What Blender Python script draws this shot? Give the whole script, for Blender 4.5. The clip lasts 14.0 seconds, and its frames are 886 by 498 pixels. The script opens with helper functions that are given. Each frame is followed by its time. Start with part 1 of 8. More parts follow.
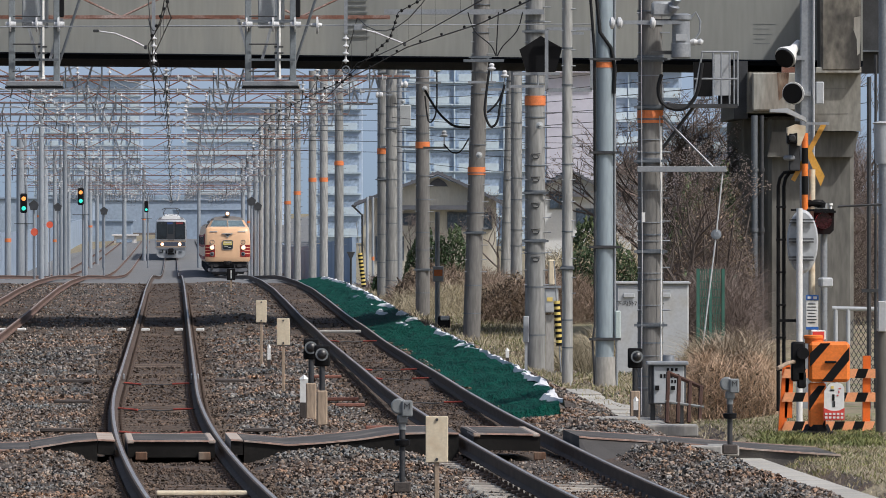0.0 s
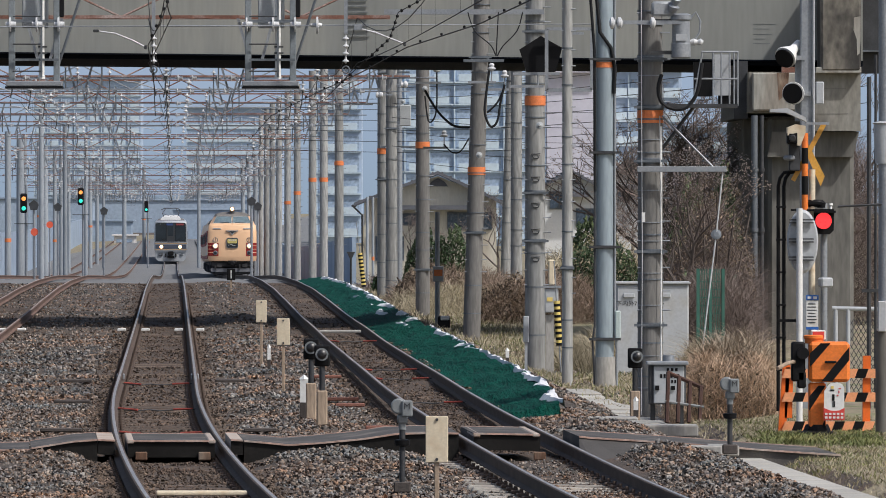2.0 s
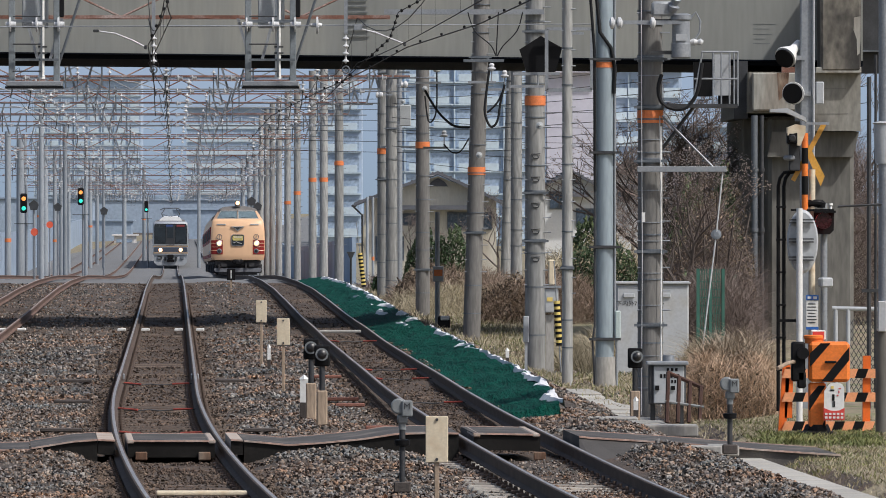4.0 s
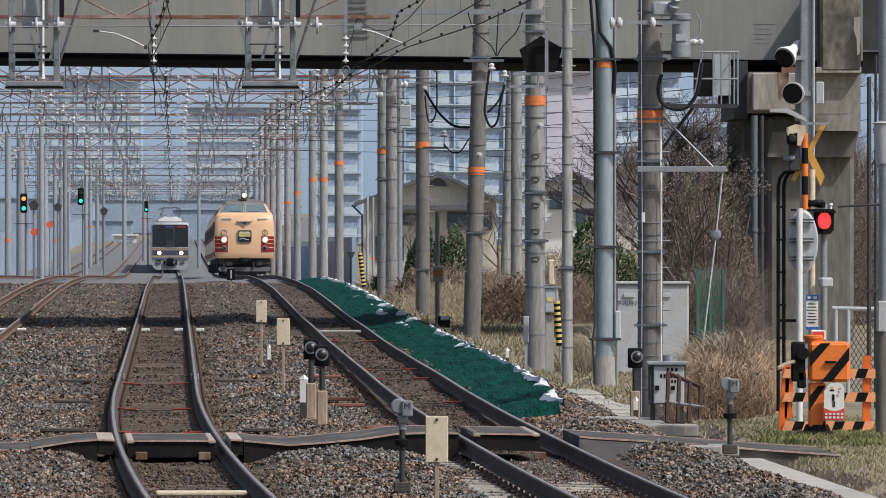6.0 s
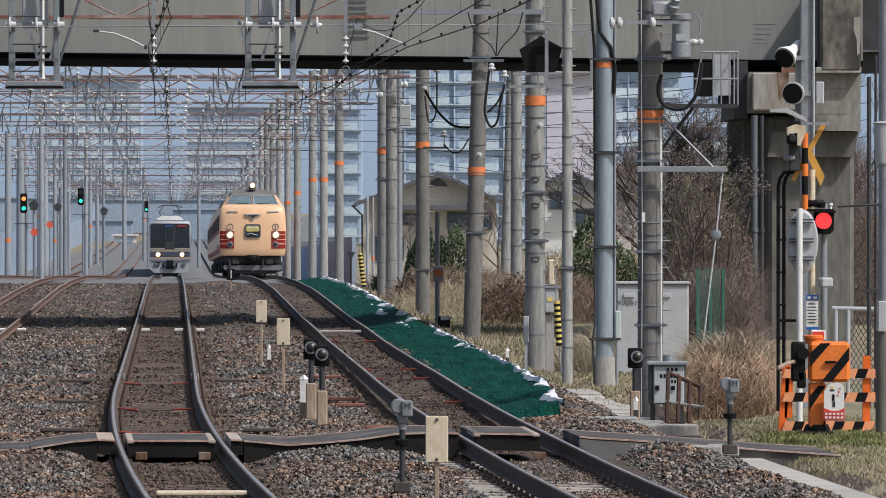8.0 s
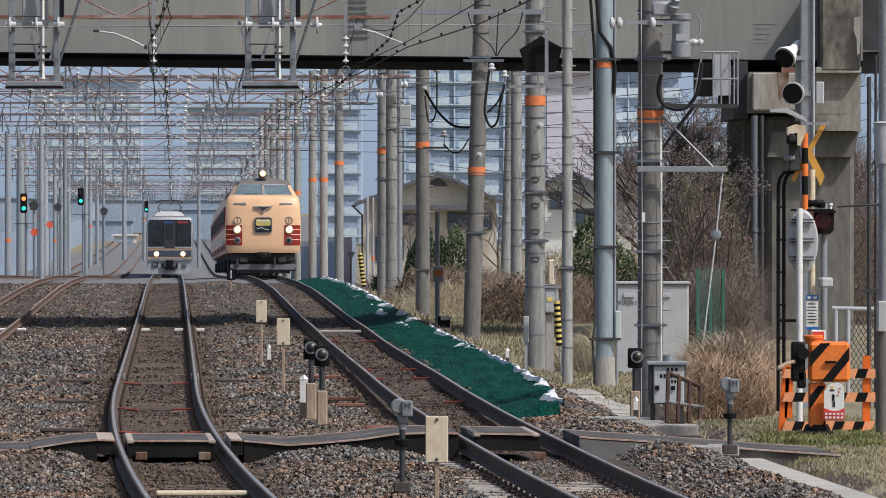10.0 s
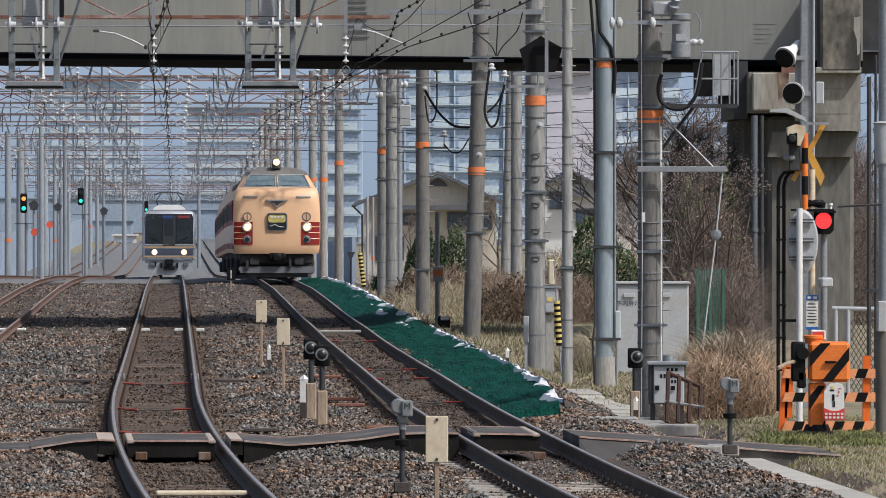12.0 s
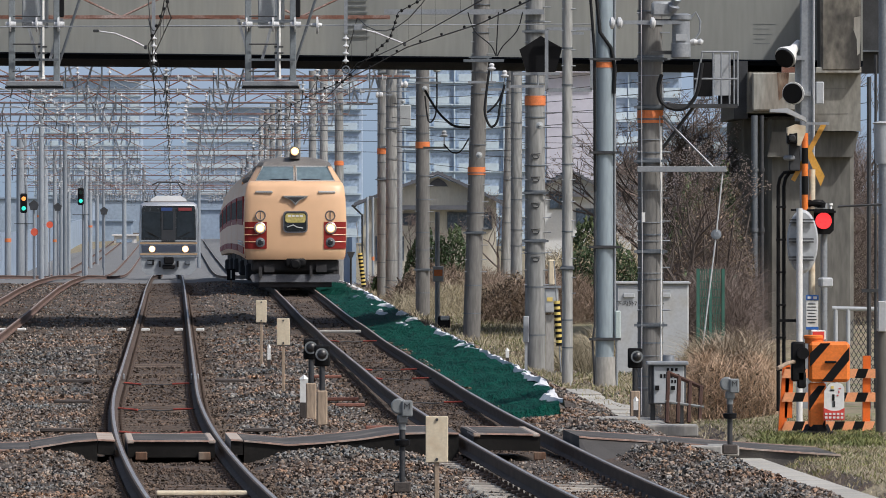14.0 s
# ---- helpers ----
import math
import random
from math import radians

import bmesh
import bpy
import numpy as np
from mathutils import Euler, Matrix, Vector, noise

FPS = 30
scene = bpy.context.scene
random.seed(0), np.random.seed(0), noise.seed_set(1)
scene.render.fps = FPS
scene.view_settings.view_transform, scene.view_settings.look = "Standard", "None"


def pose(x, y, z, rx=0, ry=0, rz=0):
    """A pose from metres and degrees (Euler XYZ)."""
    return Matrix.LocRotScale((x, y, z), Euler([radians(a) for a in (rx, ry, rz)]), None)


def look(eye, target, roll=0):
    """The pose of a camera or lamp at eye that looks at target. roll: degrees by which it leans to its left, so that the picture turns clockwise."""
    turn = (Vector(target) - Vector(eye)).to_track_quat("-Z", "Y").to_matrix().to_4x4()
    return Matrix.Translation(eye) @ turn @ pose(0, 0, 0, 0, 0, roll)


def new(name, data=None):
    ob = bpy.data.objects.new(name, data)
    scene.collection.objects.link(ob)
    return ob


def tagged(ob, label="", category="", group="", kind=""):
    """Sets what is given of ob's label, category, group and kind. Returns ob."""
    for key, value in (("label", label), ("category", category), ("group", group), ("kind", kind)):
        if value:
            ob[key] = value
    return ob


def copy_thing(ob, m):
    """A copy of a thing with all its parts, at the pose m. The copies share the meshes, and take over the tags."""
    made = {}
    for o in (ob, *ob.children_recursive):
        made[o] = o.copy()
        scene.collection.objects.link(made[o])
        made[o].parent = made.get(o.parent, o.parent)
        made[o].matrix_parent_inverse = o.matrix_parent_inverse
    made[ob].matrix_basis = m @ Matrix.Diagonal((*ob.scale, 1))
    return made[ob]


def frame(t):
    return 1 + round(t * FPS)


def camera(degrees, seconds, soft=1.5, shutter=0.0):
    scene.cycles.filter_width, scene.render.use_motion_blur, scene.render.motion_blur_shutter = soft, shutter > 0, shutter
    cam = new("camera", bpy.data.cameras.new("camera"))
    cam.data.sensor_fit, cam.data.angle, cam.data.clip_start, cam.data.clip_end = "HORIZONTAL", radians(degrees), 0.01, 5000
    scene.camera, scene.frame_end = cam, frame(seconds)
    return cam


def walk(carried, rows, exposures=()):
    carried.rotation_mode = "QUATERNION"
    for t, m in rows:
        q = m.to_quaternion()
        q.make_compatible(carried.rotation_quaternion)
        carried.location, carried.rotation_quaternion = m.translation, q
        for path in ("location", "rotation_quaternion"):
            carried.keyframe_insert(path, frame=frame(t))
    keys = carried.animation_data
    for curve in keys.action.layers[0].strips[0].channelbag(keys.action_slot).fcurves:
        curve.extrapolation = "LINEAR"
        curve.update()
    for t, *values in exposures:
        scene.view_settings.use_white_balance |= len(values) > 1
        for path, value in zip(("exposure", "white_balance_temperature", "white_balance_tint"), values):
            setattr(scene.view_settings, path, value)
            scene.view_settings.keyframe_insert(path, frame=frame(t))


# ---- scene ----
cam = camera(7.4763, 14.0, soft=0.9)
walk(cam, [(0.0, pose(0, 0, 2.7, 89.5416, 0, 0)), (14.0, pose(0, 0, 2.7, 89.5416, 0, 0))], exposures=[(0.0, -0.03, 6350, 10), (14.0, -0.03, 6350, 10)])

# ---- world and sun ----
SUN_EL, SUN_AZ = 51.0, 125.0  # degrees; azimuth clockwise from +y, the way the camera looks
world = bpy.data.worlds.new("sky")
scene.world = world
world.use_nodes = True
wn = world.node_tree.nodes
sky = wn.new("ShaderNodeTexSky")
sky.sky_type = "NISHITA"
sky.sun_disc = False
sky.sun_elevation, sky.sun_rotation = radians(SUN_EL), radians(SUN_AZ)
sky.air_density, sky.dust_density, sky.ozone_density = 1.0, 4.0, 1.0
world.node_tree.links.new(sky.outputs[0], wn["Background"].inputs[0])
wn["Background"].inputs[1].default_value = 0.114
sun_data = bpy.data.lights.new("sun", "SUN")
sun_data.energy, sun_data.angle, sun_data.color = 3.1, radians(2.0), (1.0, 0.965, 0.92)
sun = new("sun", sun_data)
sun_dir = Vector((math.sin(radians(SUN_AZ)) * math.cos(radians(SUN_EL)), math.cos(radians(SUN_AZ)) * math.cos(radians(SUN_EL)), math.sin(radians(SUN_EL))))
sun.matrix_world = look(sun_dir * 200, (0, 0, 0))


# ---- small builders ----
class Build:
    """Collects simple solids into one mesh; slot gives the material index of what is added next."""

    def __init__(self):
        self.v, self.f, self.m, self.slot, self.smooth = [], [], [], 0, []

    def add(self, verts, faces, smooth=False):
        n = len(self.v)
        self.v += [tuple(p) for p in verts]
        self.f += [tuple(i + n for i in f) for f in faces]
        self.m += [self.slot] * len(faces)
        self.smooth += [smooth] * len(faces)
        return self

    def tone(self, slot):
        self.slot = slot
        return self

    def box(self, c, s, rz=0.0, bev=0.0, mat=None):
        hx, hy, hz = s[0] / 2, s[1] / 2, s[2] / 2
        m = Matrix.Translation(c) @ (mat if mat else Matrix.Rotation(radians(rz), 4, "Z"))
        if bev <= 0:
            pts = [(x, y, z) for z in (-hz, hz) for x, y in ((-hx, -hy), (hx, -hy), (hx, hy), (-hx, hy))]
            fs = [(3, 2, 1, 0), (4, 5, 6, 7), (0, 1, 5, 4), (1, 2, 6, 5), (2, 3, 7, 6), (3, 0, 4, 7)]
        else:
            b = min(bev, hx * 0.9, hy * 0.9, hz * 0.9)
            pts, fs = [], []
            rings = [(hx - b, hy - b, -hz), (hx, hy, -hz + b), (hx, hy, hz - b), (hx - b, hy - b, hz)]
            for ax, ay, z in rings:
                ix, iy = min(ax, hx - b), min(ay, hy - b)
                pts += [(-ix, -ay, z), (ix, -ay, z), (ax, -iy, z), (ax, iy, z), (ix, ay, z), (-ix, ay, z), (-ax, iy, z), (-ax, -iy, z)]
            for r in range(3):
                for k in range(8):
                    fs.append((r * 8 + k, r * 8 + (k + 1) % 8, r * 8 + 8 + (k + 1) % 8, r * 8 + 8 + k))
            fs += [tuple(range(7, -1, -1)), tuple(range(24, 32))]
        return self.add([m @ Vector(p) for p in pts], fs)

    def cyl(self, a, b, r0, r1=None, n=10, cap=True, smooth=True):
        a, b = Vector(a), Vector(b)
        r1 = r0 if r1 is None else r1
        q = (b - a).to_track_quat("Z", "Y")
        ring = [q @ Vector((math.cos(k * math.tau / n), math.sin(k * math.tau / n), 0)) for k in range(n)]
        self.add([a + p * r0 for p in ring] + [b + p * r1 for p in ring], [(k, (k + 1) % n, n + (k + 1) % n, n + k) for k in range(n)], smooth)
        if cap:
            self.add([a + p * r0 for p in ring] + [b + p * r1 for p in ring], [tuple(range(n - 1, -1, -1)), tuple(range(n, 2 * n))])
        return self

    def lathe(self, base, axis, prof, n=12, smooth=True):
        """prof: (distance along the axis, radius) pairs."""
        base, q = Vector(base), Vector(axis).to_track_quat("Z", "Y")
        pts = [base + q @ Vector((r * math.cos(k * math.tau / n), r * math.sin(k * math.tau / n), h)) for h, r in prof for k in range(n)]
        fs = [(i * n + k, i * n + (k + 1) % n, (i + 1) * n + (k + 1) % n, (i + 1) * n + k) for i in range(len(prof) - 1) for k in range(n)]
        self.add(pts, fs, smooth)
        return self.add(pts[:n] + pts[-n:], [tuple(range(n - 1, -1, -1)), tuple(range(n, 2 * n))])

    def tube(self, pts, r, n=6):
        """One closed tube along the points."""
        pts = [Vector(p) for p in pts]
        ring_all, ref = [], None
        for i, p in enumerate(pts):
            t = (pts[min(i + 1, len(pts) - 1)] - pts[max(i - 1, 0)]).normalized()
            if ref is None:
                ref = t.orthogonal().normalized()
            ref = (ref - t * ref.dot(t)).normalized()
            side = t.cross(ref)
            ring_all += [p + (ref * math.cos(k * math.tau / n) + side * math.sin(k * math.tau / n)) * r for k in range(n)]
        fs = [(i * n + k, i * n + (k + 1) % n, (i + 1) * n + (k + 1) % n, (i + 1) * n + k) for i in range(len(pts) - 1) for k in range(n)]
        m = len(ring_all)
        return self.add(ring_all, fs + [tuple(range(n - 1, -1, -1)), tuple(range(m - n, m))], True)

    def sweep(self, prof, path):
        """prof: closed (x, z) outline; path: (x, y, z) points, the outline standing upright across the path."""
        n, pts = len(prof), []
        for i, p in enumerate(path):
            t = Vector(path[min(i + 1, len(path) - 1)]) - Vector(path[max(i - 1, 0)])
            s = Vector((t.y, -t.x, 0)).normalized()
            pts += [Vector(p) + s * a + Vector((0, 0, b)) for a, b in prof]
        fs = [(i * n + (k + 1) % n, i * n + k, (i + 1) * n + k, (i + 1) * n + (k + 1) % n) for i in range(len(path) - 1) for k in range(n)]
        self.add(pts, fs)
        return self.add(pts[:n] + pts[-n:], [tuple(range(n)), tuple(range(2 * n - 1, n - 1, -1))])

    def prism(self, outline, y0, y1, back=None):
        """outline: (x, z) points, carried from y0 to y1."""
        n = len(outline)
        back = back or outline
        self.add([(x, y0, z) for x, z in outline] + [(x, y1, z) for x, z in back],
                 [tuple(range(n)), tuple(range(2 * n - 1, n - 1, -1))] + [((k + 1) % n, k, n + k, n + (k + 1) % n) for k in range(n)])
        return self

    def mesh(self, name, *mats):
        me = bpy.data.meshes.new(name)
        me.from_pydata(self.v, [], self.f)
        for m in mats:
            me.materials.append(m)
        me.polygons.foreach_set("material_index", self.m)
        me.polygons.foreach_set("use_smooth", self.smooth)
        bm = bmesh.new()
        bm.from_mesh(me)
        if len(bm.faces) < 20000:
            bmesh.ops.recalc_face_normals(bm, faces=bm.faces)
        bm.to_mesh(me)
        bm.free()
        if any(self.smooth):
            me.set_sharp_from_angle(angle=radians(38))
        return me


def part(name, build, mats, parent, label="", at=None):
    """One mesh under a thing or a part."""
    ob = new(name, build.mesh(name, *(mats if isinstance(mats, (list, tuple)) else [mats])))
    ob.parent = parent
    if at is not None:
        ob.matrix_basis = at
    return tagged(ob, label)


def thing(name, label, category, m=None, group="", kind="", build=None, mats=None):
    """A top-level thing: an Empty, or a single mesh."""
    ob = new(name, build.mesh(name, *(mats if isinstance(mats, (list, tuple)) else [mats])) if build else None)
    if m is not None:
        ob.matrix_basis = m
    return tagged(ob, label, category, group, kind)


def share(ob, m, parent=None):
    """Another piece on the same mesh."""
    c = bpy.data.objects.new(ob.name.split(".")[0], ob.data)
    scene.collection.objects.link(c)
    c.parent = parent if parent else ob.parent
    c.matrix_basis = m
    return c


# ---- lie of the line ----
PROFILE_D = [-50, 105, 140, 200, 226, 260, 300, 338, 388, 439, 470, 522, 645, 800, 3000]
PROFILE_Z = [0, 0, -0.045, -0.02, -0.14, -0.38, -0.86, -1.35, -1.95, -2.5, -2.8, -3.1, -3.35, -3.5, -3.6]


def grade(d):
    """Height of the rail tops at d metres from the camera, smoothed over 20 m."""
    return sum(float(np.interp(d + o, PROFILE_D, PROFILE_Z)) for o in (-10, -5, 0, 5, 10)) / 5


def line_x(k, d):
    """Middle of track k at d metres: gently curved near the camera, straight beyond."""
    a, b = ((-0.241, -0.03975), (3.48, -0.0397), (-4.02, -0.0395), (-7.75, -0.0395))[k]
    x = a + b * d + ((0.00048 if k == 0 else 0.00052) * (95 - d) ** 2 if d < 95 else 0.0)
    return x + float(np.interp(d, (60, 90, 150, 200, 260), (0.014, -0.015, -0.05, 0.01, 0.0))) if k == 1 else x


def cant(k, d):
    """How far the left rail of track k lies above the right one: the express track leans into its curve."""
    return float(np.interp(d, (130, 200), (0.062, 0.0))) if k == 1 else 0.0


def lift(k, d):
    """The express track rides a little high where its bed has been tamped."""
    return float(np.interp(d, (60, 75, 90, 110), (-0.01, 0.027, 0.055, 0.0))) if k == 1 else 0.0


# ---- materials ----
def material(name, color, rough=0.7, metal=0.0, vary=0.25, scale=3.0, fine=40.0, bump=0.2, dist=0.01, dirt=None, amount=0.4, streak=1.0, emit=None, power=0.0, spec=0.5, per=0.0, trans=0.0, coords="Object", tones=(), along=1.0):
    """A surface with variation at two scales, an optional second tone of dirt or rust, and fine relief.
    streak below 1 draws the pattern out along z, along below 1 along y; per varies the pieces."""
    m = bpy.data.materials.new(name)
    m.use_nodes = True
    nt = m.node_tree
    N, K = nt.nodes, nt.links
    b = N["Principled BSDF"]
    b.inputs["Roughness"].default_value = rough
    b.inputs["Metallic"].default_value = metal
    b.inputs["Specular IOR Level"].default_value = spec
    b.inputs["Transmission Weight"].default_value = trans
    if emit:
        b.inputs["Emission Color"].default_value = (*emit, 1)
        b.inputs["Emission Strength"].default_value = power
    tc, mp = N.new("ShaderNodeTexCoord"), N.new("ShaderNodeMapping")
    K.new(tc.outputs[coords], mp.inputs[0])
    mp.inputs["Scale"].default_value = (1, along, streak)

    def noise_tex(s, detail=4.0):
        t = N.new("ShaderNodeTexNoise")
        t.inputs["Scale"].default_value, t.inputs["Detail"].default_value = s, detail
        K.new(mp.outputs[0], t.inputs[0])
        return t.outputs["Fac"]

    def mapped(fac, lo, hi, to0, to1):
        r = N.new("ShaderNodeMapRange")
        K.new(fac, r.inputs[0])
        for i, v in enumerate((lo, hi, to0, to1)):
            r.inputs[i + 1].default_value = v
        return r.outputs[0]

    def mix(kind, fac, a, c):
        x = N.new("ShaderNodeMix")
        x.data_type, x.blend_type = "RGBA", kind
        for sock, v in ((x.inputs[0], fac), (x.inputs[6], a), (x.inputs[7], c)):
            if isinstance(v, (int, float)):
                sock.default_value = v
            elif isinstance(v, tuple):
                sock.default_value = (*v, 1) if len(v) == 3 else v
            else:
                K.new(v, sock)
        return x.outputs[2]

    def value(fac):
        c = N.new("ShaderNodeCombineColor")
        for i in range(3):
            K.new(fac, c.inputs[i])
        return c.outputs[0]

    coarse, small = noise_tex(scale), noise_tex(fine, 6.0)
    col = color
    if dirt:
        col = mix("MIX", mapped(coarse, 0.62 - 0.3 * amount, 0.72, 0.0, 0.9), color, dirt)
    col = mix("MULTIPLY", 1.0, col, value(mapped(coarse, 0.3, 0.7, 1 - vary, 1 + vary)))
    col = mix("MULTIPLY", 1.0, col, value(mapped(small, 0.3, 0.7, 1 - vary, 1 + vary)))
    if per:
        info = N.new("ShaderNodeObjectInfo")
        geo = N.new("ShaderNodeNewGeometry")
        add = N.new("ShaderNodeMath")
        add.operation = "ADD"
        K.new(info.outputs["Random"], add.inputs[0])
        K.new(geo.outputs["Random Per Island"], add.inputs[1])
        fr = N.new("ShaderNodeMath")
        fr.operation = "FRACT"
        K.new(add.outputs[0], fr.inputs[0])
        col = mix("MULTIPLY", 1.0, col, value(mapped(fr.outputs[0], 0, 1, 1 - per, 1 + per)))
    if tones:
        geo = N.new("ShaderNodeNewGeometry")
        ramp = N.new("ShaderNodeValToRGB")
        ramp.color_ramp.interpolation = "CONSTANT"
        for i, tone in enumerate(tones):
            el = ramp.color_ramp.elements[0] if i == 0 else ramp.color_ramp.elements.new(i / len(tones))
            el.color = (*tone, 1)
        K.new(geo.outputs["Random Per Island"], ramp.inputs[0])
        col = mix("MULTIPLY", 0.85, col, ramp.outputs[0])
    K.new(col, b.inputs["Base Color"])
    if bump:
        bp = N.new("ShaderNodeBump")
        bp.inputs["Strength"].default_value, bp.inputs["Distance"].default_value = bump, dist
        K.new(small, bp.inputs["Height"])
        K.new(bp.outputs[0], b.inputs["Normal"])
    K.new(mapped(small, 0.3, 0.7, max(0.02, rough - 0.12), min(1, rough + 0.12)), b.inputs["Roughness"])
    return m


BALLAST = material("ballast", (0.085, 0.068, 0.056), 0.95, vary=0.4, scale=0.9, fine=25, bump=0.9, dist=0.04, dirt=(0.07, 0.045, 0.032), amount=0.5)
STONES = material("ballast_stone", (0.235, 0.242, 0.236), 0.8, vary=0.3, scale=0.5, fine=60, bump=0.5, dirt=(0.225, 0.125, 0.07), amount=0.95, per=0.7, tones=((0.82, 0.9, 0.98), (0.9, 0.72, 0.56), (0.95, 0.95, 0.92), (0.5, 0.5, 0.53), (1.35, 1.36, 1.35), (0.62, 0.46, 0.34), (0.6, 0.62, 0.62), (0.85, 0.66, 0.52), (0.7, 0.75, 0.78)))
TRACKBED = material("track_bed", (0.085, 0.062, 0.048), 0.95, vary=0.4, scale=0.9, fine=25, bump=0.9, dist=0.04, dirt=(0.05, 0.036, 0.028), amount=0.5)
DARKSTONES = material("brake_dusted_stone", (0.125, 0.092, 0.07), 0.9, vary=0.3, scale=0.6, fine=60, bump=0.4, dirt=(0.085, 0.055, 0.038), amount=0.6, per=0.55)
# Bed beyond the crest, its colour lifted to grey to stand in for haze.
HAZEBED = material("fresh_grey_ballast", (0.18, 0.185, 0.19), 0.95, vary=0.25, scale=0.5, fine=12, bump=0.5, dist=0.04, dirt=(0.12, 0.115, 0.11), amount=0.5)
FRAMESTEEL = material("aged_steel", (0.135, 0.152, 0.17), 0.6, 0.3, vary=0.2, scale=3, fine=30, bump=0.1)
SOIL = material("soil", (0.28, 0.23, 0.16), 0.95, vary=0.4, scale=0.6, fine=12, bump=0.8, dist=0.05, dirt=(0.09, 0.11, 0.04), amount=0.6)
CONCRETE = material("concrete", (0.36, 0.35, 0.33), 0.9, vary=0.18, scale=1.2, fine=30, bump=0.25, dirt=(0.2, 0.19, 0.17), amount=0.4, streak=0.25)
POLE = material("pole_concrete", (0.315, 0.318, 0.308), 0.9, vary=0.28, scale=3.0, fine=18, bump=0.5, dirt=(0.165, 0.165, 0.16), amount=0.6, streak=0.15, per=0.18)
OLDPOLE = material("weathered_pole_concrete", (0.19, 0.185, 0.175), 0.9, vary=0.22, scale=3.0, fine=30, bump=0.3, dirt=(0.1, 0.095, 0.09), amount=0.5, streak=0.15)
# Far poles: paler and bluer than POLE, so the colour carries the haze.
HAZEPOLE = material("galvanised_pole", (0.29, 0.32, 0.35), 0.7, vary=0.12, scale=3.0, fine=30, bump=0.1, dirt=(0.2, 0.22, 0.245), amount=0.4, streak=0.15, per=0.15)
# Pier concrete, base lowered to put the deck's shade on the columns.
SHADEDPIER = material("pier_concrete", (0.185, 0.18, 0.163), 0.92, vary=0.28, scale=1.0, fine=9, bump=0.3, dirt=(0.065, 0.062, 0.055), amount=0.8, streak=0.22)
GIRDER = material("girder_paint", (0.245, 0.252, 0.235), 0.6, vary=0.09, scale=0.5, fine=9, bump=0.05, dirt=(0.29, 0.285, 0.25), amount=0.5, streak=0.12)
# Near-black colour stands in for the shade under the girder.
UNDERSHADE = material("girder_underside", (0.0045, 0.0065, 0.0115), 0.8, vary=0.2, scale=0.6, fine=10, bump=0.1, spec=0.1)
STEEL = material("galvanised_steel", (0.29, 0.31, 0.335), 0.55, 0.35, vary=0.15, scale=2.5, fine=30, bump=0.08, dirt=(0.24, 0.25, 0.26), amount=0.3)
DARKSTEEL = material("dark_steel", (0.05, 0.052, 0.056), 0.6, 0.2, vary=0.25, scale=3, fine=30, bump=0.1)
RUST = material("rusty_steel", (0.22, 0.105, 0.075), 0.85, 0.1, vary=0.3, scale=2, fine=30, bump=0.25, dirt=(0.33, 0.27, 0.25), amount=0.45)
RAILSIDE = material("rail_side", (0.085, 0.06, 0.047), 0.85, 0.0, vary=0.25, scale=3, fine=50, bump=0.15)
RAILTOP = material("rail_head", (0.62, 0.57, 0.53), 0.42, 0.9, vary=0.12, scale=2, fine=60, bump=0.02)
RUSTRAIL = material("rusty_rail_side", (0.14, 0.088, 0.07), 0.9, 0.0, vary=0.25, scale=3, fine=50, bump=0.15)
RAILOLD = material("rail_head_rusty", (0.33, 0.27, 0.24), 0.6, 0.3, vary=0.2, scale=3, fine=50, bump=0.1)
SLEEPER = material("sleeper_concrete", (0.13, 0.10, 0.08), 0.92, vary=0.2, scale=3, fine=30, bump=0.3, dirt=(0.07, 0.045, 0.032), amount=0.6, per=0.3)
NEWSLEEPER = material("pale_sleeper_concrete", (0.33, 0.31, 0.275), 0.92, vary=0.2, scale=3, fine=30, bump=0.3, dirt=(0.19, 0.15, 0.12), amount=0.5, per=0.25)
WHITE = material("white_enamel", (0.74, 0.74, 0.72), 0.45, vary=0.06, scale=3, fine=30, bump=0.05, dirt=(0.5, 0.47, 0.42), amount=0.2)
PORCELAIN = material("porcelain", (0.56, 0.57, 0.58), 0.25, vary=0.06, scale=8, fine=60, bump=0.02)
BLACK = material("black_enamel", (0.009, 0.009, 0.01), 0.6, vary=0.2, scale=3, fine=30, bump=0.05, spec=0.15)
RUBBER = material("cable_rubber", (0.015, 0.016, 0.018), 0.6, vary=0.2, scale=3, fine=30, bump=0.05, spec=0.25)
ORANGE = material("orange_paint", (0.80, 0.20, 0.03), 0.55, vary=0.12, scale=4, fine=40, bump=0.08, dirt=(0.55, 0.14, 0.04), amount=0.25)
BAND = material("orange_band", (0.72, 0.21, 0.07), 0.6, vary=0.12, scale=4, fine=40, bump=0.08)
CREAM = material("cream_body_paint", (0.76, 0.48, 0.285), 0.4, vary=0.025, scale=0.5, fine=3, bump=0.0)
RED = material("red_body_paint", (0.26, 0.026, 0.022), 0.5, vary=0.08, scale=0.8, fine=10, bump=0.02, spec=0.2)
DARKRUST = material("dark_rust", (0.065, 0.032, 0.024), 0.9, vary=0.3, scale=6, fine=40, bump=0.3)
LAMPGREY = material("lamp_grey", (0.20, 0.215, 0.22), 0.5, vary=0.12, scale=8, fine=60, bump=0.08)


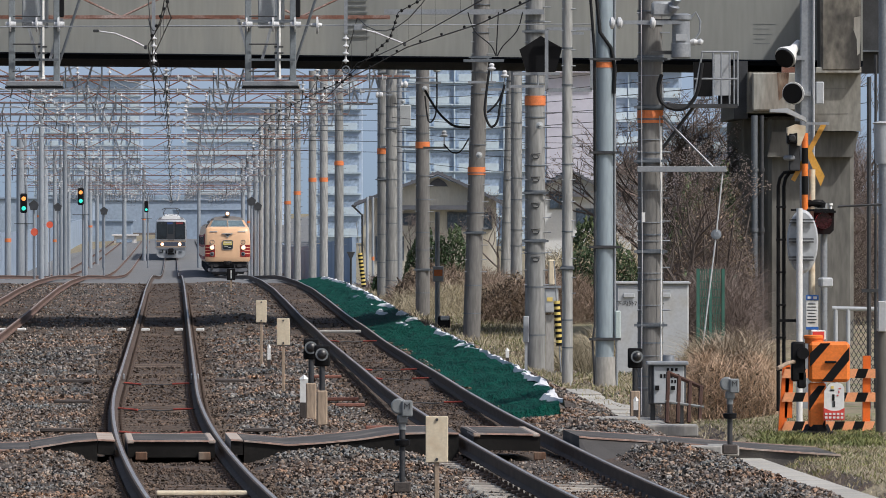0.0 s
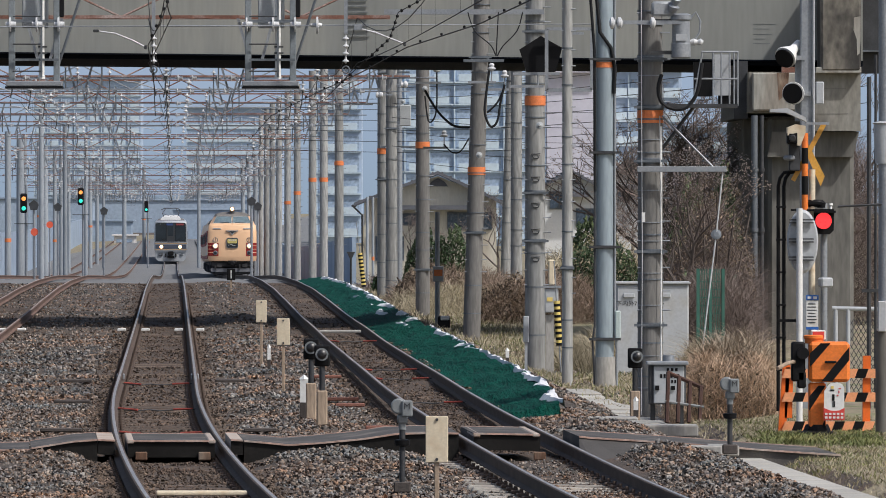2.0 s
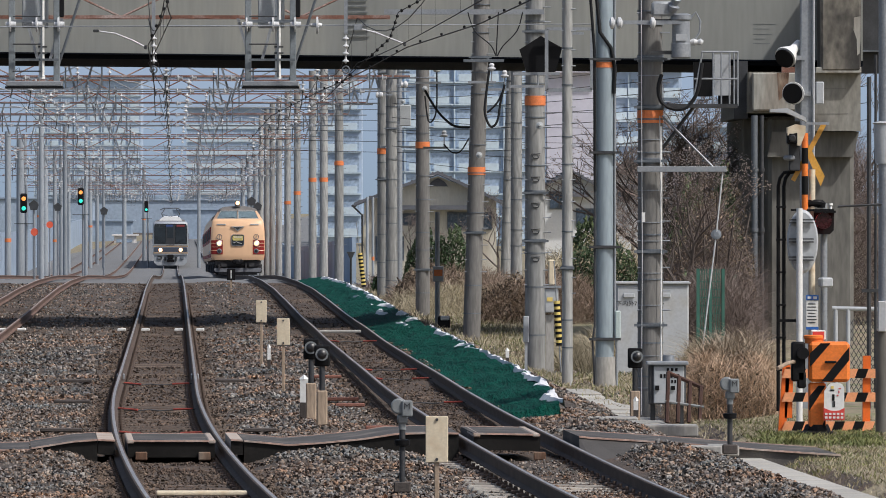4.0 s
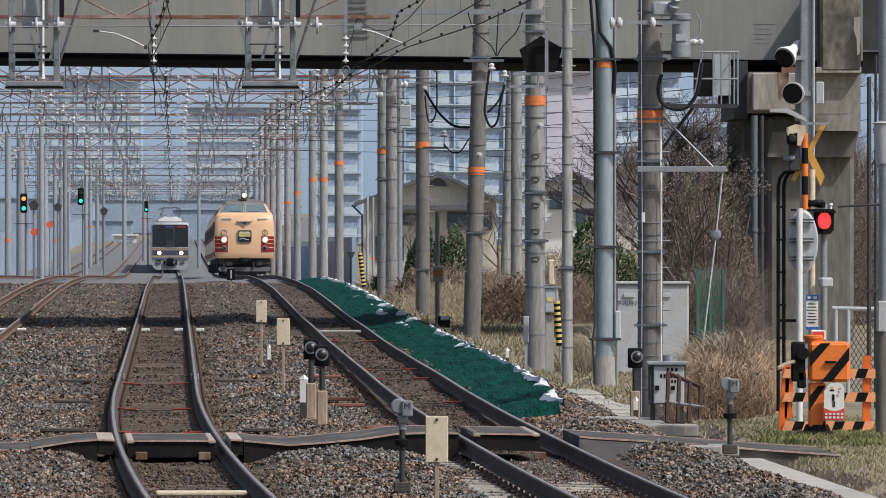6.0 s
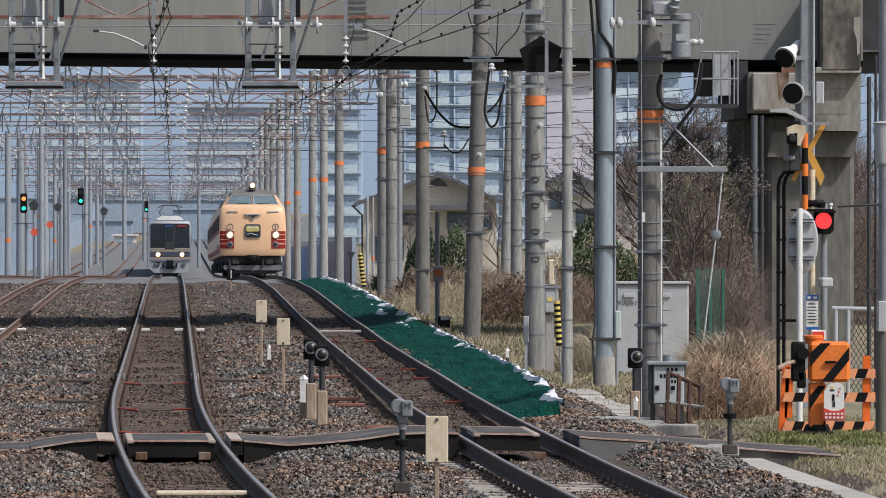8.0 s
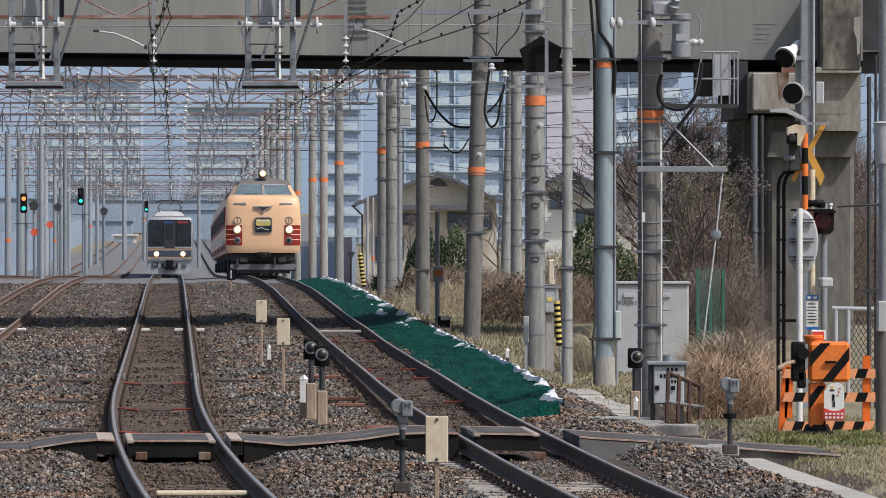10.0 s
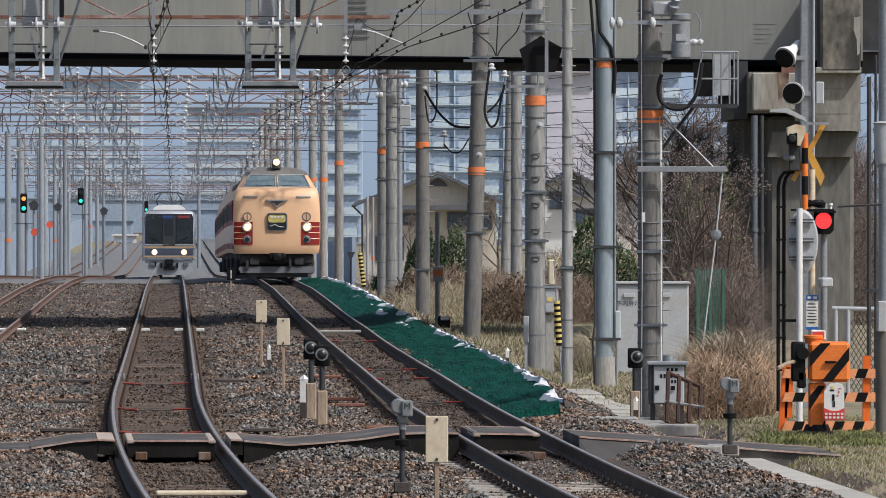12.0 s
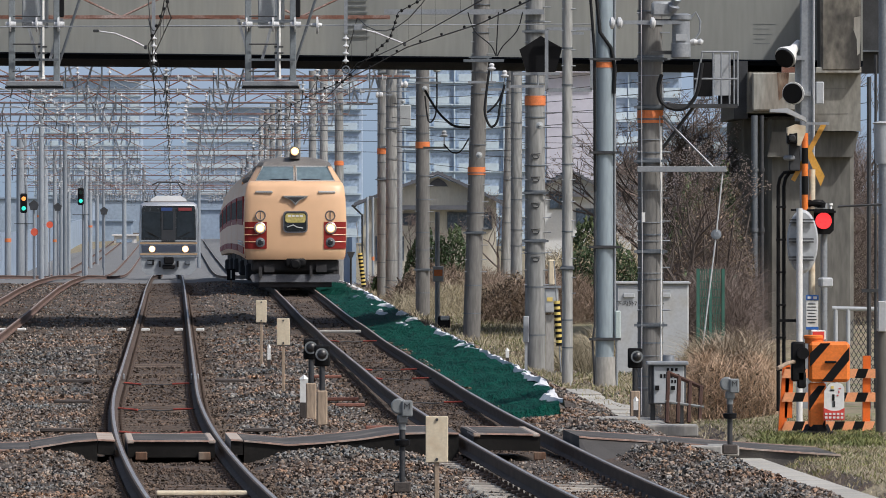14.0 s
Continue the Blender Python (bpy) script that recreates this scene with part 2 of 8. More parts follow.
# ---- ground ----
def ground_z(x, d):
    """Height of the ground: ballast bed under the four tracks, a shoulder, then the verge."""
    r = x - line_x(1, d)
    l = line_x(3, d) - x
    z = grade(d) - 0.2
    if r > 2.0:
        z -= min(0.22, (r - 2.0) * 0.2)
    if r > 3.6 and d < 100:
        z += 0.36 * min(1.0, (r - 3.6) / 0.8) * max(0.0, min(1.0, (100 - d) / 14))
    if 1.0 < r < 2.4 and d < 90:
        z += 0.125 * min(1.0, (r - 1.0) / 0.5, (2.4 - r) / 0.3) * min(1.0, (90 - d) / 8)
    if l > 2.0:
        z -= min(0.4, (l - 2.0) * 0.3)
    if -3.0 < r < 1.9:
        gap = abs(r + 1.9)
        z += 0.08 * max(0.0, 1 - gap / 0.9)
    if r > 2.65 and d < 92:
        # the verge is made up level with the crossing
        w = min(1.0, (r - 2.65) / 0.35) * max(0.0, min(1.0, (d - 58) / 6, (92 - d) / 8))
        z += (grade(d) - 0.14 - z) * w
    if 66 < d < 75.5:
        # ballast heaped up against the crossing, clear of the rails
        clear = max(0.0, min(1.0, (min(abs(x - line_x(0, d)), abs(r)) - 0.85) / 0.3)) * max(0.0, min(1.0, (2.1 - r) / 0.5))
        z += 0.11 * clear * min(1.0, (d - 66) / 6)
    return z + 0.05 * noise.noise((x * 0.7, d * 0.35, 0.0)) + 0.02 * noise.noise((x * 2.1, d * 1.3, 4.0))


def make_ground():
    rows = [-60, -20, 10, 30, 45] + [50 + 1.2 * i for i in range(150)] + [235 + 8 * i for i in range(60)] + [740, 800, 900, 1100, 1400, 1900, 2600]
    cols = [-900, -300, -120, -60, -30] + [-18 + 0.4 * i for i in range(78)] + [13.5, 15, 18, 25, 40, 80, 200, 600, 900]
    v, f, mi = [], [], []
    for d in rows:
        off = line_x(0, max(d, 50)) + 4 if d < 700 else line_x(0, 700) + 4
        for c in cols:
            x = c + off
            v.append((x, d, ground_z(x, max(d, 50)) if abs(c) < 30 else grade(d) - 0.5))
    n = len(cols)
    c_of = lambda j: cols[j]
    for i in range(len(rows) - 1):
        for j in range(n - 1):
            f.append((i * n + j, i * n + j + 1, (i + 1) * n + j + 1, (i + 1) * n + j))
            x, d = v[i * n + j][0], max(rows[i], 50)
            r = min(abs(x + 0.2 - line_x(k, d)) for k in range(4))
            mi.append(3 if rows[i] > 238 and -24 < c_of(j) < 7 else 2 if r < 0.78 and not (d < 73 and abs(x - line_x(1, d)) < 1.2) else 0 if line_x(3, d) - (2.4 if d < 180 else 7.0) < x < line_x(1, d) + 2.7 + 0.5 * noise.noise((d * 0.3, 0, 0)) else 1)
    me = bpy.data.meshes.new("ground")
    me.from_pydata(v, [], f)
    me.materials.append(BALLAST)
    me.materials.append(SOIL)
    me.materials.append(TRACKBED)
    me.materials.append(HAZEBED)
    me.polygons.foreach_set("material_index", mi)
    me.polygons.foreach_set("use_smooth", [True] * len(f))
    tagged(new("ground", me), "brown railway ballast bed with dry grassy verges", "ground", kind="structure")


make_ground()


def make_stones():
    """Loose ballast stones lying on the bed, thinner with distance."""
    rng = np.random.default_rng(3)
    cube = np.array([(-1, -1, -.6), (1, -.8, -.7), (.9, 1, -.6), (-.8, .9, -.7), (-.7, -.8, .7), (.7, -.6, .55), (.6, .8, .75), (-.75, .6, .5)])
    faces = np.array([(0, 1, 5, 4), (1, 2, 6, 5), (2, 3, 7, 6), (3, 0, 4, 7), (4, 5, 6, 7)])
    vs, fs, count, mi = [], [], 0, []
    for d0, d1, dens in ((56, 70, 300), (70, 95, 190), (95, 140, 62), (140, 235, 14)):
        width = (d0 + d1) / 2 * 0.1307 + 2
        k = int(width * (d1 - d0) * dens)
        ds = rng.uniform(d0, d1, k)
        xs = rng.uniform(-0.5, 0.5, k) * (ds * 0.1307 + 1.5)
        for x, d in zip(xs, ds):
            x, d = float(x), float(d)
            r1, r2 = x - line_x(0, d), x - line_x(1, d)
            if r2 > (2.25 + 0.4 * rng.random() if d < 92 else 3.0 + 0.8 * rng.random()) or (r2 > 0.95 and r2 < 2.1 and 93 < d):
                continue
            if min(abs(abs(r1) - 0.57), abs(abs(r2) - 0.57)) < 0.1 or 73.15 < d < 75.45:
                continue
            if abs(r2 - (2.5 if d < 86 else 2.8)) < 0.21:
                continue
            inside = abs(r1) < 0.57 or abs(r2) < 0.57
            if inside and rng.random() < (0.45 if d < 73.8 and abs(r2) < 0.57 else 0.15):
                continue
            s = (0.009 + 0.0155 * rng.random() ** 1.4) * (0.75 if inside else 1) * (1.0 if d < 95 else 1.3)
            q = Euler(rng.uniform(0, 6.28, 3)).to_matrix()
            p = (cube * rng.uniform(0.6, 1.35, (8, 3)) * rng.uniform(0.55, 1.3, 3) * s) @ np.array(q).T
            p += (x, d, ground_z(x, d) + s * 0.25)
            vs.append(p)
            fs.append(faces + count)
            mi += [1 if min(abs(r1), abs(r2) if d > 73.8 else 9) < 0.82 + 0.25 * rng.random() else 0] * 5
            count += 8
    me = bpy.data.meshes.new("ballast_stones")
    v, f = np.concatenate(vs), np.concatenate(fs)
    me.vertices.add(len(v))
    me.vertices.foreach_set("co", v.ravel())
    me.loops.add(f.size)
    me.loops.foreach_set("vertex_index", f.ravel())
    me.polygons.add(len(f))
    me.polygons.foreach_set("loop_start", np.arange(0, f.size, 4))
    me.update(calc_edges=True)
    me.materials.append(STONES)
    me.materials.append(DARKSTONES)
    me.polygons.foreach_set("material_index", mi)
    tagged(new("ballast_stones", me), "loose grey and rust-brown crushed ballast stones", "ballast", kind="stuff")


make_stones()

# ---- tracks ----
RAIL = [(-0.0625, -0.153), (0.0625, -0.153), (0.0625, -0.142), (0.012, -0.12), (0.012, -0.045), (0.0325, -0.035), (0.0325, -0.009), (0.024, -0.003), (-0.024, -0.003), (-0.0325, -0.009), (-0.0325, -0.035), (-0.012, -0.045), (-0.012, -0.12), (-0.0625, -0.142)]
HEAD = [(-0.019, -0.005), (0.019, -0.005), (0.016, 0.0), (-0.016, 0.0)]


def make_track(k, near, worn):
    tr = thing("railway_track", "narrow-gauge track with " + ("polished" if worn else "rust-brown") + " rails on concrete sleepers", "railway track", kind="structure", group="parallel tracks")
    ds = [near + 3 * i for i in range(int((250 - near) / 3))] + [250 + 15 * i for i in range(46)]
    for side in (-0.566, 0.566):
        path = []
        for d in ds:
            wob = 0.02 * noise.noise((d * 0.06, k * 7.0, side * 0.2)) if d < 240 else 0
            path.append((line_x(k, d) + side, d, grade(d) + lift(k, d) + wob - math.copysign(cant(k, d) / 2, side)))
        rail = part("rail", Build().sweep(RAIL, path), RAILSIDE if worn else RUSTRAIL, tr)
        part("rail_head", Build().sweep(HEAD, path), RAILTOP if worn else RAILOLD, rail, "bright running surface" if worn else "")
    b = Build()
    b.box((0, 0, -0.07), (2.0, 0.22, 0.14), bev=0.025)
    b.slot = 1
    for side in (-0.566, 0.566):
        for o in (-0.1, 0.1):
            b.box((side + o, 0, 0.018), (0.09, 0.13, 0.036), bev=0.01)
            b.cyl((side + o, 0, 0.02), (side + o, 0, 0.075), 0.018, n=6)
    far = Build()
    first, newer, d, i = None, None, near + 0.3, 0
    while d < (230 if k < 2 else 240):
        m = pose(line_x(k, d), d, grade(d) - 0.203 + (0.2 * lift(k, d) - 0.55 * cant(k, d) if d > 73.8 else -0.3 * cant(k, d)), 0, 0.5 * math.degrees(cant(k, d) / 1.132), 2.26 if d > 95 else 2.26 + (95 - d) * 0.055)
        if k == 1 and d < 73.8:
            m = Matrix.Translation((0, 0, 0.028)) @ m
            if newer is None:
                newer = part("sleeper", b, [NEWSLEEPER, RAILSIDE], tr, "pale newer concrete sleeper", at=m)
            else:
                share(newer, m)
        elif k < 2 and i < 240:
            if first is None:
                first = part("sleeper", b, [SLEEPER, RAILSIDE], tr, at=m)
            else:
                share(first, m)
        else:
            far.box((line_x(k, d), d, grade(d) - 0.285), (2.0, 0.22, 0.14))
        d += 0.62
        i += 1
    if far.v:
        tagged(part("sleepers", far, SLEEPER, tr), kind="stuff")
    return tr


tracks = [make_track(0, 50, True), make_track(1, 50, True), make_track(2, 90, False), make_track(3, 120, False)]


# ---- road overpass ----
OD = 148.0  # face of the girder


def make_overpass():
    ov = thing("road_overpass", "grey-green steel girder road overpass with underside coloured black as shade", "overpass", kind="structure")
    g = Build()
    zl, zr = 5.796, 5.598
    x0, x1 = -26.0, 9.16

    def zb(x):
        return zl + (zr - zl) * (x - -9.669) / 19.338
    g.prism([(x0, zb(x0)), (x1, zb(x1)), (x1, zb(x1) + 2.3), (x0, zb(x0) + 2.3)], OD, OD + 0.03)
    part("girder_web", g, GIRDER, ov, "pale grey-green painted steel web")
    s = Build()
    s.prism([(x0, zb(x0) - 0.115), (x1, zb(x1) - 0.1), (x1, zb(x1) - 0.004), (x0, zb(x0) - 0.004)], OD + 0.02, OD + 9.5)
    part("underside", s, UNDERSHADE, ov, "underside coloured black for its shade")
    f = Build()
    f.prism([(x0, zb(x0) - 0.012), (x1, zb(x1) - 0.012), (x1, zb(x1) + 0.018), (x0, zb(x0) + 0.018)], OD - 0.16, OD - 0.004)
    part("bottom_flange", f, UNDERSHADE, ov)
    d = Build()
    d.prism([(x0, zb(x0) + 2.3), (x1, zb(x1) + 2.3), (x1, zb(x1) + 2.6), (x0, zb(x0) + 2.6)], OD - 0.12, OD + 10.0)
    part("deck", d, CONCRETE, ov)
    p = Build()
    p.prism([(x0, zb(x0) + 2.6), (x1, zb(x1) + 2.6), (x1, zb(x1) + 3.5), (x0, zb(x0) + 3.5)], OD - 0.12, OD + 0.1)
    part("parapet", p, CONCRETE, ov)
    # Added span; its dark colour stands in for the shade beyond the pier.
    part("next_girder", Build().box((11.6, OD + 3.2, 6.85), (4.9, 0.05, 2.9)), DARKSTEEL, ov, "added girder of the next span, coloured dark for shade")
    part("next_flange", Build().box((11.6, OD + 3.05, 5.9), (4.9, 0.3, 0.04)), FRAMESTEEL, ov)
    for z, w in ((6.02, 0.35), (5.9, 0.42), (5.8, 0.3), (5.7, 0.38), (6.12, 0.5)):
        part("stencil_line", Build().box((6.96 + w / 2 - 0.2, OD - 0.002, z + 0.3), (w, 0.006, 0.006)), FRAMESTEEL, ov)
    for i in range(8):
        z = 6.708 + (i - 4.2) * 0.13
        part("rung", Build().box((-1.875, OD - 0.03, z), (0.55 - 0.02 * i, 0.03, 0.012)), FRAMESTEEL, ov)
    return ov


make_overpass()


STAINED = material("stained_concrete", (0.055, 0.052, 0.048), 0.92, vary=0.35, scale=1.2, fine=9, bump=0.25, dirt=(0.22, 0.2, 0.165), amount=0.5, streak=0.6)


CAPSTAIN = material("rust_stained_concrete", (0.36, 0.352, 0.315), 0.92, vary=0.22, scale=1.6, fine=14, bump=0.25, dirt=(0.13, 0.09, 0.06), amount=0.6, streak=0.25)


# Lit copy of the pier concrete, lighter, for the cap.
LITCAP = material("cap_concrete", (0.3, 0.29, 0.255), 0.92, vary=0.25, scale=1.4, fine=10, bump=0.3, dirt=(0.11, 0.1, 0.085), amount=0.75, streak=0.4)
RUSTSTAIN = material("rust_streaked_concrete", (0.12, 0.065, 0.04), 0.95, vary=0.35, scale=4, fine=20, bump=0.2, dirt=(0.22, 0.18, 0.14), amount=0.4, streak=0.3)


def make_pier():
    pr = thing("bridge_pier", "weathered grey concrete overpass pier with stained cap", "bridge pier", kind="structure")
    D = 146.5
    cap = Build()
    cap.prism([(6.605, 4.47), (7.764, 4.47), (8.009, 4.08), (9.022, 4.08), (9.022, 5.349), (6.605, 5.349)], D, D + 9)
    part("cap", cap, LITCAP, pr, "stained concrete cap")
    part("cap_end", Build().box((7.179, D - 0.15, 4.922), (1.02, 0.3, 0.82), bev=0.03), CAPSTAIN, pr)
    part("rust_streak", Build().prism([(7.2, 5.33), (7.46, 5.33), (7.44, 5.05), (7.36, 4.86), (7.24, 4.72), (7.22, 5.0)], D - 0.304, D - 0.296), RUSTSTAIN, pr, "brown rust streak below the bearing")
    # Dark block painted in for the shade left of the cap.
    part("shaded_bearing_seat", Build().box((6.48, D + 4.5, 4.98), (0.3, 7.0, 1.25)), DARKSTEEL, pr, "dark block put in for the shaded pier back")
    for x, z, w, h in ((8.2, 4.99, 1.0, 0.008), (8.3, 4.45, 0.9, 0.008)):
        part("formwork_line", Build().box((x, D - 0.002, z), (w, 0.008, h)), SHADEDPIER, pr)
    part("ledge", Build().box((8.53, D - 0.03, 5.39), (0.98, 0.5, 0.13), bev=0.01), CAPSTAIN, pr, "paler concrete ledge")
    part("bearing", Build().box((7.459, D - 0.05, 5.398), (0.3, 0.3, 0.12)), RUST, pr, "rusty bearing plate")
    part("patch", Build().prism([(8.86, 6.52), (9.0, 6.55), (9.0, 6.0), (8.98, 5.75), (8.93, 5.7), (8.92, 6.05), (8.85, 6.25)], D - 0.306, D - 0.298), CAPSTAIN, pr, "paler patch at the right of the upstand")
    part("haunch", Build().prism([(7.14, 4.067), (9.015, 4.067), (8.88, 3.518), (7.03, 3.518)], D + 0.4, D + 9), SHADEDPIER, pr)
    part("column", Build().box((7.99, D + 4.7, 1.3), (1.86, 8.0, 6.2), bev=0.08), SHADEDPIER, pr)
    part("column", Build().box((6.849, D + 6.6, 1.6), (0.55, 8.0, 5.6), bev=0.05), SHADEDPIER, pr)
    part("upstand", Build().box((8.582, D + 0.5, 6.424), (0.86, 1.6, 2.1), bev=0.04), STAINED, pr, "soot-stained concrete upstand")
    for x, r in ((6.716, 0.07), (6.874, 0.045)):
        b = Build().cyl((x, D - 0.3, -0.4), (x, D - 0.3, 4.409), r, n=10)
        for z in (0.6, 1.9, 3.2):
            b.cyl((x, D - 0.3, z), (x, D - 0.3, z + 0.08), r + 0.02, n=10)
        part("drain_pipe", b, FRAMESTEEL if r > 0.05 else DARKSTEEL, pr)
    return pr


make_pier()

# ---- distance ----
def backdrop():
    # Glowing sheet: haze is put into its emission colour, paler with height.
    m = bpy.data.materials.new("hazy_distance")
    m.use_nodes = True
    nt = m.node_tree
    N, K = nt.nodes, nt.links
    b = N["Principled BSDF"]
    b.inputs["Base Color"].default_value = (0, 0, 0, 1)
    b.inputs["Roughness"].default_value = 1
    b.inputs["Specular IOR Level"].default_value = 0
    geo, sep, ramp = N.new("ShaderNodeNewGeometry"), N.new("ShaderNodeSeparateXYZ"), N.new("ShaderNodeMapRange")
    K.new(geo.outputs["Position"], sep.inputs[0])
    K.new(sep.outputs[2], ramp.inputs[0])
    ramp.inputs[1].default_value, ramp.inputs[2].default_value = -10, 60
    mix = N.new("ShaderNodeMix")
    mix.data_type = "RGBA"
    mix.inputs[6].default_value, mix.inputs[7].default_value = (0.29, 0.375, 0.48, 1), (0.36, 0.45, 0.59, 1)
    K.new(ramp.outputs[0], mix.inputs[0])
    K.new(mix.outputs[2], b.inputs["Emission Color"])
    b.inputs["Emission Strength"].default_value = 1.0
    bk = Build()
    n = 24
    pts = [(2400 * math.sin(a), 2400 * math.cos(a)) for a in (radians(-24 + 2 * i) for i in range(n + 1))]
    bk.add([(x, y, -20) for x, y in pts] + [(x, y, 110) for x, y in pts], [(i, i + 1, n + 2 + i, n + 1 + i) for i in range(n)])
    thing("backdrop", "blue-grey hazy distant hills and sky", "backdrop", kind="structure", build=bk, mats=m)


backdrop()


# ---- poles ----
def line_pole(name, label, x, d, r, top, band=None, lean=0.0, steps=True, mat=None, base=None, clamps=()):
    """A lineside pole: slightly tapered shaft, step bolts, clamps and an orange warning band."""
    z0 = ground_z(x, d) - 0.1 if base is None else base
    po = thing(name, label, "pole", pose(x, d, z0), group="lineside poles")
    h = top - z0
    tip = Vector((lean * h, 0, h))
    part("shaft", Build().cyl((0, 0, 0), tip, r * 1.05, r * 0.95, 18), mat or POLE, po)
    at = lambda z: tip * ((z - z0) / h)
    if band is not None:
        c = at(band)
        part("warning_band", Build().cyl(c, c + Vector((0, 0, 0.17)), r * 1.03 + 0.006, n=18), BAND, po, "faded orange warning band")
    if steps:
        z, i = z0 + 1.6, 0
        first = None
        while z < top - 0.2:
            c = at(z)
            m = Matrix.Translation(c + Vector((0, -r * 0.55, 0)))
            if first is None:
                first = part("step_bolt", Build().cyl((-r * (1.1 if d < 210 else 1.35), 0, 0), (r * 1.6, 0, 0), 0.011, n=6), STEEL, po, at=m)
            else:
                share(first, m)
            z += 0.26 + 0.05 * (i % 3)
            i += 1
    if d < 210:
        hoop, z, i = None, z0 + 0.7, 0
        while z < top - 0.3:
            m = Matrix.Translation(at(z))
            if hoop is None:
                hoop = part("hoop", Build().cyl((0, 0, 0), (0, 0, 0.022), r * 1.05 + 0.004, n=18), FRAMESTEEL, po, at=m)
            else:
                share(hoop, m)
            i += 1
            z += (0.45, 0.85, 0.6, 1.1)[(i + int(d)) % 4]
    for z in clamps:
        c = at(z)
        part("clamp", Build().cyl(c, c + Vector((0, 0, 0.07)), r * 1.0 + 0.016, n=18).box(c + Vector((0, -r, 0.035)), (r * 2.7, 0.05, 0.035)), FRAMESTEEL, po)
    return po


A = line_pole("concrete_pole", "grey concrete pole with orange band and step bolts", 2.783, 91, 0.165, 7.5, 3.663, mat=OLDPOLE, clamps=(4.482, 3.838, 3.117, 1.904, 0.918))
part("conduit", Build().tube([(0.137, -0.1, 0.3), (0.137, -0.1, 3.762 + 0.3)], 0.017, 8), WHITE, A, "pale cable conduit")
for x, zt in ((-0.125, 6.9), (0.13, 4.2)):
    part("cord", Build().tube([(x, -0.2, 0.2), (x + 0.01, -0.19, 2.4), (x - 0.01, -0.19, zt)], 0.006, 5), PORCELAIN, A, "thin pale hanging cord")
for i in range(16):
    part("hoop", Build().cyl((0, 0, 0.55 + 0.37 * i + 0.06 * (i % 3)), (0, 0, 0.562 + 0.37 * i + 0.06 * (i % 3)), 0.179, n=18), STEEL, A)
part("plate", Build().box((-0.1, -0.17, 2.495 + 0.35), (0.05, 0.02, 0.13)), WHITE, A)
line_pole("concrete_pole", "slender pale concrete pole", 2.035, 111, 0.085, 7.5, None, clamps=(1.47,))
Dp = line_pole("concrete_pole", "stout concrete pole with orange band", 1.63, 120, 0.175, 7.5, 4.28, clamps=(5.55, 2.7, 1.85))
for z in (3.39, 2.98, 2.52, 2.06, 1.57):
    h = z - Dp.matrix_basis.translation.z
    part("bracket", Build().tube([(-0.07, -0.185, h + 0.035), (0.09, -0.185, h + 0.035), (0.05, -0.185, h - 0.045), (-0.03, -0.185, h - 0.045), (-0.07, -0.185, h + 0.035)], 0.009, 5), DARKSTEEL, Dp, "dark triangular wire bracket")
line_pole("concrete_pole", "leaning dark concrete pole with orange band", 0.604, 145, 0.18, 7.6, 3.123, lean=0.031, mat=OLDPOLE, clamps=(5.6, 1.854))
line_pole("concrete_pole", "concrete pole with orange band", -0.522, 174, 0.175, 8.5, 3.889, mat=OLDPOLE, clamps=(0.743,))
line_pole("concrete_pole", "concrete pole in shade with orange band", -1.793, 203, 0.17, 8.5, 3.918, clamps=(3.123,))
line_pole("concrete_pole", "stained concrete pole beyond the overpass", -1.524, 201, 0.17, 8.5, None, clamps=(4.626, -0.064))
line_pole("concrete_pole", "thin grey steel pole beyond the overpass", -1.36, 212, 0.09, 8.5, None, mat=STEEL)
line_pole("concrete_pole", "weathered concrete pole beyond the overpass", 2.058, 190, 0.16, 8.0, None)
line_pole("concrete_pole", "thin weathered concrete pole beyond the overpass", 1.862, 205, 0.15, 7.0, None, lean=0.03)
for px_x, d, band in ((-3.833, 250, 3.783), (-4.835, 275, 3.227), (-5.582, 290, 3.256), (-6.987, 325, 2.7), (-7.906, 345, 2.211), (-8.942, 370, None), (-9.941, 395, None), (-10.92, 420, None), (-12.075, 450, None)):
    line_pole("concrete_pole", "far concrete gantry pole", px_x, d, 0.165, 8.0, band)
for i, d in enumerate((215, 250, 285, 325, 370, 420, 480, 540)):
    line_pole("concrete_pole", "far concrete pole beyond the outer track", line_x(3, d) - 2.9 - 0.2 * (i % 3), d, 0.16, 7.0, 0.9 if i % 2 else None, mat=HAZEPOLE)
for i, d in enumerate((300, 365, 450, 560)):
    line_pole("concrete_pole", "far slender pole between tracks", line_x(2, d) - 1.9, d, 0.12, 6.5, None, mat=HAZEPOLE)

for i, (x, d, r) in enumerate(((-19.25, 300, 0.14), (-21.193, 340, 0.2), (-22.88, 390, 0.18), (-24.617, 430, 0.13), (-26.477, 470, 0.12), (-28.687, 520, 0.12), (-29.12, 560, 0.16), (-30.6, 600, 0.16), (-30.55, 650, 0.2), (-28.213, 640, 0.16), (-20.16, 560, 0.14), (-13.003, 470, 0.16), (-14.292, 500, 0.16), (-15.93, 540, 0.16), (-3.35, 300, 0.06), (-3.203, 310, 0.06))):
    line_pole("concrete_pole", "far pale pole seen down the line", x, d, r, 5.5 if r > 0.1 else 2.6, 0.6 - 0.3 * (i % 4) if i % 3 == 0 else None, steps=False, mat=HAZEPOLE)


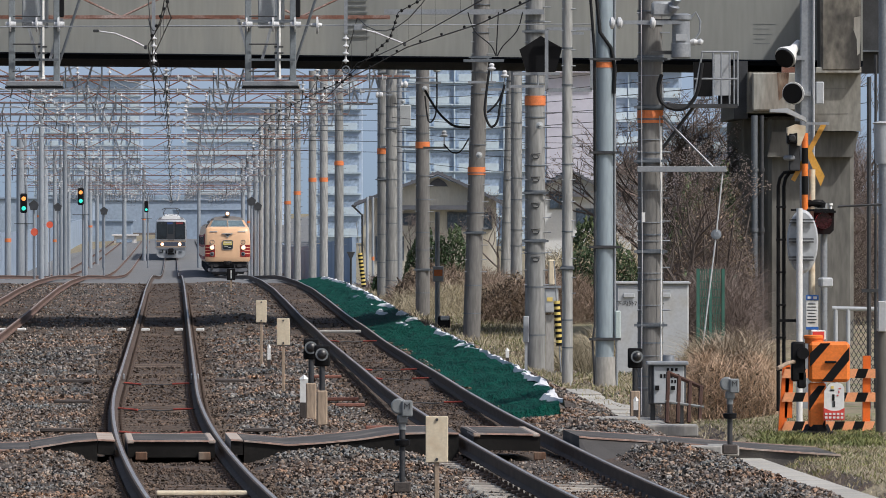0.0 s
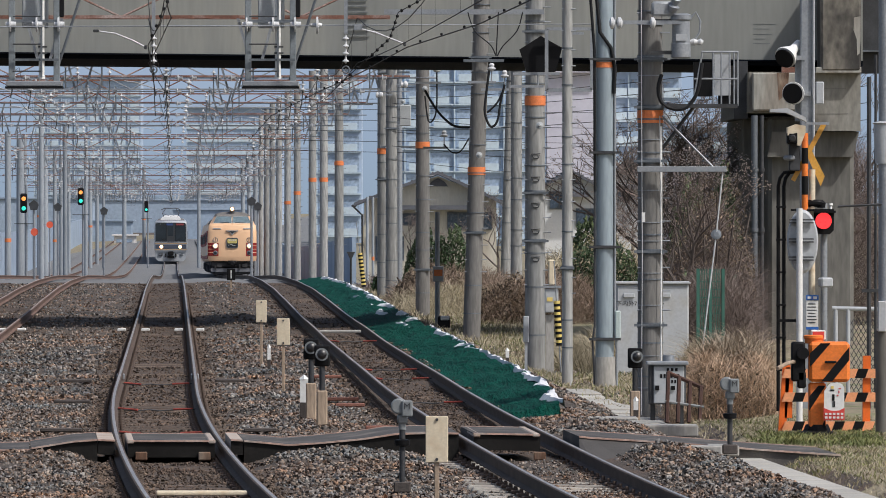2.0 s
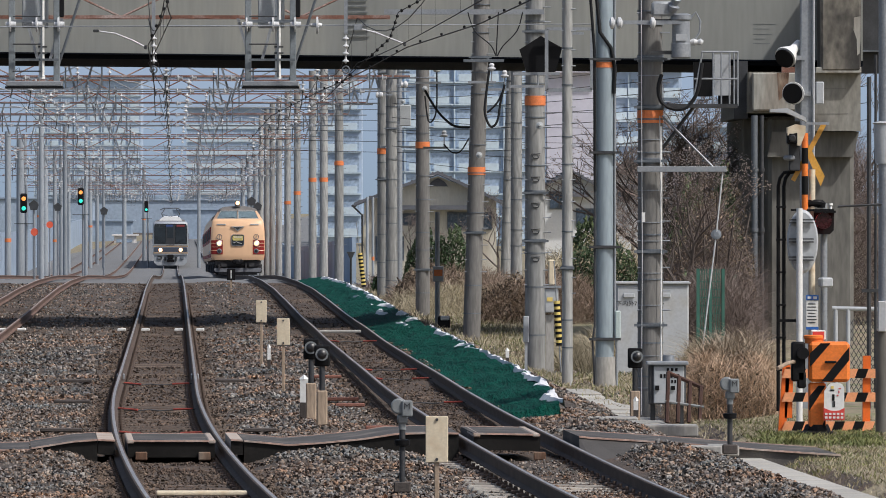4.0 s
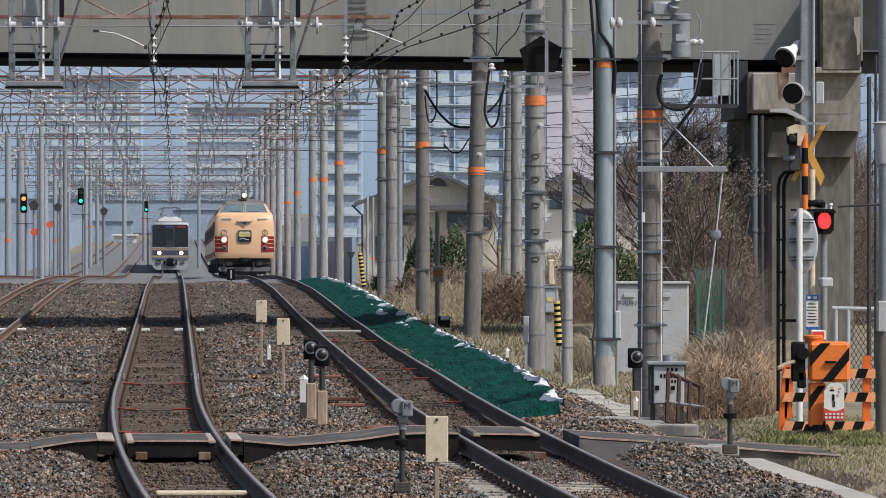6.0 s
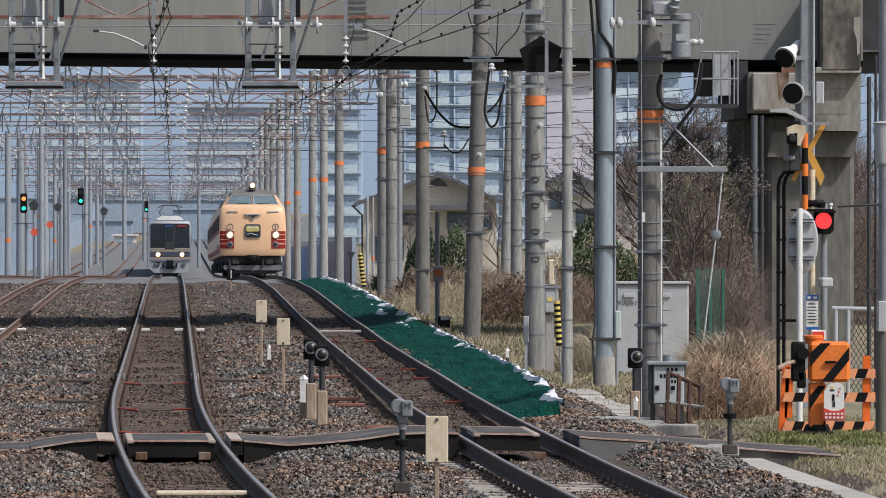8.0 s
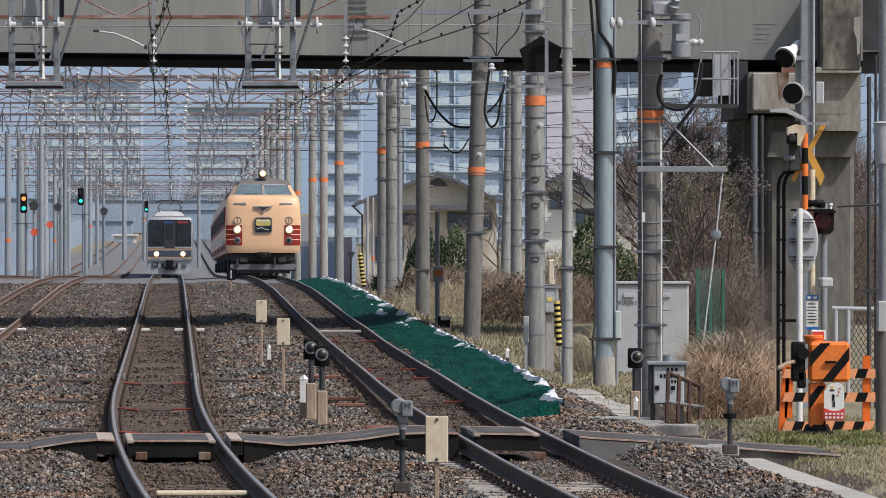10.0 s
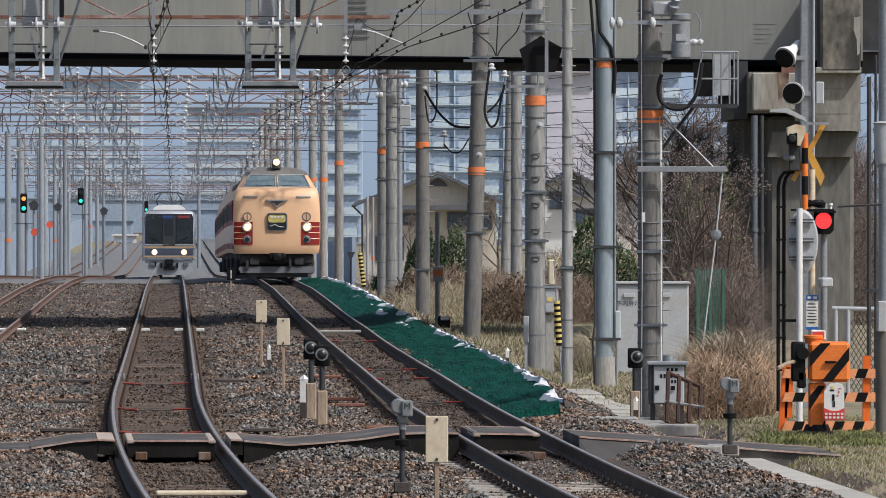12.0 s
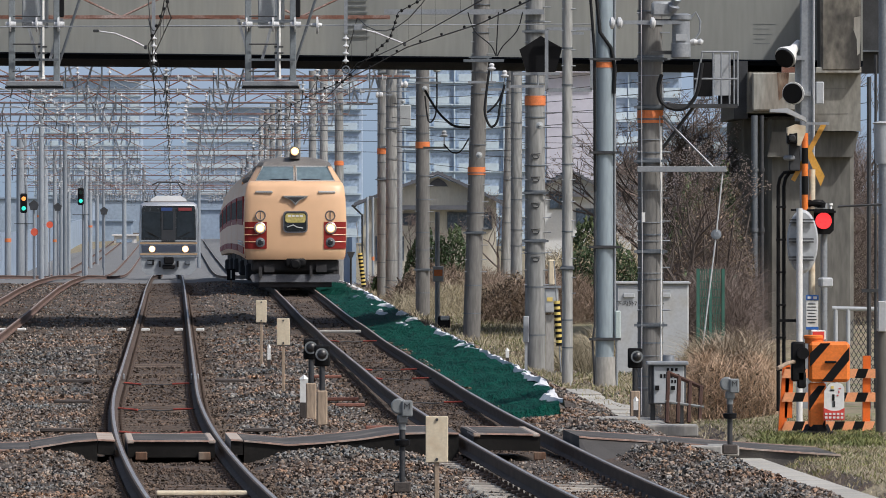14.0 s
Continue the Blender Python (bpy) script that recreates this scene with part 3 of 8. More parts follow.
def pipe_pole():
    x, d, r = 2.646, 111.0, 0.15
    z0 = ground_z(x, d)
    po = thing("steel_pole", "blue-grey galvanised steel pipe pole on concrete base", "pole", pose(x, d, z0), group="lineside poles")
    BLUEPIPE = material("blue_grey_paint", (0.30, 0.36, 0.40), 0.5, 0.2, vary=0.12, scale=2, fine=25, bump=0.06, dirt=(0.2, 0.235, 0.255), amount=0.35, streak=0.15)
    part("shaft", Build().cyl((0, 0, 0.3), (0, 0, 8), r, n=20), BLUEPIPE, po)
    part("base", Build().cyl((0, 0, -0.2), (0, 0, 0.045 - z0), 0.2, 0.175, 16), CONCRETE, po, "rough concrete footing")
    part("warning_band", Build().cyl((0, 0, 4.781 - z0), (0, 0, 4.874 - z0), r + 0.008, n=20), BAND, po, "faded orange warning band")
    for z in (3.366, 1.821, 0.314, 4.892):
        part("clamp", Build().cyl((0, 0, z - z0), (0, 0, z - z0 + 0.05), r + 0.03, n=20).box((0, -r, z - z0 + 0.025), (0.52, 0.06, 0.04)), DARKSTEEL, po)
    part("conduit", Build().tube([(-0.16, -0.09, 0.05), (-0.2, -0.09, 0.75), (-0.165, -0.09, 1.0), (-0.165, -0.09, 4.9)], 0.018), DARKSTEEL, po)
    part("conduit", Build().tube([(0.2, -0.05, 0.0), (0.2, -0.05, 0.6), (0.165, -0.05, 0.95), (0.165, -0.05, 7.5)], 0.022), STEEL, po)
    part("cable", Build().tube([(0.15, -0.1, 4.8), (0.17, -0.1, 5.2), (0.1, -0.14, 5.55), (-0.08, -0.16, 5.8), (-0.14, -0.16, 6.4)], 0.03, 8), RUBBER, po)
    part("cable", Build().tube([(-0.16, -0.1, 3.2), (-0.17, -0.1, 5.5), (-0.2, -0.14, 5.9), (-0.24, -0.16, 6.4)], 0.024, 8), RUBBER, po)
    PALE = material("pale_green_box", (0.45, 0.53, 0.52), 0.5, vary=0.06, bump=0.05)
    part("switch_box", Build().box((0.215, -0.02, 0.573 - z0), (0.09, 0.16, 0.46), bev=0.015), PALE, po, "pale green switch box")


pipe_pole()


# ---- overhead line gantries ----
def insulator(b, p, axis=(0, 0, -1), n=3, r=0.09):
    prof = []
    for i in range(n):
        prof += [(i * 0.13, r * 0.3), (i * 0.13 + 0.05, r * 0.42), (i * 0.13 + 0.078, r * 1.15), (i * 0.13 + 0.092, r * 1.2), (i * 0.13 + 0.1, r * 0.5), (i * 0.13 + 0.125, r * 0.3)]
    b.lathe(p, axis, prof, 10)


def gantry(d, x0, x1, z, rusty, detail):
    """A portal beam over the tracks from x0 to x1 with its lower chord at z; hung below it are a busbar pipe and the registration of each wire."""
    ga = thing("overhead_line_gantry", "rust-brown lattice gantry beam with white insulators" if rusty else "grey lattice gantry beam with white insulators", "gantry", pose(0, d, z), group="overhead line gantries")
    mat = RUST if rusty else STEEL
    w = 0.045 if detail == 99 else 0.036
    chord = None
    for y in (-0.3, 0.3):
        for h in (0.0, 0.75):
            part("chord", Build().box(((x0 + x1) / 2, y, h), (x1 - x0, w * 1.4, w * 1.2)), mat, ga)
    n = max(4, int((x1 - x0) / 1.5))
    step = (x1 - x0) / n
    brace = part("brace", Build().tube([(0, -0.3, 0), (step, -0.3, 0.75)], 0.02, 5), mat, ga, at=pose(x0, 0, 0))
    for i in range(1, n):
        c = share(brace, pose(x0 + step * i, 0, 0) if i % 2 == 0 else Matrix.Translation((x0 + step * (i + 1), 0, 0)) @ Matrix.Rotation(math.pi, 4, "Z") @ Matrix.Translation((0, 0, 0)))
    lace = part("brace", Build().tube([(0, -0.3, 0), (step, 0.3, 0)], 0.02, 5), mat, ga, at=pose(x0, 0, 0))
    for i in range(1, n):
        share(lace, pose(x0 + step * i, 0, 0))
    near = detail == 99
    if not near:
        part("busbar", Build().cyl((x0, -0.1, -0.42), (x1, -0.1, -0.42), 0.017, n=8), STEEL, ga, "thin grey span pipe")
    disc = None
    for k in range(4):
        x = line_x(k, d)
        if x - 2 < x0 or x + 1.5 > x1 + 1:
            continue
        zr = grade(d) - z
        hang = Build()
        for s in (-1, 1):
            hang.box((x + 1.7 + s * 0.22, 0, -0.36), (0.05, 0.05, 0.82), mat=Matrix.Rotation(s * 0.28, 4, "Y"))
        part("hanger", hang, STEEL, ga, "splayed grey drop arms")
        for s in () if near else (-0.95, -0.6, -0.25, 0.35, 0.7):
            m = pose(x + 1.0 + s, -0.1, -0.42)
            if disc is None:
                bd = Build()
                bd.lathe((-0.06, 0, 0), (1, 0, 0), [(-0.05, 0.026), (0.0, 0.034), (0.008, 0.092), (0.026, 0.092), (0.034, 0.045), (0.12, 0.04), (0.13, 0.02)], 12)
                disc = part("disc_insulator", bd, PORCELAIN, ga, "white porcelain disc", at=m)
            else:
                share(disc, m)
        if detail == 99:
            continue
        b = Build()
        insulator(b, (x + 0.07, -0.2, -0.02), (0, 0, -1), 3, 0.065)
        part("string_insulator", b, PORCELAIN, ga, "white porcelain insulator")
        side = 1 if (k + detail) % 2 else -1
        for s in (-1.5, 1.35):
            part("hanger_tube", Build().box((x + s, -0.22, -0.3), (0.035, 0.035, 0.75)), FRAMESTEEL, ga)
            b = Build()
            insulator(b, (x + s, -0.22, 0.3 - 0.12 * ((k + detail) % 3)), (0, 0, -1), 2, 0.05)
            part("string_insulator", b, PORCELAIN, ga, "white porcelain insulator")
        if (k * 3 + detail) % 4 != 1:
            part("steady_arm", Build().tube([(x + side * 0.95, -0.2, -0.5), (x + side * 0.7, -0.2, -0.53), (x + side * 0.4, -0.2, -0.62), (x - side * 0.02, -0.2, -0.76)], 0.015, 7), SILVERTUBE, ga, "curved bright steel steady arm")
        b = Build()
        insulator(b, (x + 0.62, -0.2, -0.45), (0, 0, -1), 2, 0.06)
        part("string_insulator", b, PORCELAIN, ga, "white porcelain insulator")
        part("dropper", Build().tube([(x + 0.07, -0.2, -0.4), (x + 0.04, -0.2, -0.75), (x, -0.2, -0.9)], 0.016, 5), DARKSTEEL, ga)
    return ga


SILVERTUBE = material("bright_tube", (0.62, 0.63, 0.64), 0.4, 0.5, vary=0.08, bump=0.03)
gantries = [(166, 5.98), (186, 5.95), (206, 5.9), (228, 5.8), (252, 5.7), (276, 5.5), (302, 5.2), (328, 4.85), (356, 4.5), (386, 4.2), (418, 3.9), (452, 3.6), (488, 3.35), (528, 3.1), (572, 2.95), (620, 2.85), (680, 2.75)]
for i, (d, z) in enumerate(gantries):
    gantry(float(d), line_x(3, d) - 2.9, line_x(1, d) + 3.0, z, i % 3 != 2, i)
gantry(120.0, -12.0, -0.94, 5.84, True, 99)


def arm_of_near_gantry():
    b = Build().box((0.37, 119.8, 5.93), (2.8200000000000003, 0.08, 0.09))
    ar = thing("cross_arm", "galvanised steel cross arm clamped to a concrete pole", "cross arm", group="overhead line fittings", build=b, mats=STEEL)


arm_of_near_gantry()


RACKSTEEL = material("rack_steel", (0.21, 0.235, 0.25), 0.6, 0.2, vary=0.15, scale=3, fine=30, bump=0.1)
GREYSHIELD = material("grey_shield", (0.36, 0.38, 0.39), 0.6, vary=0.1, bump=0.05)


def drop_frame(x, d):
    """A ladder-like steel frame hung from the near gantry, with a long white insulator in it."""
    fr = thing("insulator_rack", "grey steel hanging frame holding a long white insulator", "hanging frame", pose(x, d, 4.598), group="hanging frames")
    L = 1.9
    for s in (-0.42, 0.36):
        part("upright", Build().box((s, 0, L / 2), (0.11, 0.1, L), bev=0.01), RACKSTEEL, fr)
    part("foot_plate", Build().box((-0.03, 0, 0.035), (0.98, 0.34, 0.09), bev=0.01), STEEL, fr)
    part("foot_channel", Build().box((-0.03, 0, -0.032), (1.0, 0.38, 0.035)), BLACK, fr)
    part("panel", Build().box((-0.02, 0.1, 1.45), (0.46, 0.04, 0.9), bev=0.1), GREYSHIELD, fr, "pale rounded shield")
    tube = part("rod_insulator", Build().lathe((0.1, -0.06, 0.12), (0, 0, 1), [(0, 0.06), (0.05, 0.06), (0.06, 0.05), (1.9, 0.05)], 14), WHITE, fr, "white enamelled tube")
    for h in (0.55, 0.66, 1.5):
        part("collar", Build().cyl((0.1, -0.06, h), (0.1, -0.06, h + 0.03), 0.066, n=14).box((0.17, -0.06, h + 0.015), (0.05, 0.04, 0.03)), DARKSTEEL, fr, "dark clamp collar")
    part("grip", Build().box((0.1, -0.125, 0.95), (0.035, 0.02, 1.6)), FRAMESTEEL, fr)
    for h in (0.25, 0.72, 1.2, 1.66):
        part("rung", Build().tube([(-0.4, -0.12, h), (0.12, -0.12, h)], 0.012, 6), DARKSTEEL, fr)
    part("bracket", Build().box((0.0, -0.1, 1.12), (0.8, 0.05, 0.05)).box((0.0, -0.1, 0.45), (0.8, 0.04, 0.04)), FRAMESTEEL, fr)
    part("weight", Build().box((0.44, 0, 1.38), (0.1, 0.1, 0.38), bev=0.02), BLACK, fr)
    part("stay", Build().tube([(0.3, 0.1, 0.1), (0.75, 0.1, 1.5)], 0.026), FRAMESTEEL, fr)
    b = Build()
    for s in (-0.46, 0.0, 0.38):
        b.lathe((s, -0.14, 1.06), (1, 0, 0), [(-0.06, 0.05), (-0.005, 0.05), (0.005, 0.13), (0.03, 0.13), (0.038, 0.055), (0.12, 0.05)], 14)
        part("disc_insulator", b, PORCELAIN, fr, "white porcelain disc")
        b = Build()
    return fr


for px_x in (-7.08, -2.97):
    drop_frame(px_x, 118.0)


def near_fittings():
    d = 117.0
    st = thing("steady_assembly", "near wire registration with insulators and bright steady arm", "wire support", pose(0, d, 0), group="overhead line fittings")
    for x, z in ((-4.992, 5.479), (-1.677, 5.479)):
        b = Build()
        insulator(b, (x, 0, z), (0, 0, -1), 4, 0.048)
        part("string_insulator", b, PORCELAIN, st, "white porcelain insulator")
        part("post", Build().box((x, 0, z + 0.6), (0.06, 0.06, 1.2)), STEEL, st)
        part("ring", Build().tube([(x + 0.06 * math.cos(a * math.tau / 14), 0, z - 0.62 + 0.06 * math.sin(a * math.tau / 14)) for a in range(15)], 0.013, 6).cyl((x, -0.02, z - 0.62), (x, 0.02, z - 0.62), 0.022, n=8), FRAMESTEEL, st, "grey pulley ring")
    for pts in (((-5.986, 5.527), (-5.645, 5.479), (-5.353, 5.362), (-5.128, 5.245)), ((-1.482, 5.576), (-1.16, 5.498), (-0.868, 5.381), (-0.663, 5.303))):
        arm = part("steady_arm", Build().tube([(x, 0, z) for x, z in pts], 0.0145, 8), SILVERTUBE, st, "bright curved steel tube")
        part("clip", Build().box((pts[0][0], 0, pts[0][1]), (0.1, 0.05, 0.05), bev=0.01), DARKSTEEL, arm)
        part("clip", Build().box((pts[-1][0], 0, pts[-1][1]), (0.05, 0.05, 0.07), bev=0.01), DARKSTEEL, arm)
    part("span_pipe", Build().tube([(-8.229, 0, 5.596), (-3.451, 0, 5.615), (-1.404, 0, 5.625)], 0.011, 8).box((-1.463, 0, 5.596), (0.14, 0.08, 0.1)).tube([(-1.404, 0, 5.625), (2.594, 0, 5.645)], 0.009, 5), STEEL, st)
    for x in (-2.184,):
        part("disc_insulator", Build().lathe((x, 0, 5.625), (1, 0, 0), [(-0.1, 0.03), (-0.01, 0.035), (0.0, 0.15), (0.03, 0.15), (0.04, 0.05), (0.1, 0.03)], 14), PORCELAIN, st)
    return st


near_fittings()


# ---- wires ----
def wires():
    supports = [62.0, 90.0, 120.0, 166.0, 206.0, 252.0, 302.0, 356.0, 418.0, 488.0, 572.0, 680.0]
    for k in range(4):
        wl = thing("catenary_wire", "dark contact wire hung from a sagging messenger wire", "overhead wire", group="overhead wires")
        contact, mess = Build(), Build()
        side, ca, me_ = -1, [], []
        for a, c in zip(supports[:-1], supports[1:]):
            pa, pc = [], []
            for i in range(9):
                u = i / 8
                d = a + (c - a) * u
                st = 0.2 * side * (1 - 2 * u)
                sag = 4 * u * (1 - u)
                x = line_x(k, d) + st
                pa.append((x, d, grade(d) + 5.05 - 0.05 * sag))
                pc.append((x, d, grade(d) + 5.85 - 0.55 * sag))
                if 0 < i < 8:
                    mess.tube([pa[-1], pc[-1]], 0.003, 4)
            ca += pa if not ca else pa[1:]
            me_ += pc if not me_ else pc[1:]
            side = -side
        contact.tube(ca, 0.0075, 5)
        mess.tube(me_, 0.0075, 5)
        part("contact_wire", contact, RUBBER, wl)
        part("messenger_wire", mess, RUBBER, wl)
    fd = thing("feeder_cable", "black feeder cable with clamps slung down the line", "cable", group="overhead wires")
    pts = [(1.3, 100, 5.575), (0.616, 112, 5.528), (-0.667, 125, 5.419), (-1.68, 140, 5.232), (-3.08, 165, 5.175), (-5.067, 200, 5.033), (-6.88, 240, 4.6)]
    part("conductor", Build().tube(pts, 0.0105, 6), RUBBER, fd)
    for a, c in zip(pts[:-1], pts[1:]):
        for u in (0.2, 0.5, 0.8):
            p = Vector(a).lerp(Vector(c), u)
            part("clamp", Build().box(p + Vector((0, 0, 0.03)), (0.045, 0.07, 0.05), bev=0.012), BLACK, fd)
    f2 = thing("feeder_cable", "black jumper cable with beads beside a wire support", "cable", group="overhead wires")
    pts = [(-0.224, 112, 5.995), (-0.744, 113, 5.742), (-0.893, 114, 5.332), (-1.247, 116, 5.068), (-1.809, 118, 4.617)]
    part("conductor", Build().tube(pts, 0.007, 6), RUBBER, f2)
    for a, c in zip(pts[:-1], pts[1:]):
        for u in (0.15, 0.4, 0.65, 0.9):
            part("bead", Build().lathe(Vector(a).lerp(Vector(c), u), (1, 0, 0), [(-0.02, 0.018), (0, 0.032), (0.03, 0.018)], 8), BLACK, f2)
    f3 = thing("feeder_cable", "dark chained jumper over the inner track", "cable", group="overhead wires")
    pts = [(-4.517, 112, 5.967), (-4.657, 112, 5.547), (-4.915, 113, 5.195), (-4.988, 116, 4.875), (-5.292, 125, 4.523)]
    part("conductor", Build().tube(pts, 0.009, 6), DARKSTEEL, f3)
    for u in (0.1, 0.25, 0.4, 0.6, 0.8):
        part("bead", Build().lathe(Vector(pts[0]).lerp(Vector(pts[2]), u), (0.3, -1, 0), [(-0.02, 0.018), (0, 0.032), (0.03, 0.018)], 8), BLACK, f3)
    f4 = thing("feeder_cable", "dark sagging cable below a wire support", "cable", group="overhead wires")
    part("conductor", Build().tube([(-4.915, 113, 5.996), (-4.859, 113, 5.384), (-4.864, 114, 4.647), (-4.92, 116, 4.053)], 0.008, 6), DARKSTEEL, f4)
    loops = (
        ("black insulated cable loop between poles", 0.035, 150, ((-0.4, 5.013), (-0.2, 4.663), (0.025, 4.388), (0.275, 4.213), (0.6, 4.188))),
        ("black cable loop hanging by a concrete pole", 0.035, 143, ((0.977, 5.322), (0.906, 4.785), (0.882, 4.428), (1.001, 4.142), (1.144, 4.249), (1.216, 4.666), (1.299, 5.024))),
        ("black cable loop hanging by a concrete pole", 0.028, 144, ((1.308, 4.98), (1.152, 4.656), (0.936, 4.44))),
        ("thin black drop cable on a pole", 0.025, 160, ((-0.147, 5.673), (-0.147, 4.833), (-0.213, 4.5), (-0.347, 4.447), (-0.427, 5.033))),
        ("grey sagging twisted cable between poles", 0.02, 152, ((0.013, 3.84), (0.203, 3.65), (0.393, 3.675), (0.583, 3.967))),
        ("black jumper cable spreading from a cross arm", 0.014, 119, ((0.436, 5.903), (0.555, 5.576), (0.833, 5.328), (0.932, 5.13))),
        ("black jumper cable spreading from a cross arm", 0.014, 119, ((0.972, 5.903), (0.952, 5.526), (0.932, 5.13))),
        ("black jumper cable spreading from a cross arm", 0.014, 119, ((1.398, 5.903), (1.299, 5.576), (1.051, 5.308), (0.952, 5.13))),
        ("black heavy cable looping under a platform", 0.035, 90, ((2.925, 4.312), (2.88, 4.125), (2.925, 3.938), (3.083, 3.848), (3.27, 3.878), (3.405, 4.088), (3.465, 4.463))),
    )
    for label, r, d, pts in loops:
        # round the bends
        fine = [pts[0]]
        for i in range(len(pts) - 1):
            p0, p1, p2, p3 = (Vector(pts[max(i - 1, 0)]), Vector(pts[i]), Vector(pts[i + 1]), Vector(pts[min(i + 2, len(pts) - 1)]))
            for u in (0.25, 0.5, 0.75, 1.0):
                q = 0.5 * (2 * p1 + (p2 - p0) * u + (2 * p0 - 5 * p1 + 4 * p2 - p3) * u * u + (3 * p1 - p0 - 3 * p2 + p3) * u ** 3)
                fine.append((q.x, q.y))
        thing("hanging_cable", label, "cable", group="hanging cables", build=Build().tube([(x, d + 0.72 if d == 90 else d, z) for x, z in fine], r * 0.75, 8), mats=RUBBER)
    # telephone and power wires crossing behind the poles
    for i in range(7):
        b = Build()
        z = 6.2 - 0.33 * i
        b.tube([(-6 + 2.2 * u, 225 - 8 * u, z - 0.25 * math.sin(u * 0.52)) for u in range(7)], 0.012, 4)
        thing("line_wire", "thin grey wire strung between poles", "wire", group="line wires", build=b, mats=DARKSTEEL)
    for i in range(5):
        b = Build()
        z = 5.4 - 0.42 * i
        b.tube([(-1.5 + 3.0 * u, 200 - 8 * u, z - 0.12 * u * (4 - u)) for u in range(5)], 0.01, 4)
        thing("line_wire", "thin grey wire strung between poles", "wire", group="line wires", build=b, mats=DARKSTEEL)


wires()


# ---- fittings on the poles ----
def pole_fitting(x, d, z, kind):
    pf = thing("pole_insulator", "white porcelain insulator clamped to a pole", "insulator", pose(x, d, z), group="pole insulators")
    if kind == "disc":
        part("disc", Build().lathe((0, 0, 0), (0, -1, 0.1), [(0, 0.03), (0.015, 0.068), (0.03, 0.068), (0.04, 0.05), (0.045, 0.03), (0.08, 0.02)], 16), GREYSHIELD, pf)
        part("rod", Build().tube([(0, 0.0, 0), (0, 0.22, 0)], 0.015, 6), STEEL, pf)
    elif kind == "cap":
        part("cap", Build().lathe((0, 0, 0), (0, 0, 1), [(0, 0.05), (0.03, 0.09), (0.05, 0.09), (0.07, 0.05), (0.12, 0.06), (0.16, 0.03)], 14), PORCELAIN, pf)
        part("pin", Build().cyl((0, 0, -0.25), (0, 0, 0.02), 0.014, n=6), STEEL, pf)
        part("arm", Build().box((-0.2, 0, -0.25), (0.6, 0.05, 0.05)), STEEL, pf)
    else:
        part("barrel", Build().lathe((-0.12, 0, 0), (1, 0, 0), [(0, 0.05), (0.02, 0.09), (0.06, 0.09), (0.08, 0.06), (0.12, 0.1), (0.18, 0.1), (0.22, 0.05)], 14), PORCELAIN, pf)
        part("arm", Build().box((0.2, 0.05, 0), (0.35, 0.05, 0.04)), STEEL, pf)


for x, d, z, kind in ((0.771, 144.6, 3.544, "disc"), (1.704, 119.6, 3.916, "disc"), (-0.463, 173.6, 5.42, "disc"), (-1.189, 201, 5.464, "disc"),
                      (-1.872, 200.6, 5.659, "barrel"), (-1.137, 200.6, 5.96, "barrel"), (1.308, 144, 5.184, "cap"), (0.027, 160, 4.06, "cap"), (-0.147, 160, 5.593, "cap"),
                      (1.674, 119.6, 4.863, "cap"), (1.032, 144, 5.34, "cap")):
    pole_fitting(x, d, z, kind)


def side_arm(x0, x1, d, z, label):
    thing("cross_arm", label, "cross arm", group="overhead line fittings", build=Build().box(((x0 + x1) / 2, d, z), (x1 - x0, 0.06, 0.06), bev=0.005), mats=FRAMESTEEL)


side_arm(-1.89, -0.405, 202.83, 4.134, "thin steel arm bolted across two poles")
side_arm(0.434, 1.302, 144.7, 5.558, "galvanised cross arm near the top of a pole")
side_arm(-1.958, -0.996, 202.83, 6.362, "short steel arm on a concrete pole")
side_arm(-4.663, -2.581, 249.8, 6.031, "rusty steel arm on a far pole")
bx = thing("pole_box", "pale grey transformer box hung on a far pole", "transformer", pose(-1.125, 201.5, 5.051), build=Build().box((0, 0, 0), (0.34, 0.3, 0.62), bev=0.02).box((-0.25, 0.1, 0.2), (0.3, 0.05, 0.05)), mats=GREYSHIELD)


# ---- crossing walkway ----
ASPHALT = material("asphalt", (0.068, 0.064, 0.062), 0.9, vary=0.2, scale=1.5, fine=60, bump=0.4, dirt=(0.14, 0.125, 0.11), amount=0.4)
EDGE = material("crossing_edge", (0.42, 0.36, 0.31), 0.8, vary=0.15, scale=3, fine=30, bump=0.2, dirt=(0.25, 0.17, 0.12), amount=0.4)


WORNEDGE = material("worn_edging", (0.46, 0.3, 0.24), 0.8, vary=0.3, scale=3, fine=20, bump=0.2, dirt=(0.3, 0.27, 0.24), amount=0.5)


# Black for strips that stand in for shade under the crossing edges.
SHADEFACE = material("tarred_timber", (0.014, 0.013, 0.012), 0.85, vary=0.3, scale=3, fine=20, bump=0.3, spec=0.2)


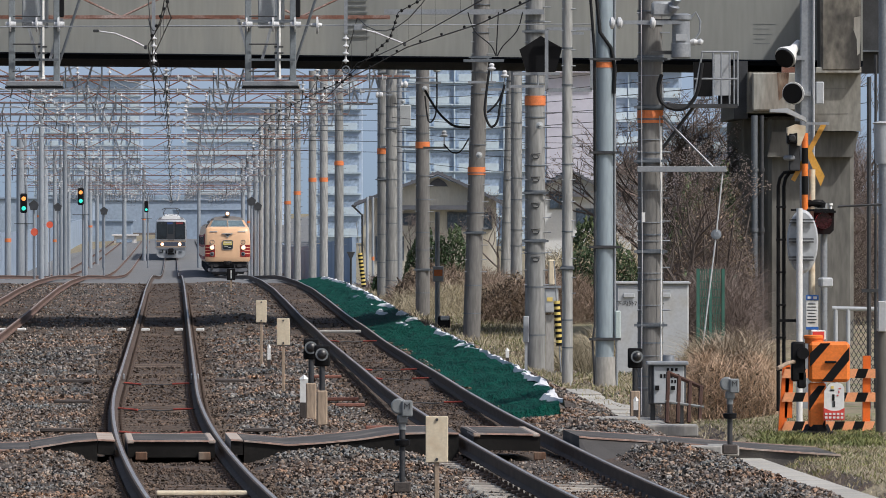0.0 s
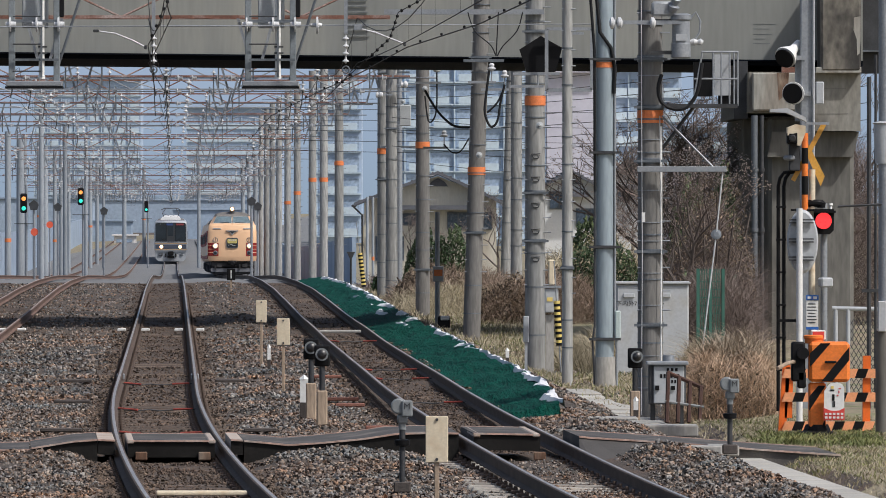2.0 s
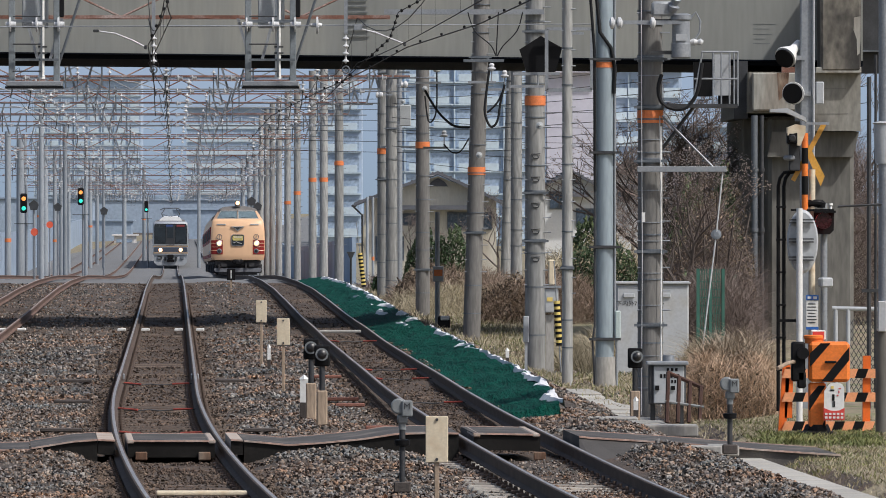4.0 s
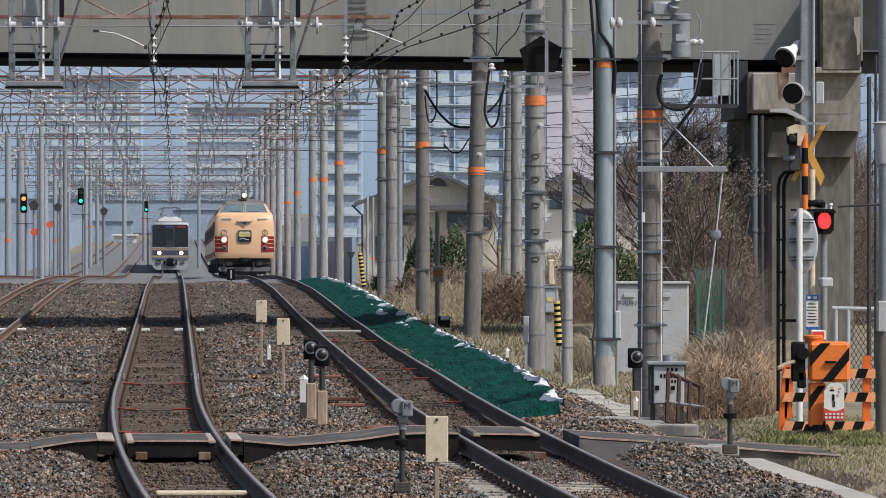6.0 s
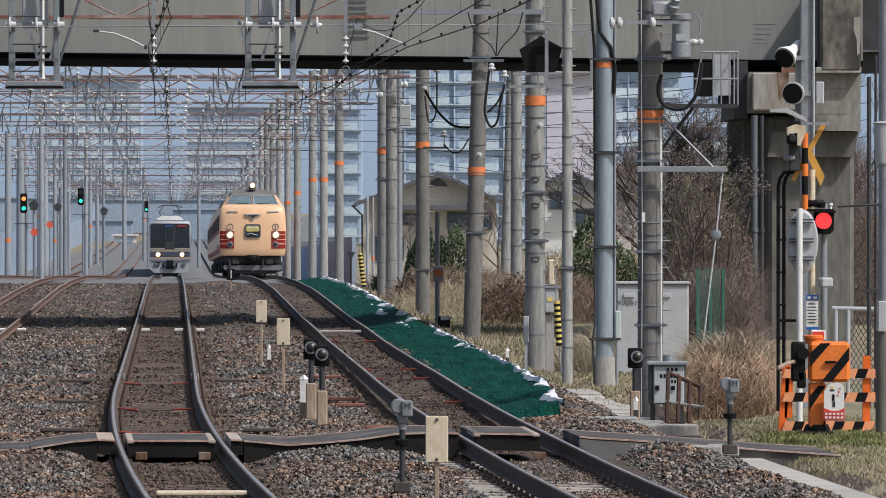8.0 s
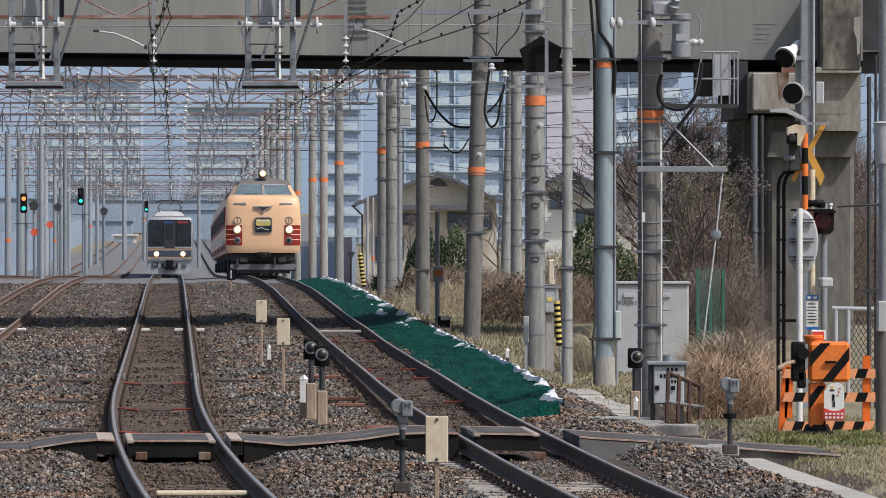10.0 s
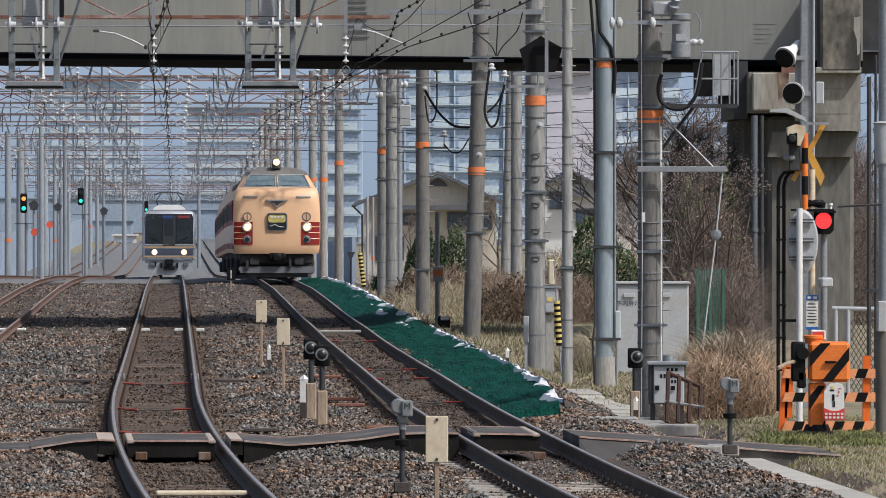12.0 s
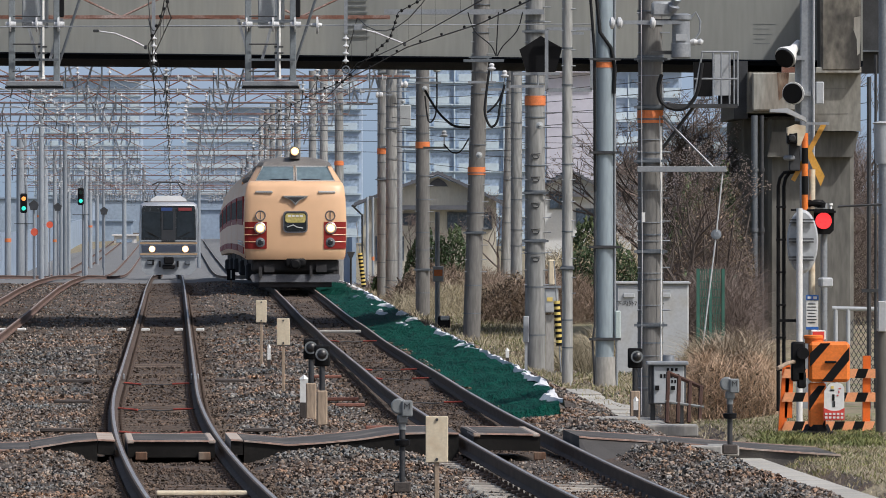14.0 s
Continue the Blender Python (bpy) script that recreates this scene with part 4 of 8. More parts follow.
def walkway():
    """Asphalt and panels laid across the tracks, with ramps down between them."""
    wk = thing("crossing_walkway", "asphalt foot crossing with pale worn edges over the tracks", "crossing", kind="structure")
    y0, y1 = 73.2, 75.4
    skew = line_x(1, y1) - line_x(1, y0)  # the panels lie square to the rails, not to the view
    runs = (
        ("ramp", ((-5.026, -0.062), (-4.465, -0.05))),
        ("ramp", ((-4.453, -0.037), (-3.990, 0.038), (-3.733, 0.056))),
        ("end_plate", ((-3.727, 0.056), (-3.544, 0.05))),
        ("panel", ((-3.405, 0.044), (-2.464, 0.044))),
        ("end_plate", ((-2.29, 0.056), (-2.159, 0.05))),
        ("ramp", ((-2.147, 0.044), (-1.916, 0.025), (-1.672, 0.0), (-1.366, 0.019), (-0.878, 0.063), (-0.512, 0.119), (-0.146, 0.131), (0.17, 0.125))),
        ("panel", ((0.33, 0.125), (1.05, 0.112))),
        ("approach", ((1.47, 0.09), (1.6, 0.078), (2.05, 0.05), (2.72, 0.006), (3.42, -0.05), (4.3, -0.11))),
    )
    for name, top in runs:
        th = 0.32 if name in ("ramp", "approach") else 0.16 if name == "end_plate" else 0.18
        low = [(x, z - th) for x, z in reversed(top)]
        pan = part(name, Build().prism(list(top) + low, y0, y1, [(x + skew, z) for x, z in list(top) + low]), EDGE if name == "end_plate" else ASPHALT, wk)
        if name != "approach":
            part("side_board", Build().prism([(x, z - 0.016) for x, z in top] + low, y0 - 0.012, y0 - 0.003), SHADEFACE, pan, "black strip put in for shade below the panel edge")
        for y in (y0 - 0.035, y1 - 0.03):
            part("edge_strip", Build().prism([(x + (skew if y > y0 else 0), z + 0.006) for x, z in top] + [(x + (skew if y > y0 else 0), z - 0.012) for x, z in reversed(top)], y, y + 0.038), WORNEDGE, pan, "pinkish worn edging")
    lip = runs[-1][1][:4]
    sk = Build()
    sk.add([(x, y0, z - 0.012) for x, z in lip] + [(x + 0.02 * (i % 2), y0 - 0.55 - 0.1 * (i % 2), z - 0.27) for i, (x, z) in enumerate(lip)], [(i, len(lip) + i, len(lip) + i + 1, i + 1) for i in range(len(lip) - 1)])
    part("shoulder", sk, ASPHALT, wk, "sloping asphalt shoulder")
    for x in (-3.37, -2.49, 0.37, 1.01):
        part("steel_end", Build().box((x + skew / 2, y0 + 1.06, 0.034 if x < 0 else 0.104), (0.075, 2.2, 0.04), rz=3.4, bev=0.01), EDGE, wk, "rusty pale steel end plate")
    for x in (-3.257, -2.574, 1.043):
        part("bracket", Build().box((x, y0 - 0.05, -0.12), (0.13, 0.08, 0.09), bev=0.01), RUSTSTAIN, wk)


walkway()


PALECONCRETE = material("pale_concrete", (0.40, 0.385, 0.35), 0.9, vary=0.18, scale=1.5, fine=40, bump=0.2, dirt=(0.33, 0.31, 0.27), amount=0.35, per=0.12)


def trough():
    """Concrete cable trough with lids beside the line."""
    tr = thing("cable_trough", "pale concrete cable trough lids beside the track", "cable trough", kind="structure")
    base = None
    d = 57.0
    while d < 106:
        near = d < 86
        x = line_x(1, d) + (2.42 if near else 2.8)
        if not 74 < d < 84.5:
            m = pose(x, d, (grade(d) - 0.195 if near else ground_z(x, d)) + 0.006 * noise.noise((d, 2, 0)), 0, 0, 2.3 + max(0, 95 - d) * 0.055)
            if base is None:
                base = part("lid", Build().box((0, 0, -0.1), (0.42, 0.985, 0.3), bev=0.012), PALECONCRETE, tr, at=m)
            else:
                share(base, m)
        d += 1.0


trough()


def slab(px_x, d, z, size, label):
    thing("concrete_block", label, "concrete block", pose(px_x, d, z), group="concrete blocks", build=Build().box((0, 0, 0), size, bev=0.015), mats=CONCRETE)


slab(2.515, 82, -0.15, (0.42, 0.5, 0.14), "grey concrete kerb block by the crossing")
slab(2.89, 82, -0.15, (0.38, 0.5, 0.14), "grey concrete kerb block by the crossing")
slab(2.157, 86, -0.167, (0.62, 0.6, 0.1), "low concrete slab beside the ballast")
slab(3.028, 73.4, -0.065, (0.34, 0.5, 0.12), "low concrete slab under a signal post")
slab(2.75, 73.0, -0.05, (0.5, 0.3, 0.1), "flat concrete kerb at the walkway")


# ---- green sheet ----
def net():
    # Second tone paints fold shade into the sheet as dark drawn-out streaks.
    GREEN = material("green_sheet", (0.004, 0.07, 0.05), 0.8, vary=0.4, scale=4.0, fine=22, bump=0.9, dist=0.05, dirt=(0.003, 0.016, 0.015), amount=0.8, spec=0.08, along=0.1)
    SACK = material("white_sacking", (0.72, 0.73, 0.75), 0.8, vary=0.08, scale=5, fine=40, bump=0.5)
    ob = thing("green_ground_sheet", "dark green sheet over the ballast shoulder, edged with white sacking", "ground sheet")
    rows, n = [], 26
    d = 88.2
    while d < 245:
        w0 = 0.74 + 0.12 * max(0.0, 1 - (d - 88.2) / 5)
        w1 = 1.55 + 0.34 * min(1.0, (d - 88.2) / 9)
        row = []
        for i in range(n + 1):
            u = i / n
            x = line_x(1, d) + w0 + (w1 - w0) * u
            # gathers run across the sheet, slanting down from the crest
            e = d + 5.0 * u
            bump = 0.06 * noise.noise((x * 0.8, e * 0.22, 1)) + 0.05 * noise.noise((x * 3.2, e * 0.5, 5)) + 0.028 * noise.noise((x * 9, e * 1.1, 8))
            z = grade(d) - 0.19 + 0.2 * u ** 0.8 + bump - (0.2 if i in (0, n) or d < 88.4 else 0)
            row.append((x, d, z))
        rows.append(row)
        d += 0.22 if d < 150 else 0.6
    b = Build()
    b.add([p for r in rows for p in r], [(j * (n + 1) + i, j * (n + 1) + i + 1, (j + 1) * (n + 1) + i + 1, (j + 1) * (n + 1) + i) for j in range(len(rows) - 1) for i in range(n)], True)
    part("sheet", b, GREEN, ob)
    # crumpled white sacking along the outer edge, in torn lengths
    rng = random.Random(5)
    d = 88.6
    while d < 240:
        ln = rng.uniform(1.5, 6.0)
        wide = rng.uniform(0.14, 0.36)
        inner = rng.random() < 0.1 and d > 112
        k = max(5, int(ln / 0.3))
        pts = []
        for j in range(k + 1):
            e = d + ln * j / k
            taper = math.sin(math.pi * (0.04 + 0.92 * j / k)) ** 0.6
            edge = 1.55 + 0.34 * min(1.0, (e - 88.2) / 9)
            if inner:
                edge = 1.55
            x1 = line_x(1, e) + edge + 0.05 + 0.06 * noise.noise((e * 1.7, 3, 0))
            w = wide * taper * (0.75 + 0.7 * noise.noise((e * 1.1, 9, 0)))
            for i in range(5):
                u = i / 4
                z = grade(e) + (0.0 if inner else 0.055) - 0.05 * u + 0.03 * noise.noise((x1 * 3 + u * 4, e * 2.2, 2)) - (0.09 if i in (0, 4) else 0)
                pts.append((x1 - max(w, 0.02) * (1 - u), e, z))
        part("sacking", Build().add(pts, [(j * 5 + i, j * 5 + i + 1, j * 5 + i + 6, j * 5 + i + 5) for j in range(k) for i in range(4)], True), SACK, ob, "crumpled white sacking")
        d += ln * rng.uniform(0.7, 1.15)


net()


# ---- small lineside signs and lamps ----
CHARRED = material("dark_post_paint", (0.06, 0.05, 0.045), 0.8, bump=0.2)
CREAMBOARD = material("cream_board", (0.66, 0.57, 0.42), 0.6, vary=0.08, scale=5, fine=40, bump=0.1, dirt=(0.45, 0.34, 0.22), amount=0.3)
WOODPOST = material("weathered_post", (0.34, 0.26, 0.19), 0.85, vary=0.2, scale=5, fine=40, bump=0.3, streak=0.2)
GREYBOX = material("grey_box_paint", (0.42, 0.44, 0.46), 0.5, vary=0.07, scale=2, fine=25, bump=0.05, dirt=(0.36, 0.35, 0.33), amount=0.3)
LENS = material("lamp_lens", (0.015, 0.015, 0.016), 0.35, vary=0.1, bump=0, spec=0.8)


def marker_board(x, d, z0, z1, w, foot):
    mb = thing("marker_board", "blank cream marker board on a thin weathered post", "marker board", pose(x, d, foot), group="marker boards")
    part("board", Build().box((0, -0.02, (z0 + z1) / 2 - foot), (w, 0.014, z1 - z0), bev=0.006), CREAMBOARD, mb)
    part("post", Build().box((0.0, 0.015, (z0 - foot) / 2 + 0.1), (0.045, 0.045, z0 - foot + 0.3), bev=0.006), WOODPOST, mb)
    for z in (z0 + 0.03, z1 - 0.03):
        part("bolt", Build().cyl((0, -0.04, z - foot), (0, -0.025, z - foot), 0.014, n=8), DARKSTEEL, mb)


marker_board(-0.056, 61.5, 0.271, 0.691, 0.205, -0.3)
marker_board(-2.284, 97, 0.55, 0.93, 0.186, -0.25)
marker_board(-3.001, 112, 0.591, 0.955, 0.177, -0.25)


def bar_text(parent, x, y, z, w, h, n):
    """Unreadable marks as plain bars."""
    for i in range(n):
        part("mark", Build().box((x + (i - (n - 1) / 2) * w / n, y, z), (w / n * 0.62, 0.004, h)), BLACK, parent)


def dwarf_lamp(x, d, z, foot, face, yaw, letter):
    """A small lineside lamp: round lens, square-faced housing, thin post with a collar and foot."""
    la = thing("track_lamp", "small grey lineside lamp with round lens on a dark post", "signal lamp", pose(x, d, foot, 0, 0, yaw), group="track lamps")
    h = z - foot
    part("post", Build().cyl((0, 0, 0), (0, 0, h - 0.08), 0.028, n=10), DARKSTEEL, la)
    part("collar", Build().lathe((0, 0, h - 0.36), (0, 0, 1), [(0, 0.03), (0.01, 0.07), (0.06, 0.075), (0.07, 0.03)], 12), BLACK, la)
    part("foot", Build().box((0, 0, 0.03), (0.16, 0.16, 0.1), bev=0.01), CHARRED, la)
    hs = part("housing", Build().lathe((-0.035, 0.07, h + 0.02), (0, -1, 0), [(0, 0.06), (0.05, 0.075), (0.12, 0.075), (0.13, 0.06)], 18).cyl((0.0, 0, h - 0.2), (0.0, 0, h - 0.05), 0.036, n=10).box((0.0, 0, h - 0.1), (0.1, 0.1, 0.1), bev=0.02), LAMPGREY, la)
    part("plate", Build().box((0.045, -0.07, h), (0.105, 0.03, 0.155), bev=0.012), LAMPGREY, hs, "grey plate with a painted letter")
    cu = bpy.data.curves.new("letter", "FONT")
    cu.body, cu.size, cu.extrude, cu.align_x, cu.align_y = letter, 0.085, 0.001, "CENTER", "CENTER"
    t = new("letter", cu)
    t.parent = hs
    t.matrix_basis = pose(0.045, -0.088, h + 0.02, 90, 0, 0)
    cu.materials.append(DARKSTEEL)


dwarf_lamp(-0.384, 64, 0.684, -0.089, 1, 0, "M")
dwarf_lamp(3.09, 73, 0.644, -0.068, 1, 0, "M")


def obstacle_lamp(x, d, z, foot, side):
    la = thing("warning_lamp", "black square lineside lamp with round lens on a concrete post", "signal lamp", pose(x, d, foot), group="warning lamps")
    h = z - foot
    part("post", Build().box((0, 0, (h - 0.4) / 2 - 0.05), (0.13, 0.13, h - 0.35), bev=0.012), WOODPOST, la)
    part("pipe", Build().cyl((0, 0, h - 0.5), (0, 0, h - 0.1), 0.035, n=10), DARKSTEEL, la)
    hd = part("head", Build().box((0, 0, h), (0.19, 0.1, 0.26), bev=0.015), BLACK, la)
    hood = part("hood", Build().lathe((side, -0.05, h + 0.02), (0, -1, 0), [(0, 0.075), (0.11, 0.08)], 18), LAMPGREY, hd, "grey lens ring")
    part("lens", Build().lathe((side, -0.163, h + 0.02), (0, -1, 0), [(0, 0.058), (0.01, 0.05), (0.02, 0.02)], 18), LENS, hood, "dark glass lens")


obstacle_lamp(-1.645, 84.6, 0.775, -0.085, 0.0)
obstacle_lamp(-1.48, 83, 0.729, -0.046, 0.0)
obstacle_lamp(2.493, 88, 0.581, -0.16, 0.02)


def kilometre_post(x, d, z1, foot, r):
    kp = thing("marker_post", "short white-topped concrete marker post in the ballast", "marker post", pose(x, d, foot), group="marker posts")
    part("base", Build().box((0, 0, (z1 - foot) * 0.2), (r * 2.1, r * 2.1, (z1 - foot) * 0.4)), CHARRED, kp)
    part("head", Build().box((0, 0, (z1 - foot) * 0.68), (r * 2, r * 2, (z1 - foot) * 0.56)).lathe((0, 0, (z1 - foot) * 0.96), (0, 0, 1), [(0, r * 1.3), (0.05, 0.01)], 4), WHITE, kp)


kilometre_post(-1.743, 85, 0.412, -0.112, 0.05)
kilometre_post(-2.772, 108, 0.279, -0.063, 0.025)
kilometre_post(1.12, 118, -0.004, -0.22, 0.03)
kilometre_post(2.475, 87, 0.068, -0.149, 0.03)


def bond_cables():
    """Red-sheathed rail bonds lying across the track beds."""
    REDC = material("red_cable", (0.28, 0.05, 0.035), 0.7, vary=0.25, bump=0.1)
    PINK = material("faded_timber", (0.2, 0.085, 0.06), 0.85, vary=0.2, bump=0.2)
    for k, d in ((0, 101.56739811912226), (0, 89.50276243093923), (0, 80.59701492537313), (1, 104.51612903225806), (1, 92.57142857142857), (1, 131.1740890688259), (1, 109.83050847457628)):
        bc = thing("rail_bond", "red-sheathed bond cable lying across the sleepers", "cable", group="rail bonds")
        x = line_x(k, d)
        part("cable", Build().tube([(x - 0.52, d, -0.13), (x - 0.25, d - 0.1, -0.15), (x - 0.1, d, -0.135), (x + 0.05, d, -0.15), (x + 0.28, d + 0.1, -0.14), (x + 0.52, d, -0.13)], 0.009, 6), DARKSTEEL, bc)
        part("sheath", Build().tube([(x - 0.5, d, -0.12), (x - 0.38, d - 0.04, -0.13), (x - 0.24, d - 0.1, -0.14)], 0.017, 6), REDC, bc, "red sheath")
        part("sheath", Build().tube([(x + 0.22, d + 0.07, -0.135), (x + 0.36, d + 0.05, -0.13), (x + 0.48, d, -0.125)], 0.014, 6), REDC, bc, "red sheath")
    for k, s, d, w in ((0, -1.15, 92.83667621776505, 0.5), (0, -1.2, 81.61209068010075, 0.5), (1, -1.15, 93.91304347826087, 0.5), (1, -1.1, 91.26760563380282, 0.4), (1, -1.05, 82.44274809160305, 0.35), (1, -1.1, 105.53745928338762, 0.5), (0, 1.2, 81.61209068010075, 0.4), (0, -1.25, 103.18471337579618, 0.5), (0, 1.1, 103.18471337579618, 0.45)):
        thing("timber_end", "dark reddish timber sleeper end in the ballast", "sleeper", pose(line_x(k, d) + s, d, -0.13, 0, 0, 2), group="timber ends", build=Build().box((0, 0, 0), (w, 0.2, 0.045), bev=0.01), mats=PINK if k else CHARRED)
    for k, px_d, w in ((0, 142.73, 0.17), (2, 143.0, 0.17), (1, 140.87, 0.9)):
        for s in ((-0.85, -0.35, 0.35, 0.8) if k == 0 else (0.37, 0.78) if k == 2 else (0.0,)):
            thing("joint_plate", "pale concrete plate beside a rail joint", "plate", pose(line_x(k, px_d) + s, px_d, -0.14), group="joint plates", build=Build().box((0, 0, 0), (w, 0.4, 0.05), bev=0.01), mats=CONCRETE if k == 1 else WHITE)
    thing("timber_plank", "pale weathered plank lying between the rails", "plank", pose(line_x(0, 64.1), 64.1, -0.12, 0, 0, 2), build=Build().box((0.05, 0, 0), (0.86, 0.25, 0.04), bev=0.01), mats=CREAMBOARD)
    for d in (103.51437699680511,):
        for s in (-0.566, 0.566):
            thing("fishplate", "bolted steel rail joint plate", "rail joint", pose(line_x(0, d) + s, d, -0.075, 0, 0, 2.3), group="rail joints", build=Build().box((-0.045, 0, 0), (0.03, 0.6, 0.08), bev=0.01).box((0.045, 0, 0), (0.03, 0.6, 0.08), bev=0.01), mats=STEEL)


bond_cables()


# ---- cabinets and fence ----
def relay_cabinet():
    d = 118.0
    x0, x1, zt = 3.019, 4.277, 1.146
    xm, w, h = (x0 + x1) / 2, x1 - x0, zt + 0.45
    cb = thing("relay_cabinet", "pale grey two-door relay cabinet beside the track", "cabinet", pose(xm, d, -0.45))
    part("body", Build().box((0, 0.35, h / 2), (w, 0.7, h), bev=0.02), GREYBOX, cb)
    part("roof", Build().box((0, 0.33, h + 0.02), (w + 0.06, 0.8, 0.04), bev=0.01), GREYBOX, cb)
    for s in (-1, 1):
        dr = part("door", Build().box((s * w / 4, -0.012, h / 2), (w / 2 - 0.03, 0.025, h - 0.1), bev=0.008), GREYBOX, cb)
        part("handle", Build().box((s * 0.12 + 0.02, -0.04, h - 0.34), (0.1, 0.03, 0.03)), DARKSTEEL, dr)
        part("vent", Build().box((s * w / 4 - 0.1, -0.04, h - 0.2), (0.2, 0.04, 0.07), bev=0.01), GREYBOX, dr)
    t = bpy.data.curves.new("lettering", "FONT")
    t.body, t.size, t.extrude, t.align_x, t.align_y = "\u4e0b\u5185\u59167", 0.105, 0.001, "CENTER", "CENTER"
    ob = new("lettering", t)
    t.materials.append(BLACK)
    ob.parent = cb
    ob.matrix_basis = pose(3.196 - xm, -0.032, 0.802 + 0.45, 90, 0, 0)


relay_cabinet()


def control_box():
    d = 86.0
    xm = 2.845
    z0, z1 = 0.041, 0.543
    w, h = 0.473, z1 - z0
    cb = thing("control_box", "light grey steel control box on a stand with dark marks", "control box", pose(xm, d, z0 - 0.22))
    for s in (-0.18, 0.18):
        part("leg", Build().box((s, 0.1, 0.1), (0.06, 0.1, 0.3)), DARKSTEEL, cb)
    bd = part("body", Build().box((0, 0.1, 0.22 + h / 2), (w, 0.26, h), bev=0.012), DARKSTEEL, cb)
    dr = part("door", Build().box((0.02, -0.045, 0.22 + h / 2), (w * 0.82, 0.03, h * 0.94), bev=0.01), GREYBOX, cb)
    part("latch", Build().box((-0.13, -0.07, 0.22 + h * 0.42), (0.05, 0.03, 0.06)).box((0.07, -0.07, 0.22 + h * 0.42), (0.05, 0.03, 0.05)), BLACK, dr)
    part("lid", Build().box((0, 0.08, 0.24 + h), (w + 0.06, 0.36, 0.05), bev=0.012), STEEL, cb)
    part("vent", Build().cyl((0.02, 0.1, 0.25 + h), (0.02, 0.1, 0.34 + h), 0.075, n=14), STEEL, cb)
    bar_text(dr, 0.06, -0.063, 0.22 + h * 0.88, 0.16, 0.04, 3)
    bar_text(dr, 0.03, -0.063, 0.22 + h * 0.72, 0.26, 0.05, 6)
    bar_text(dr, 0.08, -0.063, 0.22 + h * 0.58, 0.08, 0.04, 2)


control_box()


def rusty_frame():
    fr = thing("rusty_frame", "rusty steel grating frame leaning by the control box", "steel frame", pose(3.014, 84.5, -0.138, 0, 0, 12))
    L, W = 0.62, 0.42
    for i in range(4):
        part("bar", Build().tube([(-W / 2 + W * i / 3 - 0.02, 0, 0), (-W / 2 + W * i / 3 + 0.06, 0.25, L - 0.06 * i)], 0.027, 6), DARKRUST, fr)
    part("rail", Build().tube([(-W / 2 + 0.05, 0.25, L), (W / 2 + 0.09, 0.25, L - 0.2)], 0.026, 6), DARKRUST, fr)
    part("rail", Build().tube([(-W / 2 - 0.02, 0.1, L * 0.42), (W / 2 + 0.06, 0.1, L * 0.3)], 0.018, 6), LAMPGREY, fr)


rusty_frame()


def equipment_by_pole():
    d = 118.5
    bx = thing("junction_box", "pale grey junction box on a short post by a pole", "junction box", pose(1.896, d, -0.45), group="junction boxes")
    part("post", Build().box((-0.03, 0.05, 0.5), (0.14, 0.12, 1.1)), CONCRETE, bx)
    part("box", Build().box((0, 0, 0.853 + 0.45), (0.24, 0.2, 0.42), bev=0.015), GREYBOX, bx)
    part("lid", Build().box((0.02, 0, 1.09 + 0.45), (0.3, 0.26, 0.04)), STEEL, bx)
    part("tube", Build().box((0.0, 0.03, 1.347 + 0.45), (0.11, 0.1, 0.44), bev=0.02), CREAMBOARD, bx)
    part("plate", Build().box((-0.03, -0.105, 0.873 + 0.45), (0.1, 0.01, 0.07)), HAZARDYELLOW, bx, "faded yellow plate")
    thing("junction_box", "slim pale grey box beside a pole", "junction box", pose(1.458, 119, -0.4), group="junction boxes", build=Build().box((0, 0, 0.34 + 0.4), (0.1, 0.1, 0.46), bev=0.01).box((0, 0.03, 0.3), (0.05, 0.05, 0.6)), mats=GREYBOX)
    striped_guard(1.893, 1.94, 113.0, 0.186, 0.93, 0.055, 8)
    striped_guard(-2.45, -2.333, 200.0, -0.017, 0.983, 0.07, 9)
    bx2 = thing("junction_box", "grey track-side box with orange plate on a post", "junction box", pose(-0.133, 160, -0.5), group="junction boxes")
    part("post", Build().cyl((0, 0, 0), (0, 0, 2.3 + 0.5), 0.055, n=10), STEEL, bx2)
    part("box", Build().box((0.02, -0.08, 0.833 + 0.5), (0.26, 0.1, 0.36), bev=0.01), GREYBOX, bx2)
    part("plate", Build().box((0.02, -0.136, 0.86 + 0.5), (0.2, 0.01, 0.15)), BAND, bx2, "orange plate")
    lm = thing("track_lamp", "dark boxy track lamp with pale hood in the grass", "signal lamp", pose(0.025, 152, -0.5), group="track lamps")
    part("head", Build().box((0, 0, -0.15 + 0.5), (0.28, 0.16, 0.26), bev=0.02), BLACK, lm)
    part("hood", Build().box((0.02, -0.06, -0.061 + 0.5), (0.2, 0.16, 0.1), bev=0.02), GREYBOX, lm)
    part("leg", Build().cyl((0, 0, 0), (0, 0, 0.45), 0.03, n=8), DARKSTEEL, lm)
    tri = thing("triangle_sign", "dark downward triangle sign on a thin pole", "sign", pose(-2.785, 205, -0.7))
    part("post", Build().cyl((0, 0, 0), (0, 0, 0.821 + 0.7), 0.03, n=8), DARKSTEEL, tri)
    part("plate", Build().prism([(-0.13, 0.975 + 0.7), (0.13, 0.975 + 0.7), (0, 0.701 + 0.7)], -0.05, -0.035), DARKSTEEL, tri)


HAZARDYELLOW = material("hazard_yellow", (0.72, 0.55, 0.16), 0.6, vary=0.1, bump=0.1)


